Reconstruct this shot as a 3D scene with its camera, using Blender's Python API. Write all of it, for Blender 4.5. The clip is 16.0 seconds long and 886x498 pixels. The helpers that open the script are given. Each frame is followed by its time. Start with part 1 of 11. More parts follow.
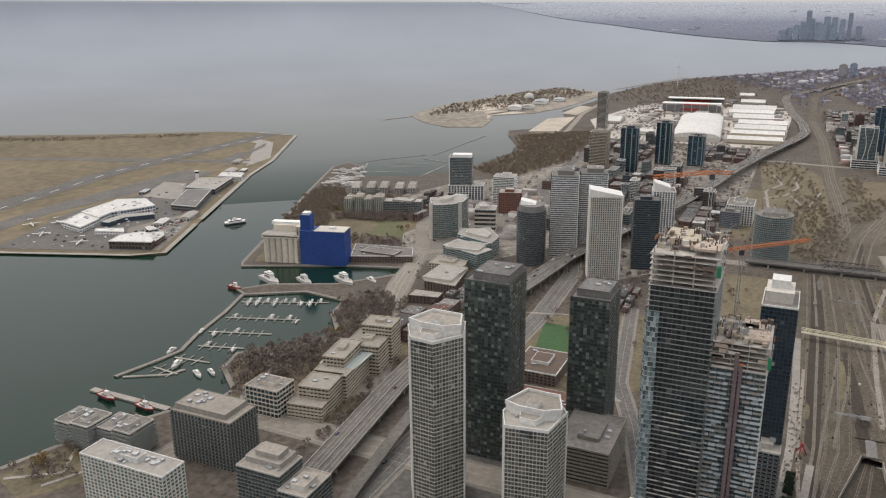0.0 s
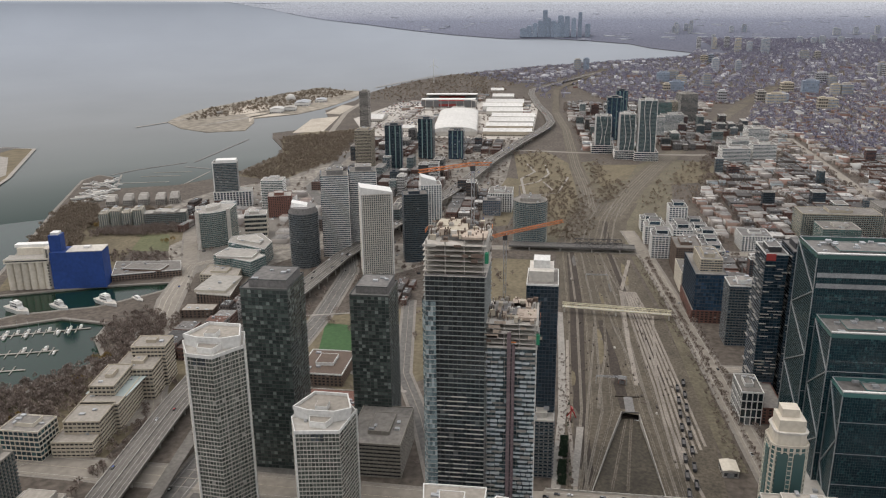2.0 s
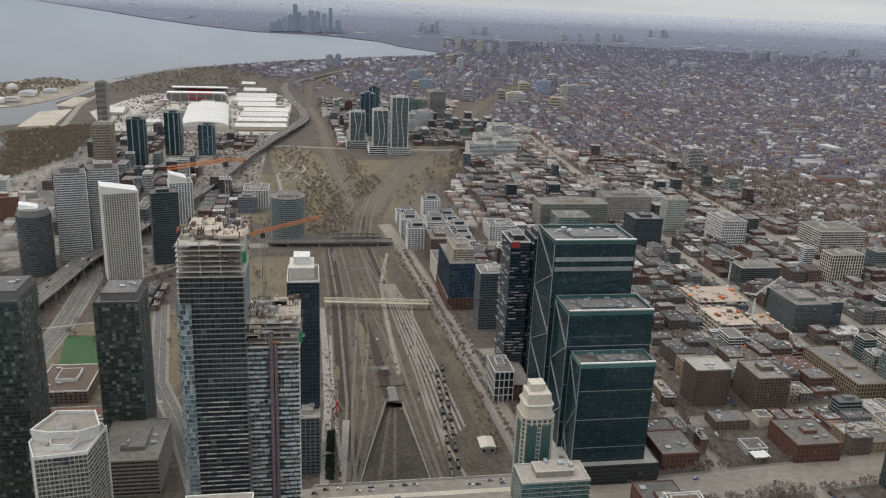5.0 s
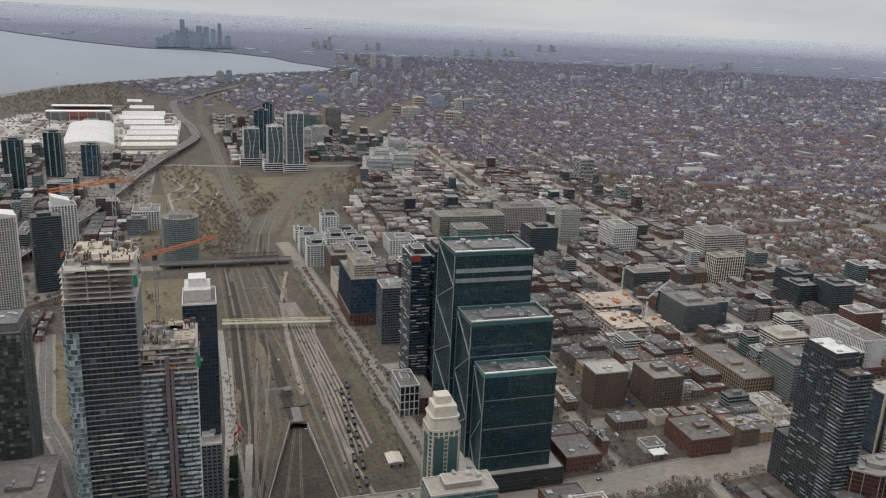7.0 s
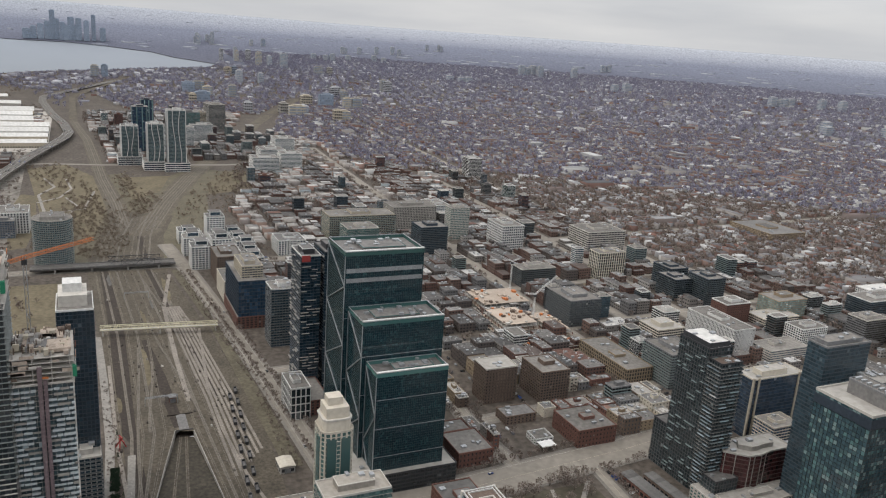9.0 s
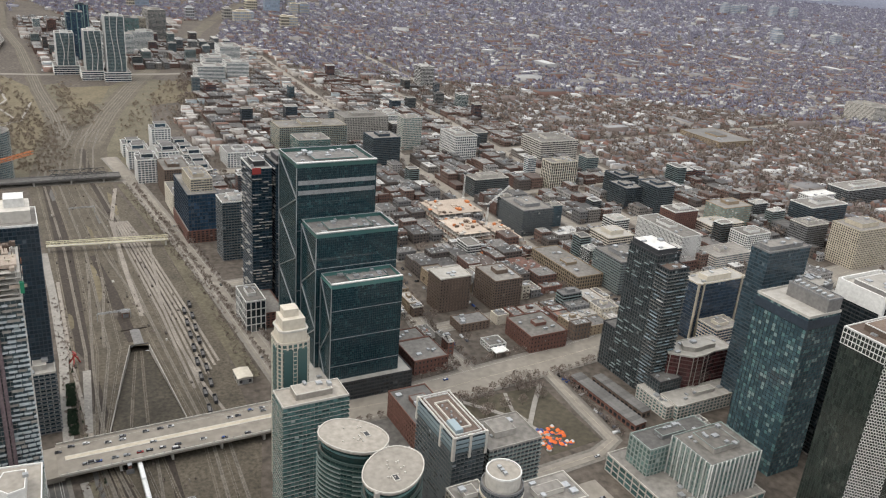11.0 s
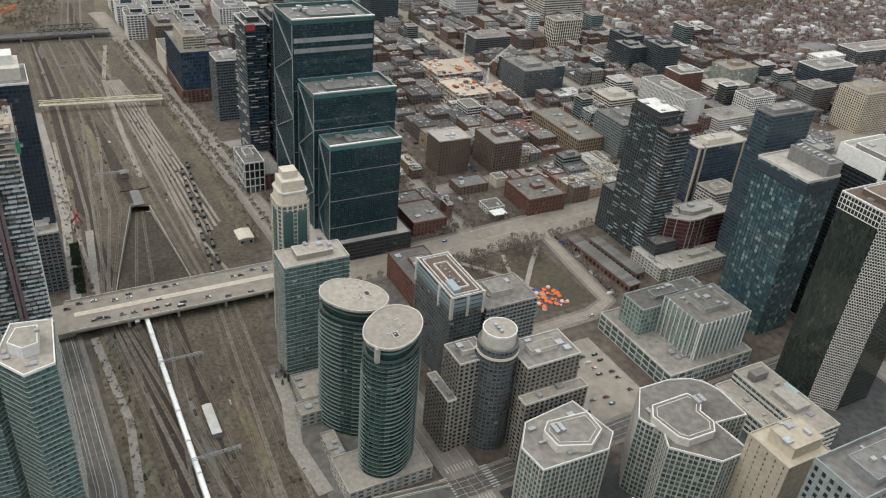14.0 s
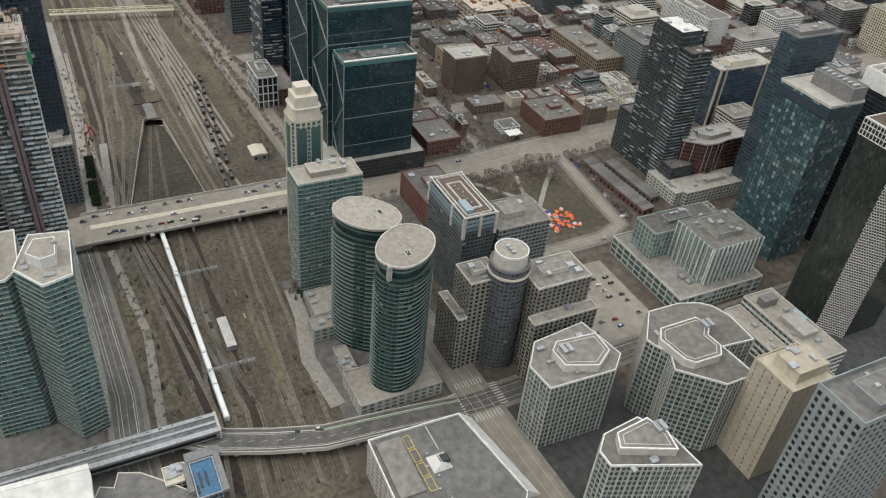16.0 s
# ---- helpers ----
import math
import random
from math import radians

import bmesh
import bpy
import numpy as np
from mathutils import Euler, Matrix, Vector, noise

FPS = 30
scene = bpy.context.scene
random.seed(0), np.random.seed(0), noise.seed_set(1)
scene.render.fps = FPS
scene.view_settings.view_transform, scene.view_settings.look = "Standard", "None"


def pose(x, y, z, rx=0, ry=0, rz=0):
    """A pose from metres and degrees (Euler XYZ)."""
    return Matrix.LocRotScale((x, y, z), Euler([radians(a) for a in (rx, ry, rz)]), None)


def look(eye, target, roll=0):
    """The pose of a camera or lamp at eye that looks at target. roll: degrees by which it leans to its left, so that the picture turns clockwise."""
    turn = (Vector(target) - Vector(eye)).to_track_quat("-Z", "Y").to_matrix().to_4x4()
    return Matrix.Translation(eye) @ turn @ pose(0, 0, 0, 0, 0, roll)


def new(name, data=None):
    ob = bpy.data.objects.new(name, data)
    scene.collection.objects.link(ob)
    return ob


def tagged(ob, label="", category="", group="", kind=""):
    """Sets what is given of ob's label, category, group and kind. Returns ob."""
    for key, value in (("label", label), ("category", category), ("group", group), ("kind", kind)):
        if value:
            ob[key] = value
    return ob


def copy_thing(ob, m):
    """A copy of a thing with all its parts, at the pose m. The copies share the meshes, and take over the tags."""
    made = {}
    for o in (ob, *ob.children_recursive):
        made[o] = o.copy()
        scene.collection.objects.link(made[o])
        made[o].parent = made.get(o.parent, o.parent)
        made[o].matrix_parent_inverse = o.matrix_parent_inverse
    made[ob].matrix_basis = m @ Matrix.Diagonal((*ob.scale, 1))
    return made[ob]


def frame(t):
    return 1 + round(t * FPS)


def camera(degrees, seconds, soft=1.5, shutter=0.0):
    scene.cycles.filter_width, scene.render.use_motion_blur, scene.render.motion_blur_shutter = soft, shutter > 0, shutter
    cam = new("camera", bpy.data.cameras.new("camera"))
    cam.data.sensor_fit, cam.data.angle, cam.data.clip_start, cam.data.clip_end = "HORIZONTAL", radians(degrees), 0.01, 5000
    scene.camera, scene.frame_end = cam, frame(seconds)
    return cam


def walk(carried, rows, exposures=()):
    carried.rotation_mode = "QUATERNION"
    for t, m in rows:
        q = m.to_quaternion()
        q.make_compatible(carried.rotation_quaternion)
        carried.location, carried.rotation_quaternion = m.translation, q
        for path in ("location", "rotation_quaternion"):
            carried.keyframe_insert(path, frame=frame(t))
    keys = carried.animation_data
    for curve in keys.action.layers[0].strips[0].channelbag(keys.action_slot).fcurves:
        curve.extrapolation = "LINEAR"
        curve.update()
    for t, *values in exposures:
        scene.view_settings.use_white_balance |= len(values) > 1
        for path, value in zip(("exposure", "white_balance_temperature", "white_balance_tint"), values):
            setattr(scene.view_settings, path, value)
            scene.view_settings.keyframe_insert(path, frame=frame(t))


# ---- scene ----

# ---------------- camera: it turns on the spot, high up in an observation tower ----------------
cam = camera(58.1, 16.0, 1.15)
EYE = 345.0
PATH = [
    (0, 114.860, -16.848, -0.542),
    (0.5, 110.109, -17.030, -0.789),
    (1, 105.797, -17.243, -0.816),
    (1.5, 101.224, -17.111, -0.790),
    (2, 98.085, -17.000, -0.584),
    (2.5, 97.519, -17.037, -0.616),
    (3, 93.304, -17.140, 0.175),
    (3.5, 89.307, -17.149, 1.113),
    (4, 86.090, -17.130, 1.704),
    (4.5, 83.264, -17.090, 1.995),
    (5, 80.141, -17.033, 2.457),
    (7.5, 70.547, -15.360, 2.727),
    (8, 67.711, -15.052, 3.350),
    (8.2, 66.738, -15.000, 3.636),
    (10.3, 61.072, -17.522, 4.843),
    (10.5, 60.813, -19.588, 4.643),
    (11, 60.621, -21.440, 4.531),
    (11.5, 60.528, -22.509, 4.482),
    (12, 60.344, -24.145, 4.662),
    (12.5, 60.171, -25.887, 4.766),
    (13, 59.992, -27.634, 4.880),
    (13.5, 59.800, -29.497, 5.028),
    (14, 59.602, -31.249, 5.287),
    (14.5, 59.409, -32.890, 5.518),
    (15, 59.538, -34.356, 5.621),
    (15.5, 59.847, -35.756, 5.804),
    (16, 60.020, -37.058, 6.180),
]
walk(cam, [(t, pose(0, 0, EYE, 90 + pitch, 0, yaw) @ pose(0, 0, 0, 0, 0, roll)) for t, yaw, pitch, roll in PATH],
     [(0, 0.1, 6550, 12.5), (3.5, 0.08, 6400, 11), (5.2, 0.0, 6300, 9.5), (8.2, -0.06, 6300, 10.5), (10.5, 0.46, 6420, 10), (13, 0.34, 6350, 7.5), (16, 0.22, 6350, 7)])

# ---------------- light: an overcast spring day ----------------
world = bpy.data.worlds.new("overcast")
scene.world = world
world.use_nodes = True
wn, wl = world.node_tree.nodes, world.node_tree.links
sky = wn.new("ShaderNodeTexSky")
sky.sky_type, sky.sun_disc = "NISHITA", False
sky.sun_elevation, sky.sun_rotation = radians(56), radians(191)
sky.air_density, sky.dust_density = 1.0, 3.0
cloud_at = wn.new("ShaderNodeTexCoord")
cloud_map = wn.new("ShaderNodeMapping")
cloud_map.inputs["Scale"].default_value = (2.0, 2.0, 14.0)
cloud = wn.new("ShaderNodeTexNoise")
cloud.inputs["Scale"].default_value, cloud.inputs["Detail"].default_value = 1.6, 5.0
cloud_ramp = wn.new("ShaderNodeValToRGB")
cloud_ramp.color_ramp.elements[0].position, cloud_ramp.color_ramp.elements[1].position = 0.3, 0.75
cloud_ramp.color_ramp.elements[0].color = (6.6, 6.7, 6.9, 1)
cloud_ramp.color_ramp.elements[1].color = (9.0, 8.85, 8.6, 1)
mixed = wn.new("ShaderNodeMixRGB")
mixed.inputs["Fac"].default_value = 0.86
wl.new(cloud_at.outputs["Generated"], cloud_map.inputs["Vector"])
wl.new(cloud_map.outputs["Vector"], cloud.inputs["Vector"])
wl.new(cloud.outputs["Fac"], cloud_ramp.inputs["Fac"])
wl.new(sky.outputs["Color"], mixed.inputs[1])
wl.new(cloud_ramp.outputs["Color"], mixed.inputs[2])
# an overcast sky is brighter overhead than at the horizon
apart = wn.new("ShaderNodeSeparateXYZ")
lift = wn.new("ShaderNodeMapRange")
lift.inputs["From Min"].default_value, lift.inputs["From Max"].default_value = 0.03, 1.0
lift.inputs["To Min"].default_value, lift.inputs["To Max"].default_value = 1.0, 2.2
scaled = wn.new("ShaderNodeVectorMath")
scaled.operation = "SCALE"
wl.new(cloud_at.outputs["Generated"], apart.inputs[0])
wl.new(apart.outputs["Z"], lift.inputs["Value"])
wl.new(mixed.outputs["Color"], scaled.inputs[0])
wl.new(lift.outputs[0], scaled.inputs["Scale"])
wl.new(scaled.outputs[0], wn["Background"].inputs["Color"])
wn["Background"].inputs["Strength"].default_value = 0.085

sun_data = bpy.data.lights.new("sun", "SUN")
sun_data.energy, sun_data.angle, sun_data.color = 0.95, radians(40), (1.0, 0.93, 0.80)
sun = new("sun", sun_data)
sun.matrix_world = look((-300, -1500, 2300), (0, 0, 0))
scene.view_settings.exposure = 0.0

# ---------------- materials ----------------


def mat(name, dark, light, size=4.0, rough=0.85, metal=0.0, bump=0.15, big=0.25, vary=0.12, spec=0.4):
    """A surface of two tones: grain of the given size in metres, stains ten times as large, and a shade of its own per piece."""
    m = bpy.data.materials.new(name)
    m.use_nodes = True
    n, l = m.node_tree.nodes, m.node_tree.links
    b = n["Principled BSDF"]
    at = n.new("ShaderNodeTexCoord")
    fine, wide = n.new("ShaderNodeTexNoise"), n.new("ShaderNodeTexNoise")
    fine.inputs["Scale"].default_value, fine.inputs["Detail"].default_value = 1.3 / size, 8.0
    wide.inputs["Scale"].default_value, wide.inputs["Detail"].default_value = 0.16 / size, 9.0
    ramp = n.new("ShaderNodeValToRGB")
    ramp.color_ramp.elements[0].position, ramp.color_ramp.elements[1].position = 0.3, 0.7
    ramp.color_ramp.elements[0].color, ramp.color_ramp.elements[1].color = (*dark, 1), (*light, 1)
    stain = n.new("ShaderNodeMapRange")
    stain.inputs["From Min"].default_value, stain.inputs["From Max"].default_value = 0.3, 0.7
    stain.inputs["To Min"].default_value, stain.inputs["To Max"].default_value = 1 - big * 0.6, 1 + big * 0.4
    own = n.new("ShaderNodeObjectInfo")
    shade = n.new("ShaderNodeMapRange")
    shade.inputs["To Min"].default_value, shade.inputs["To Max"].default_value = 1 - vary, 1 + vary
    mul, hsv = n.new("ShaderNodeMath"), n.new("ShaderNodeHueSaturation")
    mul.operation = "MULTIPLY"
    l.new(at.outputs["Object"], fine.inputs["Vector"])
    l.new(at.outputs["Object"], wide.inputs["Vector"])
    l.new(fine.outputs["Fac"], ramp.inputs["Fac"])
    l.new(wide.outputs["Fac"], stain.inputs["Value"])
    l.new(own.outputs["Random"], shade.inputs["Value"])
    l.new(stain.outputs[0], mul.inputs[0])
    l.new(shade.outputs[0], mul.inputs[1])
    l.new(mul.outputs[0], hsv.inputs["Value"])
    l.new(ramp.outputs["Color"], hsv.inputs["Color"])
    l.new(hsv.outputs["Color"], b.inputs["Base Color"])
    if bump:
        bp = n.new("ShaderNodeBump")
        bp.inputs["Strength"].default_value = bump
        l.new(fine.outputs["Fac"], bp.inputs["Height"])
        l.new(bp.outputs["Normal"], b.inputs["Normal"])
    b.inputs["Roughness"].default_value, b.inputs["Metallic"].default_value = rough, metal
    b.inputs["Specular IOR Level"].default_value = spec
    return m


def islands(name, stops, rough=0.85, spec=0.4, rough2=None, metal=0.0, grain=0.0):
    """A surface whose loose pieces (panes, roofs, leaves) each take one of the given tones by chance."""
    m = bpy.data.materials.new(name)
    m.use_nodes = True
    n, l = m.node_tree.nodes, m.node_tree.links
    b = n["Principled BSDF"]
    geo, own = n.new("ShaderNodeNewGeometry"), n.new("ShaderNodeObjectInfo")
    add, fract = n.new("ShaderNodeMath"), n.new("ShaderNodeMath")
    add.operation, fract.operation = "MULTIPLY_ADD", "FRACT"
    add.inputs[1].default_value = 7.31
    l.new(own.outputs["Random"], add.inputs[0])
    l.new(geo.outputs["Random Per Island"], add.inputs[2])
    l.new(add.outputs[0], fract.inputs[0])
    ramp = n.new("ShaderNodeValToRGB")
    ramp.color_ramp.interpolation = "CONSTANT"
    e = ramp.color_ramp.elements
    e[0].position, e[0].color = stops[0][0], (*stops[0][1], 1)
    e[1].position, e[1].color = stops[1][0], (*stops[1][1], 1)
    for p, c in stops[2:]:
        e.new(p).color = (*c, 1)
    l.new(fract.outputs[0], ramp.inputs["Fac"])
    last = ramp.outputs["Color"]
    if grain:
        at, noi, hsv = n.new("ShaderNodeTexCoord"), n.new("ShaderNodeTexNoise"), n.new("ShaderNodeHueSaturation")
        noi.inputs["Scale"].default_value, noi.inputs["Detail"].default_value = 1 / grain, 5.0
        mr = n.new("ShaderNodeMapRange")
        mr.inputs["From Min"].default_value, mr.inputs["From Max"].default_value = 0.3, 0.7
        mr.inputs["To Min"].default_value, mr.inputs["To Max"].default_value = 0.65, 1.3
        l.new(at.outputs["Object"], noi.inputs["Vector"])
        l.new(noi.outputs["Fac"], mr.inputs["Value"])
        l.new(mr.outputs[0], hsv.inputs["Value"])
        l.new(last, hsv.inputs["Color"])
        last = hsv.outputs["Color"]
    l.new(last, b.inputs["Base Color"])
    b.inputs["Roughness"].default_value, b.inputs["Specular IOR Level"].default_value = rough, spec
    b.inputs["Metallic"].default_value = metal
    return m


def panes(name, tone, blind=(0.35, 0.34, 0.31), rough=0.12, spec=0.6):
    """Window glass over dim rooms: mostly dark panes of one tint, some paler, a few with blinds down."""
    r, g, b = tone
    return islands(name, [(0.0, (r * 0.72, g * 0.72, b * 0.72)), (0.25, tone), (0.5, (r * 1.25, g * 1.25, b * 1.25)), (0.66, (r * 0.85, g * 0.88, b * 0.9)),
                          (0.82, (r * 1.5, g * 1.5, b * 1.5)), (0.93, tuple(0.6 * v + 0.22 * w for v, w in zip(tone, blind))), (0.985, blind)], rough, spec)


def flat(name, colour, rough=0.6, metal=0.0, spec=0.4):
    return mat(name, tuple(v * 0.88 for v in colour), tuple(min(1, v * 1.08) for v in colour), 3.0, rough, metal, 0.0, 0.1, 0.08, spec)


GROUND = mat("city_ground", (0.05, 0.041, 0.033), (0.125, 0.104, 0.085), 8.0, 0.95, big=0.4)
GRASS = mat("winter_grass", (0.10, 0.082, 0.05), (0.17, 0.142, 0.092), 7.0, 0.95, big=0.35)
SCRUB = mat("brown_scrub", (0.076, 0.066, 0.044), (0.145, 0.126, 0.087), 5.0, 0.95, big=0.35)
AIR_GRASS = mat("airfield_grass", (0.115, 0.093, 0.056), (0.185, 0.15, 0.094), 30.0, 0.95, big=0.35)
LAWN = mat("sports_turf", (0.035, 0.08, 0.028), (0.05, 0.108, 0.038), 6.0, 0.9)
ASPHALT = mat("asphalt", (0.082, 0.077, 0.071), (0.15, 0.141, 0.13), 6.0, 0.9, big=0.3)
ROAD = mat("road_surface", (0.205, 0.182, 0.152), (0.28, 0.252, 0.214), 9.0, 0.9, big=0.22)
DECK = mat("motorway_surface", (0.105, 0.096, 0.085), (0.17, 0.157, 0.14), 5.0, 0.9, big=0.3)
PAVING = mat("paving", (0.22, 0.205, 0.182), (0.33, 0.305, 0.272), 3.0, 0.9)
BALLAST = mat("rail_ballast", (0.06, 0.05, 0.036), (0.142, 0.12, 0.09), 3.5, 0.95, big=0.45)
BALLAST_PALE = mat("track_bed", (0.092, 0.08, 0.063), (0.2, 0.175, 0.143), 3.0, 0.95, big=0.35)
RAIL = mat("rail_steel", (0.13, 0.112, 0.094), (0.25, 0.224, 0.198), 4.0, 0.5, 0.4)
CONCRETE = mat("concrete", (0.27, 0.255, 0.23), (0.39, 0.365, 0.33), 4.0, 0.9, big=0.25)
PALE_CONC = mat("pale_concrete", (0.42, 0.395, 0.355), (0.54, 0.51, 0.46), 4.0, 0.9, big=0.2)
DARK_CONC = mat("dark_concrete", (0.14, 0.135, 0.13), (0.22, 0.21, 0.20), 3.0, 0.85)
CREAM = mat("cream_precast", (0.50, 0.45, 0.37), (0.61, 0.56, 0.47), 4.0, 0.85, big=0.15)
TAN = mat("tan_stone", (0.38, 0.335, 0.26), (0.49, 0.435, 0.345), 4.0, 0.85, big=0.15)
WHITE = mat("white_paint", (0.56, 0.55, 0.525), (0.72, 0.71, 0.68), 3.0, 0.6, big=0.1)
BRICK = mat("red_brick", (0.125, 0.062, 0.048), (0.2, 0.1, 0.077), 1.6, 0.9, big=0.2, vary=0.2)
BROWN_BRICK = mat("brown_brick", (0.1, 0.072, 0.056), (0.165, 0.122, 0.096), 1.6, 0.9, big=0.2, vary=0.2)
BUFF_BRICK = mat("buff_brick", (0.24, 0.185, 0.125), (0.335, 0.262, 0.182), 1.6, 0.9, big=0.2, vary=0.15)
GREY_CLAD = mat("grey_cladding", (0.14, 0.14, 0.143), (0.22, 0.22, 0.22), 3.0, 0.7, vary=0.2)
BLACK_CLAD = mat("black_cladding", (0.028, 0.029, 0.032), (0.055, 0.056, 0.06), 3.0, 0.5)
BLUE_CLAD = mat("navy_cladding", (0.03, 0.041, 0.056), (0.05, 0.066, 0.086), 3.0, 0.4)
ROOF = mat("roof_gravel", (0.136, 0.127, 0.114), (0.224, 0.208, 0.188), 5.0, 0.95, big=0.35, vary=0.25)
ROOF_PALE = mat("roof_membrane", (0.279, 0.263, 0.236), (0.372, 0.352, 0.318), 6.0, 0.9, big=0.2, vary=0.15)
ROOF_BEIGE = mat("beige_roof", (0.235, 0.213, 0.182), (0.325, 0.297, 0.258), 4.0, 0.9, big=0.2)
ROOF_DARK = mat("roof_tar", (0.102, 0.0978, 0.0935), (0.17, 0.162, 0.153), 5.0, 0.95, big=0.3, vary=0.25)
ROOF_WHITE = mat("white_roof_sheet", (0.44, 0.43, 0.405), (0.62, 0.605, 0.575), 8.0, 0.8, big=0.12)
METAL = mat("galvanised_metal", (0.32, 0.33, 0.34), (0.48, 0.49, 0.50), 2.0, 0.45, 0.6)
BLUE_WRAP = mat("blue_wrap", (0.014, 0.045, 0.18), (0.022, 0.062, 0.24), 6.0, 0.6, vary=0.05)
ORANGE = mat("orange_steel", (0.42, 0.13, 0.04), (0.55, 0.19, 0.06), 3.0, 0.6)
RED = flat("red_paint", (0.30, 0.045, 0.04))
YELLOW = flat("yellow_paint", (0.55, 0.42, 0.08))
GREEN_NET = flat("green_netting", (0.02, 0.19, 0.10), 0.8)
FORMWORK = mat("formwork_timber", (0.33, 0.265, 0.21), (0.46, 0.385, 0.315), 2.0, 0.85)
BARK = mat("bark", (0.07, 0.055, 0.045), (0.13, 0.105, 0.085), 1.0, 0.95)
TWIGS = islands("bare_twigs", [(0.0, (0.14, 0.11, 0.0939)), (0.25, (0.189, 0.154, 0.133)), (0.5, (0.238, 0.198, 0.173)), (0.75, (0.159, 0.126, 0.107)), (0.94, (0.287, 0.242, 0.212))], 0.95, 0.2)
# brown twigs of the farther trees, lightened over TWIGS to paint in haze
HAZED_TWIGS = islands("hazed_twigs", [(0.0, (0.16, 0.13, 0.1)), (0.25, (0.205, 0.168, 0.13)), (0.5, (0.255, 0.21, 0.165)), (0.75, (0.18, 0.145, 0.11)), (0.94, (0.3, 0.25, 0.2))], 0.95, 0.2)
# far trees: twig tones paled and blued, haze put into the colour
FAR_TWIGS = islands("hazed_woods", [(0.0, (0.182, 0.176, 0.232)), (0.3, (0.222, 0.213, 0.273)), (0.6, (0.268, 0.259, 0.325)), (0.85, (0.336, 0.325, 0.393))], 1.0, 0.1)
EVERGREEN = islands("evergreen", [(0.0, (0.02, 0.035, 0.02)), (0.4, (0.03, 0.05, 0.03)), (0.8, (0.045, 0.065, 0.04))], 0.9, 0.2)
CATKIN = islands("budding_twigs", [(0.0, (0.20, 0.14, 0.05)), (0.4, (0.26, 0.18, 0.07)), (0.8, (0.16, 0.12, 0.06))], 0.95, 0.2)
HOUSE_WALLS = islands("house_walls", [(0.0, (0.167, 0.103, 0.086)), (0.25, (0.205, 0.137, 0.115)), (0.45, (0.293, 0.269, 0.25)), (0.65, (0.167, 0.139, 0.128)), (0.8, (0.45, 0.44, 0.425)), (0.9, (0.254, 0.25, 0.25))], 0.9, 0.2)
# far houses: wall and roof tones greyed to carry the haze
FAR_HOUSES = islands("hazed_suburb", [(0.0, (0.188, 0.185, 0.21)), (0.25, (0.25, 0.246, 0.275)), (0.45, (0.325, 0.323, 0.35)), (0.65, (0.225, 0.206, 0.222)), (0.82, (0.525, 0.525, 0.55)), (0.9, (0.3, 0.297, 0.325))], 0.95, 0.1)
HOUSE_ROOFS = islands("house_roofs", [(0.0, (0.106, 0.103, 0.108)), (0.22, (0.143, 0.137, 0.141)), (0.42, (0.189, 0.183, 0.184)), (0.6, (0.147, 0.115, 0.106)), (0.72, (0.276, 0.273, 0.273)), (0.88, (0.48, 0.475, 0.466)), (0.95, (0.184, 0.102, 0.0831))], 0.9, 0.2)
G_TEAL = panes("teal_glass", (0.075, 0.138, 0.134), (0.34, 0.39, 0.375))
G_DARK = panes("dark_glass", (0.02, 0.027, 0.031), (0.13, 0.14, 0.14))
G_STEEL = panes("steel_blue_glass", (0.052, 0.084, 0.1), (0.26, 0.31, 0.33))
G_OVAL = panes("deep_green_glass", (0.018, 0.042, 0.04), (0.20, 0.24, 0.22))
G_GREY = panes("grey_glass", (0.06, 0.07, 0.078), (0.36, 0.36, 0.34))
G_BLUE = panes("blue_glass", (0.032, 0.062, 0.1), (0.28, 0.31, 0.34))
G_PALE = panes("pale_glass", (0.20, 0.25, 0.27), (0.48, 0.48, 0.46))
G_GREEN = islands("green_office_glass", [(0.0, (0.011, 0.030, 0.039)), (0.3, (0.015, 0.040, 0.05)), (0.6, (0.0095, 0.026, 0.036)), (0.8, (0.025, 0.062, 0.072)), (0.95, (0.042, 0.098, 0.105))], 0.05, 0.6)
G_NAVY = panes("navy_glass", (0.021, 0.038, 0.052), (0.14, 0.17, 0.19))
G_MINT = panes("mint_glass", (0.192, 0.28, 0.272), (0.64, 0.688, 0.656))
G_PATCH = islands("patchwork_dark_glass", [(0.0, (0.0374, 0.051, 0.0476)), (0.25, (0.068, 0.0884, 0.0799)), (0.45, (0.051, 0.068, 0.0629)), (0.6, (0.111, 0.136, 0.122)), (0.8, (0.0408, 0.0544, 0.051)), (0.9, (0.221, 0.255, 0.235))], 0.12, 0.6)
WALK = mat("sidewalk", (0.145, 0.132, 0.115), (0.222, 0.202, 0.176), 3.0, 0.9)
G_DIM = panes("dim_windows", (0.035, 0.035, 0.037), (0.22, 0.205, 0.185), 0.25)
RAILING = flat("glass_railing", (0.20, 0.25, 0.245), 0.2, 0.0, 0.6)
RAILING_TEAL = flat("teal_railing", (0.095, 0.165, 0.155), 0.15, 0.0, 0.6)
RAILING_OVAL = flat("bottle_green_railing", (0.045, 0.082, 0.075), 0.15, 0.0, 0.6)
RAILING_DK = flat("tinted_railing", (0.10, 0.115, 0.12), 0.2, 0.0, 0.6)
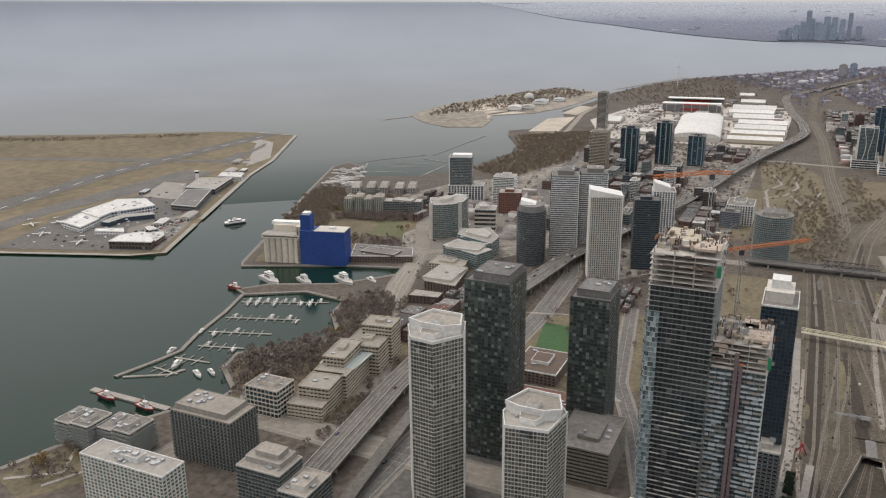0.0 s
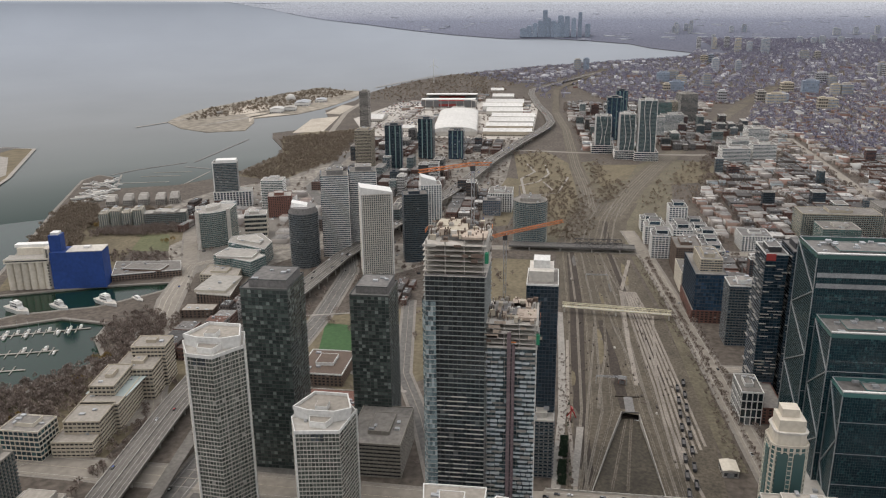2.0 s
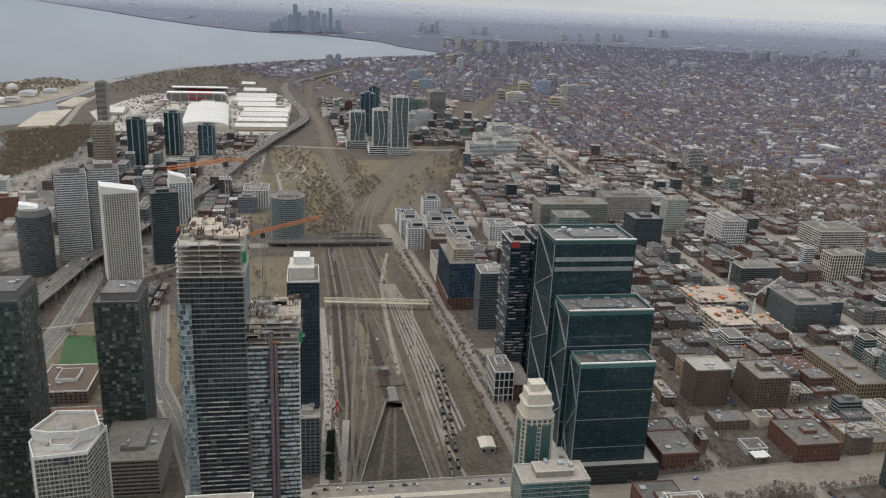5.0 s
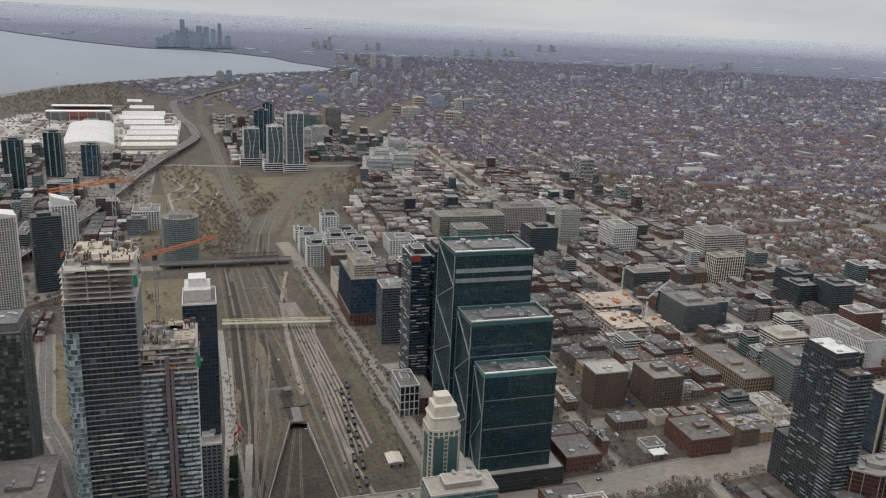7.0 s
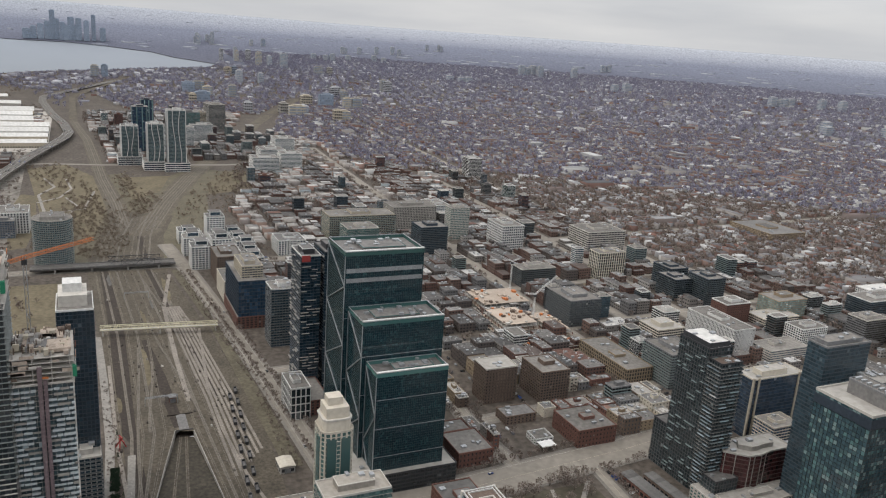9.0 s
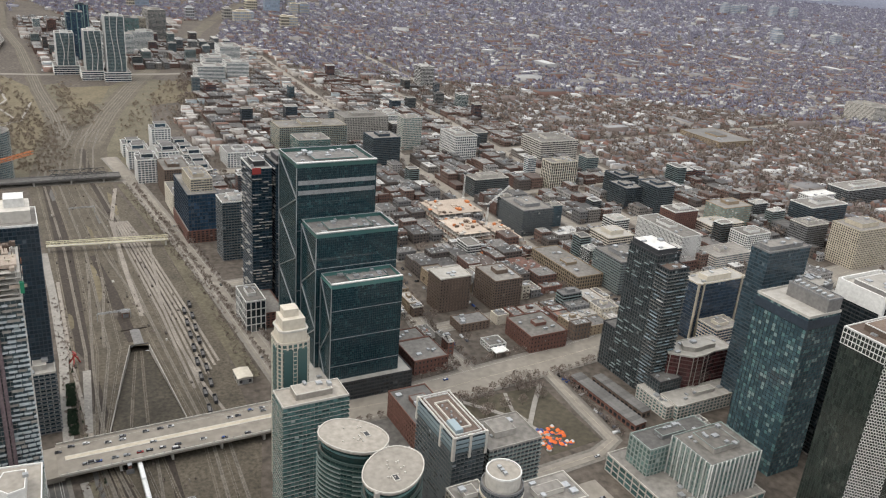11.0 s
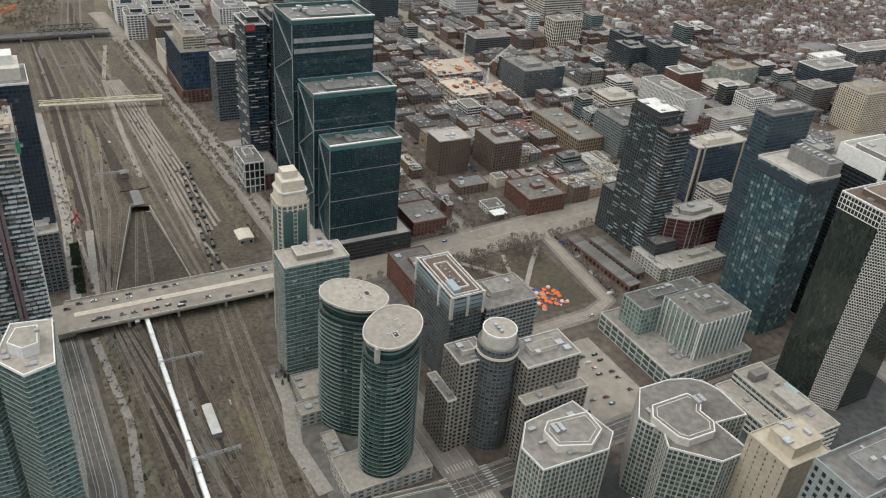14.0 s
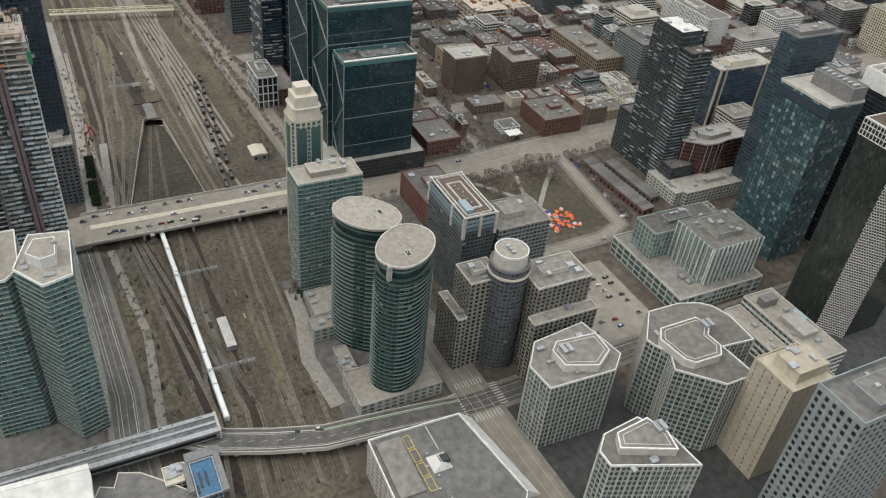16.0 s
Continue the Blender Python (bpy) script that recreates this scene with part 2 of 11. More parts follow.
CAR_PAINT = islands("car_paint", [(0.0, (0.02, 0.02, 0.022)), (0.3, (0.55, 0.55, 0.55)), (0.55, (0.10, 0.10, 0.11)), (0.75, (0.26, 0.27, 0.28)), (0.9, (0.30, 0.03, 0.03)), (0.95, (0.04, 0.08, 0.25))], 0.25, 0.6)
TYRE = flat("rubber", (0.02, 0.02, 0.02), 0.9)
MARK = flat("road_marking", (0.42, 0.41, 0.38), 0.8)
TENT = islands("tent_fabric", [(0.0, (0.75, 0.16, 0.04)), (0.45, (0.80, 0.25, 0.06)), (0.65, (0.05, 0.08, 0.22)), (0.8, (0.10, 0.10, 0.11)), (0.92, (0.55, 0.55, 0.55))], 0.7)

water = bpy.data.materials.new("lake_water")
water.use_nodes = True
_n, _l = water.node_tree.nodes, water.node_tree.links
_b = _n["Principled BSDF"]
_b.inputs["Base Color"].default_value = (0.005, 0.021, 0.012, 1)
_b.inputs["Roughness"].default_value, _b.inputs["IOR"].default_value = 0.22, 1.33
_b.inputs["Specular IOR Level"].default_value = 0.4
_at, _w1, _w2, _bp = _n.new("ShaderNodeTexCoord"), _n.new("ShaderNodeTexNoise"), _n.new("ShaderNodeTexNoise"), _n.new("ShaderNodeBump")
_w1.inputs["Scale"].default_value, _w1.inputs["Detail"].default_value = 0.12, 8.0
_w2.inputs["Scale"].default_value, _w2.inputs["Detail"].default_value = 0.004, 4.0
_mix = _n.new("ShaderNodeMapRange")
_mix.inputs["From Min"].default_value, _mix.inputs["From Max"].default_value = 0.35, 0.65
_mix.inputs["To Min"].default_value, _mix.inputs["To Max"].default_value = 0.07, 0.15
_l.new(_at.outputs["Object"], _w1.inputs["Vector"])
_l.new(_at.outputs["Object"], _w2.inputs["Vector"])
_l.new(_w2.outputs["Fac"], _mix.inputs["Value"])
_l.new(_mix.outputs[0], _b.inputs["Roughness"])
_l.new(_w1.outputs["Fac"], _bp.inputs["Height"])
_bp.inputs["Strength"].default_value, _bp.inputs["Distance"].default_value = 0.10, 0.5
_l.new(_bp.outputs["Normal"], _b.inputs["Normal"])
WATER = water

# open water far out: sky sheen and haze ramped by distance into base colour
FAR_WATER = bpy.data.materials.new("sky_sheen_lake")
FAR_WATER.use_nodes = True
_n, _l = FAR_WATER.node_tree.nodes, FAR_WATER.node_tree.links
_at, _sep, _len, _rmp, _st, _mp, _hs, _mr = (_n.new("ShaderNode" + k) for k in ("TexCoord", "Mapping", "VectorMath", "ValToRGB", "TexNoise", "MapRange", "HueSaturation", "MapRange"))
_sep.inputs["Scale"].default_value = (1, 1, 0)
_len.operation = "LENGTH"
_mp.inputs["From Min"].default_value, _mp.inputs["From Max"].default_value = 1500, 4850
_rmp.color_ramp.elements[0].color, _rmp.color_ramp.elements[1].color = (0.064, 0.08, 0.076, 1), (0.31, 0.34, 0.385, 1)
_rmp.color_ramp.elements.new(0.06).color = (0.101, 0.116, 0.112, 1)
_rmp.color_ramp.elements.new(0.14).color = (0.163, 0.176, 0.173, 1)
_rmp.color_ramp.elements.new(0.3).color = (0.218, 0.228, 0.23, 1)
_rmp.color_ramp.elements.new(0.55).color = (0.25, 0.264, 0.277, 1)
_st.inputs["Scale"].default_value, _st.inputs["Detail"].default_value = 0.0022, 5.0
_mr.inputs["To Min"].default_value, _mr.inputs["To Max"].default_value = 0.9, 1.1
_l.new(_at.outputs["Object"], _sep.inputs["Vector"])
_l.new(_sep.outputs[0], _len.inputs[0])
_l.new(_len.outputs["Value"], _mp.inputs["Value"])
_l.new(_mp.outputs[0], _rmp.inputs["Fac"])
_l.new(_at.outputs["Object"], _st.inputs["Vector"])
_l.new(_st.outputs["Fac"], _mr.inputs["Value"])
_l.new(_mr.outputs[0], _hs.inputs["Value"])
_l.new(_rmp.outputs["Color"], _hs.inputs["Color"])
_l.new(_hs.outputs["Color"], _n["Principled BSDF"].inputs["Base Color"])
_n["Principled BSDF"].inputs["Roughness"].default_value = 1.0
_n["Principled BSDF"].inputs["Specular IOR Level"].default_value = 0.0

# distant woods and roofs, with haze painted as paler, bluer base colour
FAR_GROUND = bpy.data.materials.new("hazed_land")
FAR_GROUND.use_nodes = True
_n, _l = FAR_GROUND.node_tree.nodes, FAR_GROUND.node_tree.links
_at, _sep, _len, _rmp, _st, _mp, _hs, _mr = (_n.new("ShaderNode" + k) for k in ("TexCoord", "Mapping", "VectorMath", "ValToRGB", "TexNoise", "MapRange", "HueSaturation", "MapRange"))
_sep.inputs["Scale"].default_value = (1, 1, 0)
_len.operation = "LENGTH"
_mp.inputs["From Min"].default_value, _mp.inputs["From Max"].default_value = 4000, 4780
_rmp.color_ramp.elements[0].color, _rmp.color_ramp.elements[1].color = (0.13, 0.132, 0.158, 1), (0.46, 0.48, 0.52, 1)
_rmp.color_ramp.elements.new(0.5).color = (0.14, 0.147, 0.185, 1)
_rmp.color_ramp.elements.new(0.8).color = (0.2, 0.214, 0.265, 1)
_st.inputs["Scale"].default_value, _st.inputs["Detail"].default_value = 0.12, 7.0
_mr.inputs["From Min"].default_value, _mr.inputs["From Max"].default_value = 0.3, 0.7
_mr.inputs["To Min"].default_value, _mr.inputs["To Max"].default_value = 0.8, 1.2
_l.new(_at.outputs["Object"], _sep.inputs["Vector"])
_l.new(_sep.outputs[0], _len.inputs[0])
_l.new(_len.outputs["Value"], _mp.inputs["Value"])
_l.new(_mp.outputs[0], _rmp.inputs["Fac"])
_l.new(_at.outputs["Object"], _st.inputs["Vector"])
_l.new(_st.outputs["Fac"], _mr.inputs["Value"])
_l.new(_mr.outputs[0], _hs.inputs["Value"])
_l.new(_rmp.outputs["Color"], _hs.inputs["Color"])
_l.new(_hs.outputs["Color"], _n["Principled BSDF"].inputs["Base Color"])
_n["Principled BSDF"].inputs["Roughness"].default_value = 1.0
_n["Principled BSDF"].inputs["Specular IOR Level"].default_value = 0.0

# ---------------- building tools ----------------
NEAR, REACH = 3000.0, 1850.0


def far(x, y, z=0.0):
    """Beyond three kilometres the land is drawn in towards the eye along the line of sight, so that the horizon stays in reach."""
    d = math.hypot(x, y)
    if d <= NEAR:
        return (x, y, z)
    s = (NEAR + REACH * (d - NEAR) / (d - NEAR + REACH)) / d
    # the land and the far shores rise a little towards the horizon
    rise = max(0.0, min(1.0, (d - 9500) / 30000)) * d * (0.0062 + 0.0135 * max(0.0, min(1.0, (math.degrees(math.atan2(-x, y)) - 70) / 74)))
    return (x * s, y * s, EYE + (z + rise - EYE) * s)


class Shape:
    """Gathers the corners and faces of one mesh."""

    def __init__(self):
        self.v, self.f = [], []

    def add(self, verts, faces):
        n = len(self.v)
        self.v += verts
        self.f += [tuple(i + n for i in f) for f in faces]
        return self

    def box(self, x0, x1, y0, y1, z0, z1):
        return self.prism([(x0, y0), (x1, y0), (x1, y1), (x0, y1)], z0, z1)

    def prism(self, poly, z0, z1, top=None, bottom=True):
        n = len(poly)
        top = top or poly
        f = [(i, (i + 1) % n, n + (i + 1) % n, n + i) for i in range(n)] + [tuple(range(n, 2 * n))]
        if bottom:
            f.append(tuple(range(n - 1, -1, -1)))
        return self.add([(x, y, z0) for x, y in poly] + [(x, y, z1) for x, y in top], f)

    def ring(self, outer, inner, z0, z1):
        n = len(outer)
        v = [(x, y, z) for p, z in ((outer, z0), (outer, z1), (inner, z1), (inner, z0)) for x, y in p]
        f = []
        for i in range(n):
            j = (i + 1) % n
            f += [(i, j, n + j, n + i), (n + i, n + j, 2 * n + j, 2 * n + i), (2 * n + i, 2 * n + j, 3 * n + j, 3 * n + i), (3 * n + i, 3 * n + j, j, i)]
        return self.add(v, f)

    def beam(self, a, b, w, h=None):
        """A straight bar of section w x h from a to b."""
        a, b, h = Vector(a), Vector(b), h or w
        d = (b - a).normalized()
        side = d.cross(Vector((0, 0, 1)))
        side = side.normalized() if side.length > 1e-3 else Vector((1, 0, 0))
        up = side.cross(d)
        v = [tuple(p + s * side * w / 2 + t * up * h / 2) for p in (a, b) for s, t in ((-1, -1), (1, -1), (1, 1), (-1, 1))]
        return self.add(v, [(0, 1, 5, 4), (1, 2, 6, 5), (2, 3, 7, 6), (3, 0, 4, 7), (3, 2, 1, 0), (4, 5, 6, 7)])

    def mesh(self, name, material):
        me = bpy.data.meshes.new(name)
        me.from_pydata(self.v, [], self.f)
        me.materials.append(material)
        me.update()
        return me


def part(name, shape, material, parent, label="", z=0.0):
    """Links a Shape (or a mesh that is shared) as one mesh object under a thing or a part."""
    me = shape.mesh(name, material) if isinstance(shape, Shape) else shape
    ob = new(name, me)
    ob.parent = parent
    ob.location.z = z
    return tagged(ob, label)


def thing(name, x, y, z=0.0, rot=0.0, label="", category="", group="", kind=""):
    e = new(name)
    e.empty_display_size = 2
    e.matrix_basis = pose(x, y, z, 0, 0, rot)
    return tagged(e, label, category, group, kind)


def whole(name, shape, material, label="", category="", group="", kind="", at=(0, 0, 0), rot=0.0):
    ob = new(name, shape.mesh(name, material))
    ob.matrix_basis = pose(*at, 0, 0, rot)
    return tagged(ob, label, category, group, kind)


def ccw(poly):
    a = sum(x0 * y1 - x1 * y0 for (x0, y0), (x1, y1) in zip(poly, poly[1:] + poly[:1]))
    return poly if a > 0 else poly[::-1]


def grow(poly, d):
    """The outline moved outwards by d."""
    out, n = [], len(poly)
    for i in range(n):
        (ax, ay), (bx, by), (cx, cy) = poly[i - 1], poly[i], poly[(i + 1) % n]
        u, v = Vector((bx - ax, by - ay)).normalized(), Vector((cx - bx, cy - by)).normalized()
        n1, n2 = Vector((u.y, -u.x)), Vector((v.y, -v.x))
        m = n1 + n2
        k = d / max(0.35, 1 + n1.dot(n2))
        out.append((bx + m.x * k, by + m.y * k))
    return out


def rect(w, d):
    return [(-w / 2, -d / 2), (w / 2, -d / 2), (w / 2, d / 2), (-w / 2, d / 2)]


def disc(rx, ry, n=28):
    return [(rx * math.cos(2 * math.pi * i / n), ry * math.sin(2 * math.pi * i / n)) for i in range(n)]


def edges(poly):
    for (ax, ay), (bx, by) in zip(poly, poly[1:] + poly[:1]):
        w = math.hypot(bx - ax, by - ay)
        yield Vector((ax, ay)), Vector((bx - ax, by - ay)) / w, w


def pane_row(poly, bay, share, z0, z1, inset):
    """One storey of window panes along an outline, each pane a piece of its own."""
    s = Shape()
    for a, u, w in edges(grow(poly, -inset)):
        n = max(1, round(w / bay))
        for i in range(n):
            lo, hi = w * (i + 0.5 - share / 2) / n, w * (i + 0.5 + share / 2) / n
            p, q = a + u * lo, a + u * hi
            s.add([(p.x, p.y, z0), (q.x, q.y, z0), (q.x, q.y, z1), (p.x, p.y, z1)], [(0, 1, 2, 3)])
    return s


def pier_row(poly, bay, share, z0, z1, depth, every=1):
    s = Shape()
    for a, u, w in edges(poly):
        n = max(1, round(w / bay))
        half = w / n * (1 - share) / 2
        o = Vector((u.y, -u.x))
        for i in range(0, n + 1, every):
            lo, hi = max(0.02, w * i / n - half), min(w - 0.02, w * i / n + half)
            p = [a + u * lo - o * depth, a + u * lo + o * 0.03, a + u * hi + o * 0.03, a + u * hi - o * depth]
            s.prism([(c.x, c.y) for c in p], z0, z1, bottom=False)
    return s


rng = random.Random(7)
USED = []


def roof_set(e, poly, h, roof=ROOF, edge=PALE_CONC, para=1.1, house=None, house_mat=None, units=4, joined=False):
    """The top of a building: deck, parapet, plant room and small plant."""
    part("roof", Shape().prism(grow(poly, -0.05), h, h + 0.25), roof, e)
    part("parapet", Shape().ring(grow(poly, 0.08), grow(poly, -0.45), h - 0.3, h + para), edge, e)
    xs, ys = [p[0] for p in poly], [p[1] for p in poly]
    w, d = max(xs) - min(xs), max(ys) - min(ys)
    cx, cy = (max(xs) + min(xs)) / 2, (max(ys) + min(ys)) / 2
    if house:
        hw, hd, hh = house
        hx, hy = cx + rng.uniform(-0.06, 0.06) * w, cy + rng.uniform(-0.06, 0.06) * d
        hp = [(hx + x, hy + y) for x, y in rect(hw * w, hd * d)] if len(poly) == 4 or len(poly) > 12 else [(cx + (px - cx) * hw, cy + (py - cy) * hd) for px, py in poly]
        ph = part("plant_room", Shape().prism(hp, h + 0.2, h + hh), house_mat or edge, e)
        part("roof", Shape().prism(grow(hp, -0.3), h + hh, h + hh + 0.2), roof, ph)
        part("coping", Shape().ring(grow(hp, 0.1), grow(hp, -0.3), h + hh - 0.1, h + hh + 0.5), edge, ph)
    crowd = Shape()
    for _ in range(units):
        ux, uy = cx + rng.uniform(-0.36, 0.36) * w, cy + rng.uniform(-0.36, 0.36) * d
        a, b, c = rng.uniform(0.8, 2.2), rng.uniform(0.8, 2.4), rng.uniform(0.8, 2.0)
        top = h + 0.2 if not house or abs(ux - cx) > house[0] * w / 2 + 1 or abs(uy - cy) > house[1] * d / 2 + 1 else h + house[2] + 0.15
        if joined:
            crowd.box(ux - a, ux + a, uy - b, uy + b, top, top + c)
        else:
            part("roof_unit", Shape().box(ux - a, ux + a, uy - b, uy + b, top, top + c), METAL, e)
    if crowd.f:
        tagged(part("roof_plant", crowd, METAL, e), kind="stuff")


def tower(name, label, x, y, h, poly, rot=0.0, z0=0.0, fh=3.0, bay=3.2, share=0.8, sill=0.9, head=0.25, glass=G_GREY, wall=CONCRETE, slab=0.0,
          rail=None, roof=ROOF, edge=None, house=(0.5, 0.45, 4.0), house_mat=None, units=4, depth=0.25, category="tower", group="", every=1, piers=True, note=True, para=1.1,
          fine=False, singles=0, slab_mat=None, join_units=False):
    """A building in storeys: core, panes between spandrels and piers, and balcony slabs with railings where it has them."""
    poly = ccw(poly)
    e = thing(name, x, y, z0, rot, label, category, group)
    part("body", Shape().prism(grow(poly, -depth - 0.12), 0, h), wall, e)
    n = max(1, int(round(h / fh)))
    fh = h / n
    rest, front = Shape(), Shape()
    first = n - singles
    one = {}
    for k in range(n):
        if k < first:
            rest.add(*shifted(pane_row(poly, bay, share, sill, fh - head, depth), k * fh))
        front.ring(poly, grow(poly, -depth - 0.05), max(0.02, k * fh - head), k * fh + sill)
    if piers:
        front.add(*shifted(pier_row(poly, bay, share, 0.02, h, depth + 0.04, every), 0))
    if rest.f:
        tagged(part("window_pane", rest, glass, e), kind="stuff")
    tagged(part("spandrel", front, wall, e), kind="stuff")
    if singles:
        for a, u, w in edges(grow(poly, -depth)):
            m = max(1, round(w / bay))
            key = round(w / m * share, 2)
            if key not in one:
                one[key] = Shape().add([(0, 0, sill), (key, 0, sill), (key, 0, fh - head), (0, 0, fh - head), (0, 0.06, sill), (key, 0.06, sill), (key, 0.06, fh - head), (0, 0.06, fh - head)],
                                       [(0, 1, 2, 3), (5, 4, 7, 6), (1, 5, 6, 2), (4, 0, 3, 7)]).mesh("window_pane", glass)
            for k in range(first, n):
                for i in range(m):
                    p = a + u * (w * (i + 0.5 - share / 2) / m)
                    o = part("window_pane", one[key], None, e)
                    o.matrix_basis = pose(p.x, p.y, k * fh, 0, 0, math.degrees(math.atan2(u.y, u.x)))
    if slab:
        ring_ = Shape().ring(grow(poly, slab), grow(poly, -depth), -0.12, 0.14)
        guard = Shape().ring(grow(poly, slab - 0.08), grow(poly, slab - 0.16), 0.14, 1.15) if rail else None
        if fine:
            bal, rl = ring_.mesh("balcony_slab", slab_mat or wall), guard.mesh("railing", rail) if rail else None
            for k in range(1, n):
                s = part("balcony_slab", bal, None, e, z=k * fh)
                if rl:
                    part("railing", rl, None, s)
        else:
            alls, allg = Shape(), Shape()
            for k in range(1, n):
                alls.add(*shifted(ring_, k * fh))
                if guard:
                    allg.add(*shifted(guard, k * fh))
            tagged(part("balcony_slab", alls, slab_mat or wall, e), kind="stuff")
            if guard:
                tagged(part("railing", allg, rail, e), kind="stuff")
    roof_set(e, poly, h, roof, edge or wall, para, house, house_mat, units, join_units)
    if note:
        USED.append((x, y, max(abs(p[0]) for p in poly) + 4, max(abs(p[1]) for p in poly) + 4))
    return e


def dashes(e, w, d, h, fh, material, share=0.4, seed=1, z0=6.0, name="balcony_edge", deep=0.5):
    """Short pale balcony fronts scattered along the floors of the east and south sides."""
    r, s = random.Random(seed), Shape()
    z = z0
    while z < h - 2:
        for span, side in ((d, 0), (w, 1)):
            p = -span / 2 + r.uniform(0, 3)
            while p < span / 2 - 3:
                q = min(span / 2, p + r.uniform(3, 9))
                if r.random() < share:
                    if side == 0:
                        s.box(w / 2 + 0.3, w / 2 + 0.3 + deep + 0.8, p, q, z, z + 0.5)
                    else:
                        s.box(p, q, -d / 2 - 1.1 - deep, -d / 2 - 0.3, z, z + 0.5)
                p = q + r.uniform(0.5, 4)
        z += fh
    tagged(part(name, s, material, e), kind="stuff")


def ribbons(e, w, d, h, material, sway=2.2, wide=1.3, seed=1):
    """Flowing upright frames up the east and south sides."""
    r = random.Random(seed)
    for side, span in ((0, d), (1, w)):
        for i in range(4):
            c, ph = -span / 2 + span * i / 3, r.uniform(0, 6)
            line = []
            for k in range(9):
                a = c + (sway * math.sin(ph + k * 0.75) if 0 < i < 3 else 0)
                line.append((w / 2 + 0.9, a, h * k / 8) if side == 0 else (a, -d / 2 - 0.9, h * k / 8))
            sh = Shape()
            for p, q in zip(line, line[1:]):
                sh.beam(p, q, wide, wide)
            part("frame", sh, material, e)


def shifted(shape, z):
    return [(x, y, c + z) for x, y, c in shape.v], shape.f


def block(name, label, x0, x1, y0, y1, h, **k):
    return tower(name, label, (x0 + x1) / 2, (y0 + y1) / 2, h, rect(x1 - x0, y1 - y0), **k)


def strip(name, pts, width, z, material, label="", category="", kind="structure", thick=0.12, group=""):
    """A road or path along a line of points."""
    s = Shape()
    left, right = [], []
    for i, p in enumerate(pts):
        a, b = Vector(pts[max(0, i - 1)]), Vector(pts[min(len(pts) - 1, i + 1)])
        u = (b - a).normalized()
        w = width[i] if isinstance(width, (list, tuple)) else width
        left.append((p[0] - u.y * w / 2, p[1] + u.x * w / 2))
        right.append((p[0] + u.y * w / 2, p[1] - u.x * w / 2))
    zz = z if isinstance(z, (list, tuple)) else [z] * len(pts)
    n = len(pts)
    v = [far(*p, q) for p, q in zip(right, zz)] + [far(*p, q) for p, q in zip(left, zz)]
    v += [far(*p, q - thick) for p, q in zip(right, zz)] + [far(*p, q - thick) for p, q in zip(left, zz)]
    f = []
    for i in range(n - 1):
        f += [(i, i + 1, n + i + 1, n + i), (2 * n + i, 2 * n + i + 1, i + 1, i), (n + i, n + i + 1, 3 * n + i + 1, 3 * n + i), (3 * n + i, 3 * n + i + 1, 2 * n + i + 1, 2 * n + i)]
    s.add(v, f)
    return whole(name, s, material, label, category, group, kind)


def along(pts, step):
    """Points and headings at even steps along a line."""
    out = []
    carry = 0.0
    for a, b in zip(pts, pts[1:]):
        w = math.hypot(b[0] - a[0], b[1] - a[1])
        t = carry
        while t < w:
            k = t / w
            out.append((*(a[i] + (b[i] - a[i]) * k for i in range(len(a))), math.degrees(math.atan2(b[1] - a[1], b[0] - a[0]))))
            t += step
        carry = t - w
    return out

from mathutils.geometry import delaunay_2d_cdt

# ---------------- lake and land ----------------
radii = [60, 400, 900, 1500, 2100, 2700, 3000] + [3000 * 1.075 ** k for k in range(1, 39)]
turns = 360


def lake_ring(rs):
    s = Shape()
    for r in rs:
        s.v += [far(r * math.cos(2 * math.pi * i / turns), r * math.sin(2 * math.pi * i / turns), -2.0 - min(9.0, max(0.0, 0.0008 * (r - 3000)))) for i in range(turns)]
    for k in range(len(rs) - 1):
        s.f += [(k * turns + i, (k + 1) * turns + i, (k + 1) * turns + (i + 1) % turns, k * turns + (i + 1) % turns) for i in range(turns) if not (rs[k] < 1500 and s.v[k * turns + i][1] > -60)]
    return s


whole("water", lake_ring([60, 400, 900, 1500]), WATER, "calm grey-green lake water under an overcast sky", "lake", kind="structure")
whole("backdrop_lake", lake_ring([1500, 2100, 2700] + radii[6:]), FAR_WATER, "pale grey open lake, sky sheen painted towards the horizon", "lake", kind="structure")


def in_poly(x, y, poly):
    c = False
    for (ax, ay), (bx, by) in zip(poly, list(poly[1:]) + [poly[0]]):
        if (ay > y) != (by > y) and x < (bx - ax) * (y - ay) / (by - ay) + ax:
            c = not c
    return c


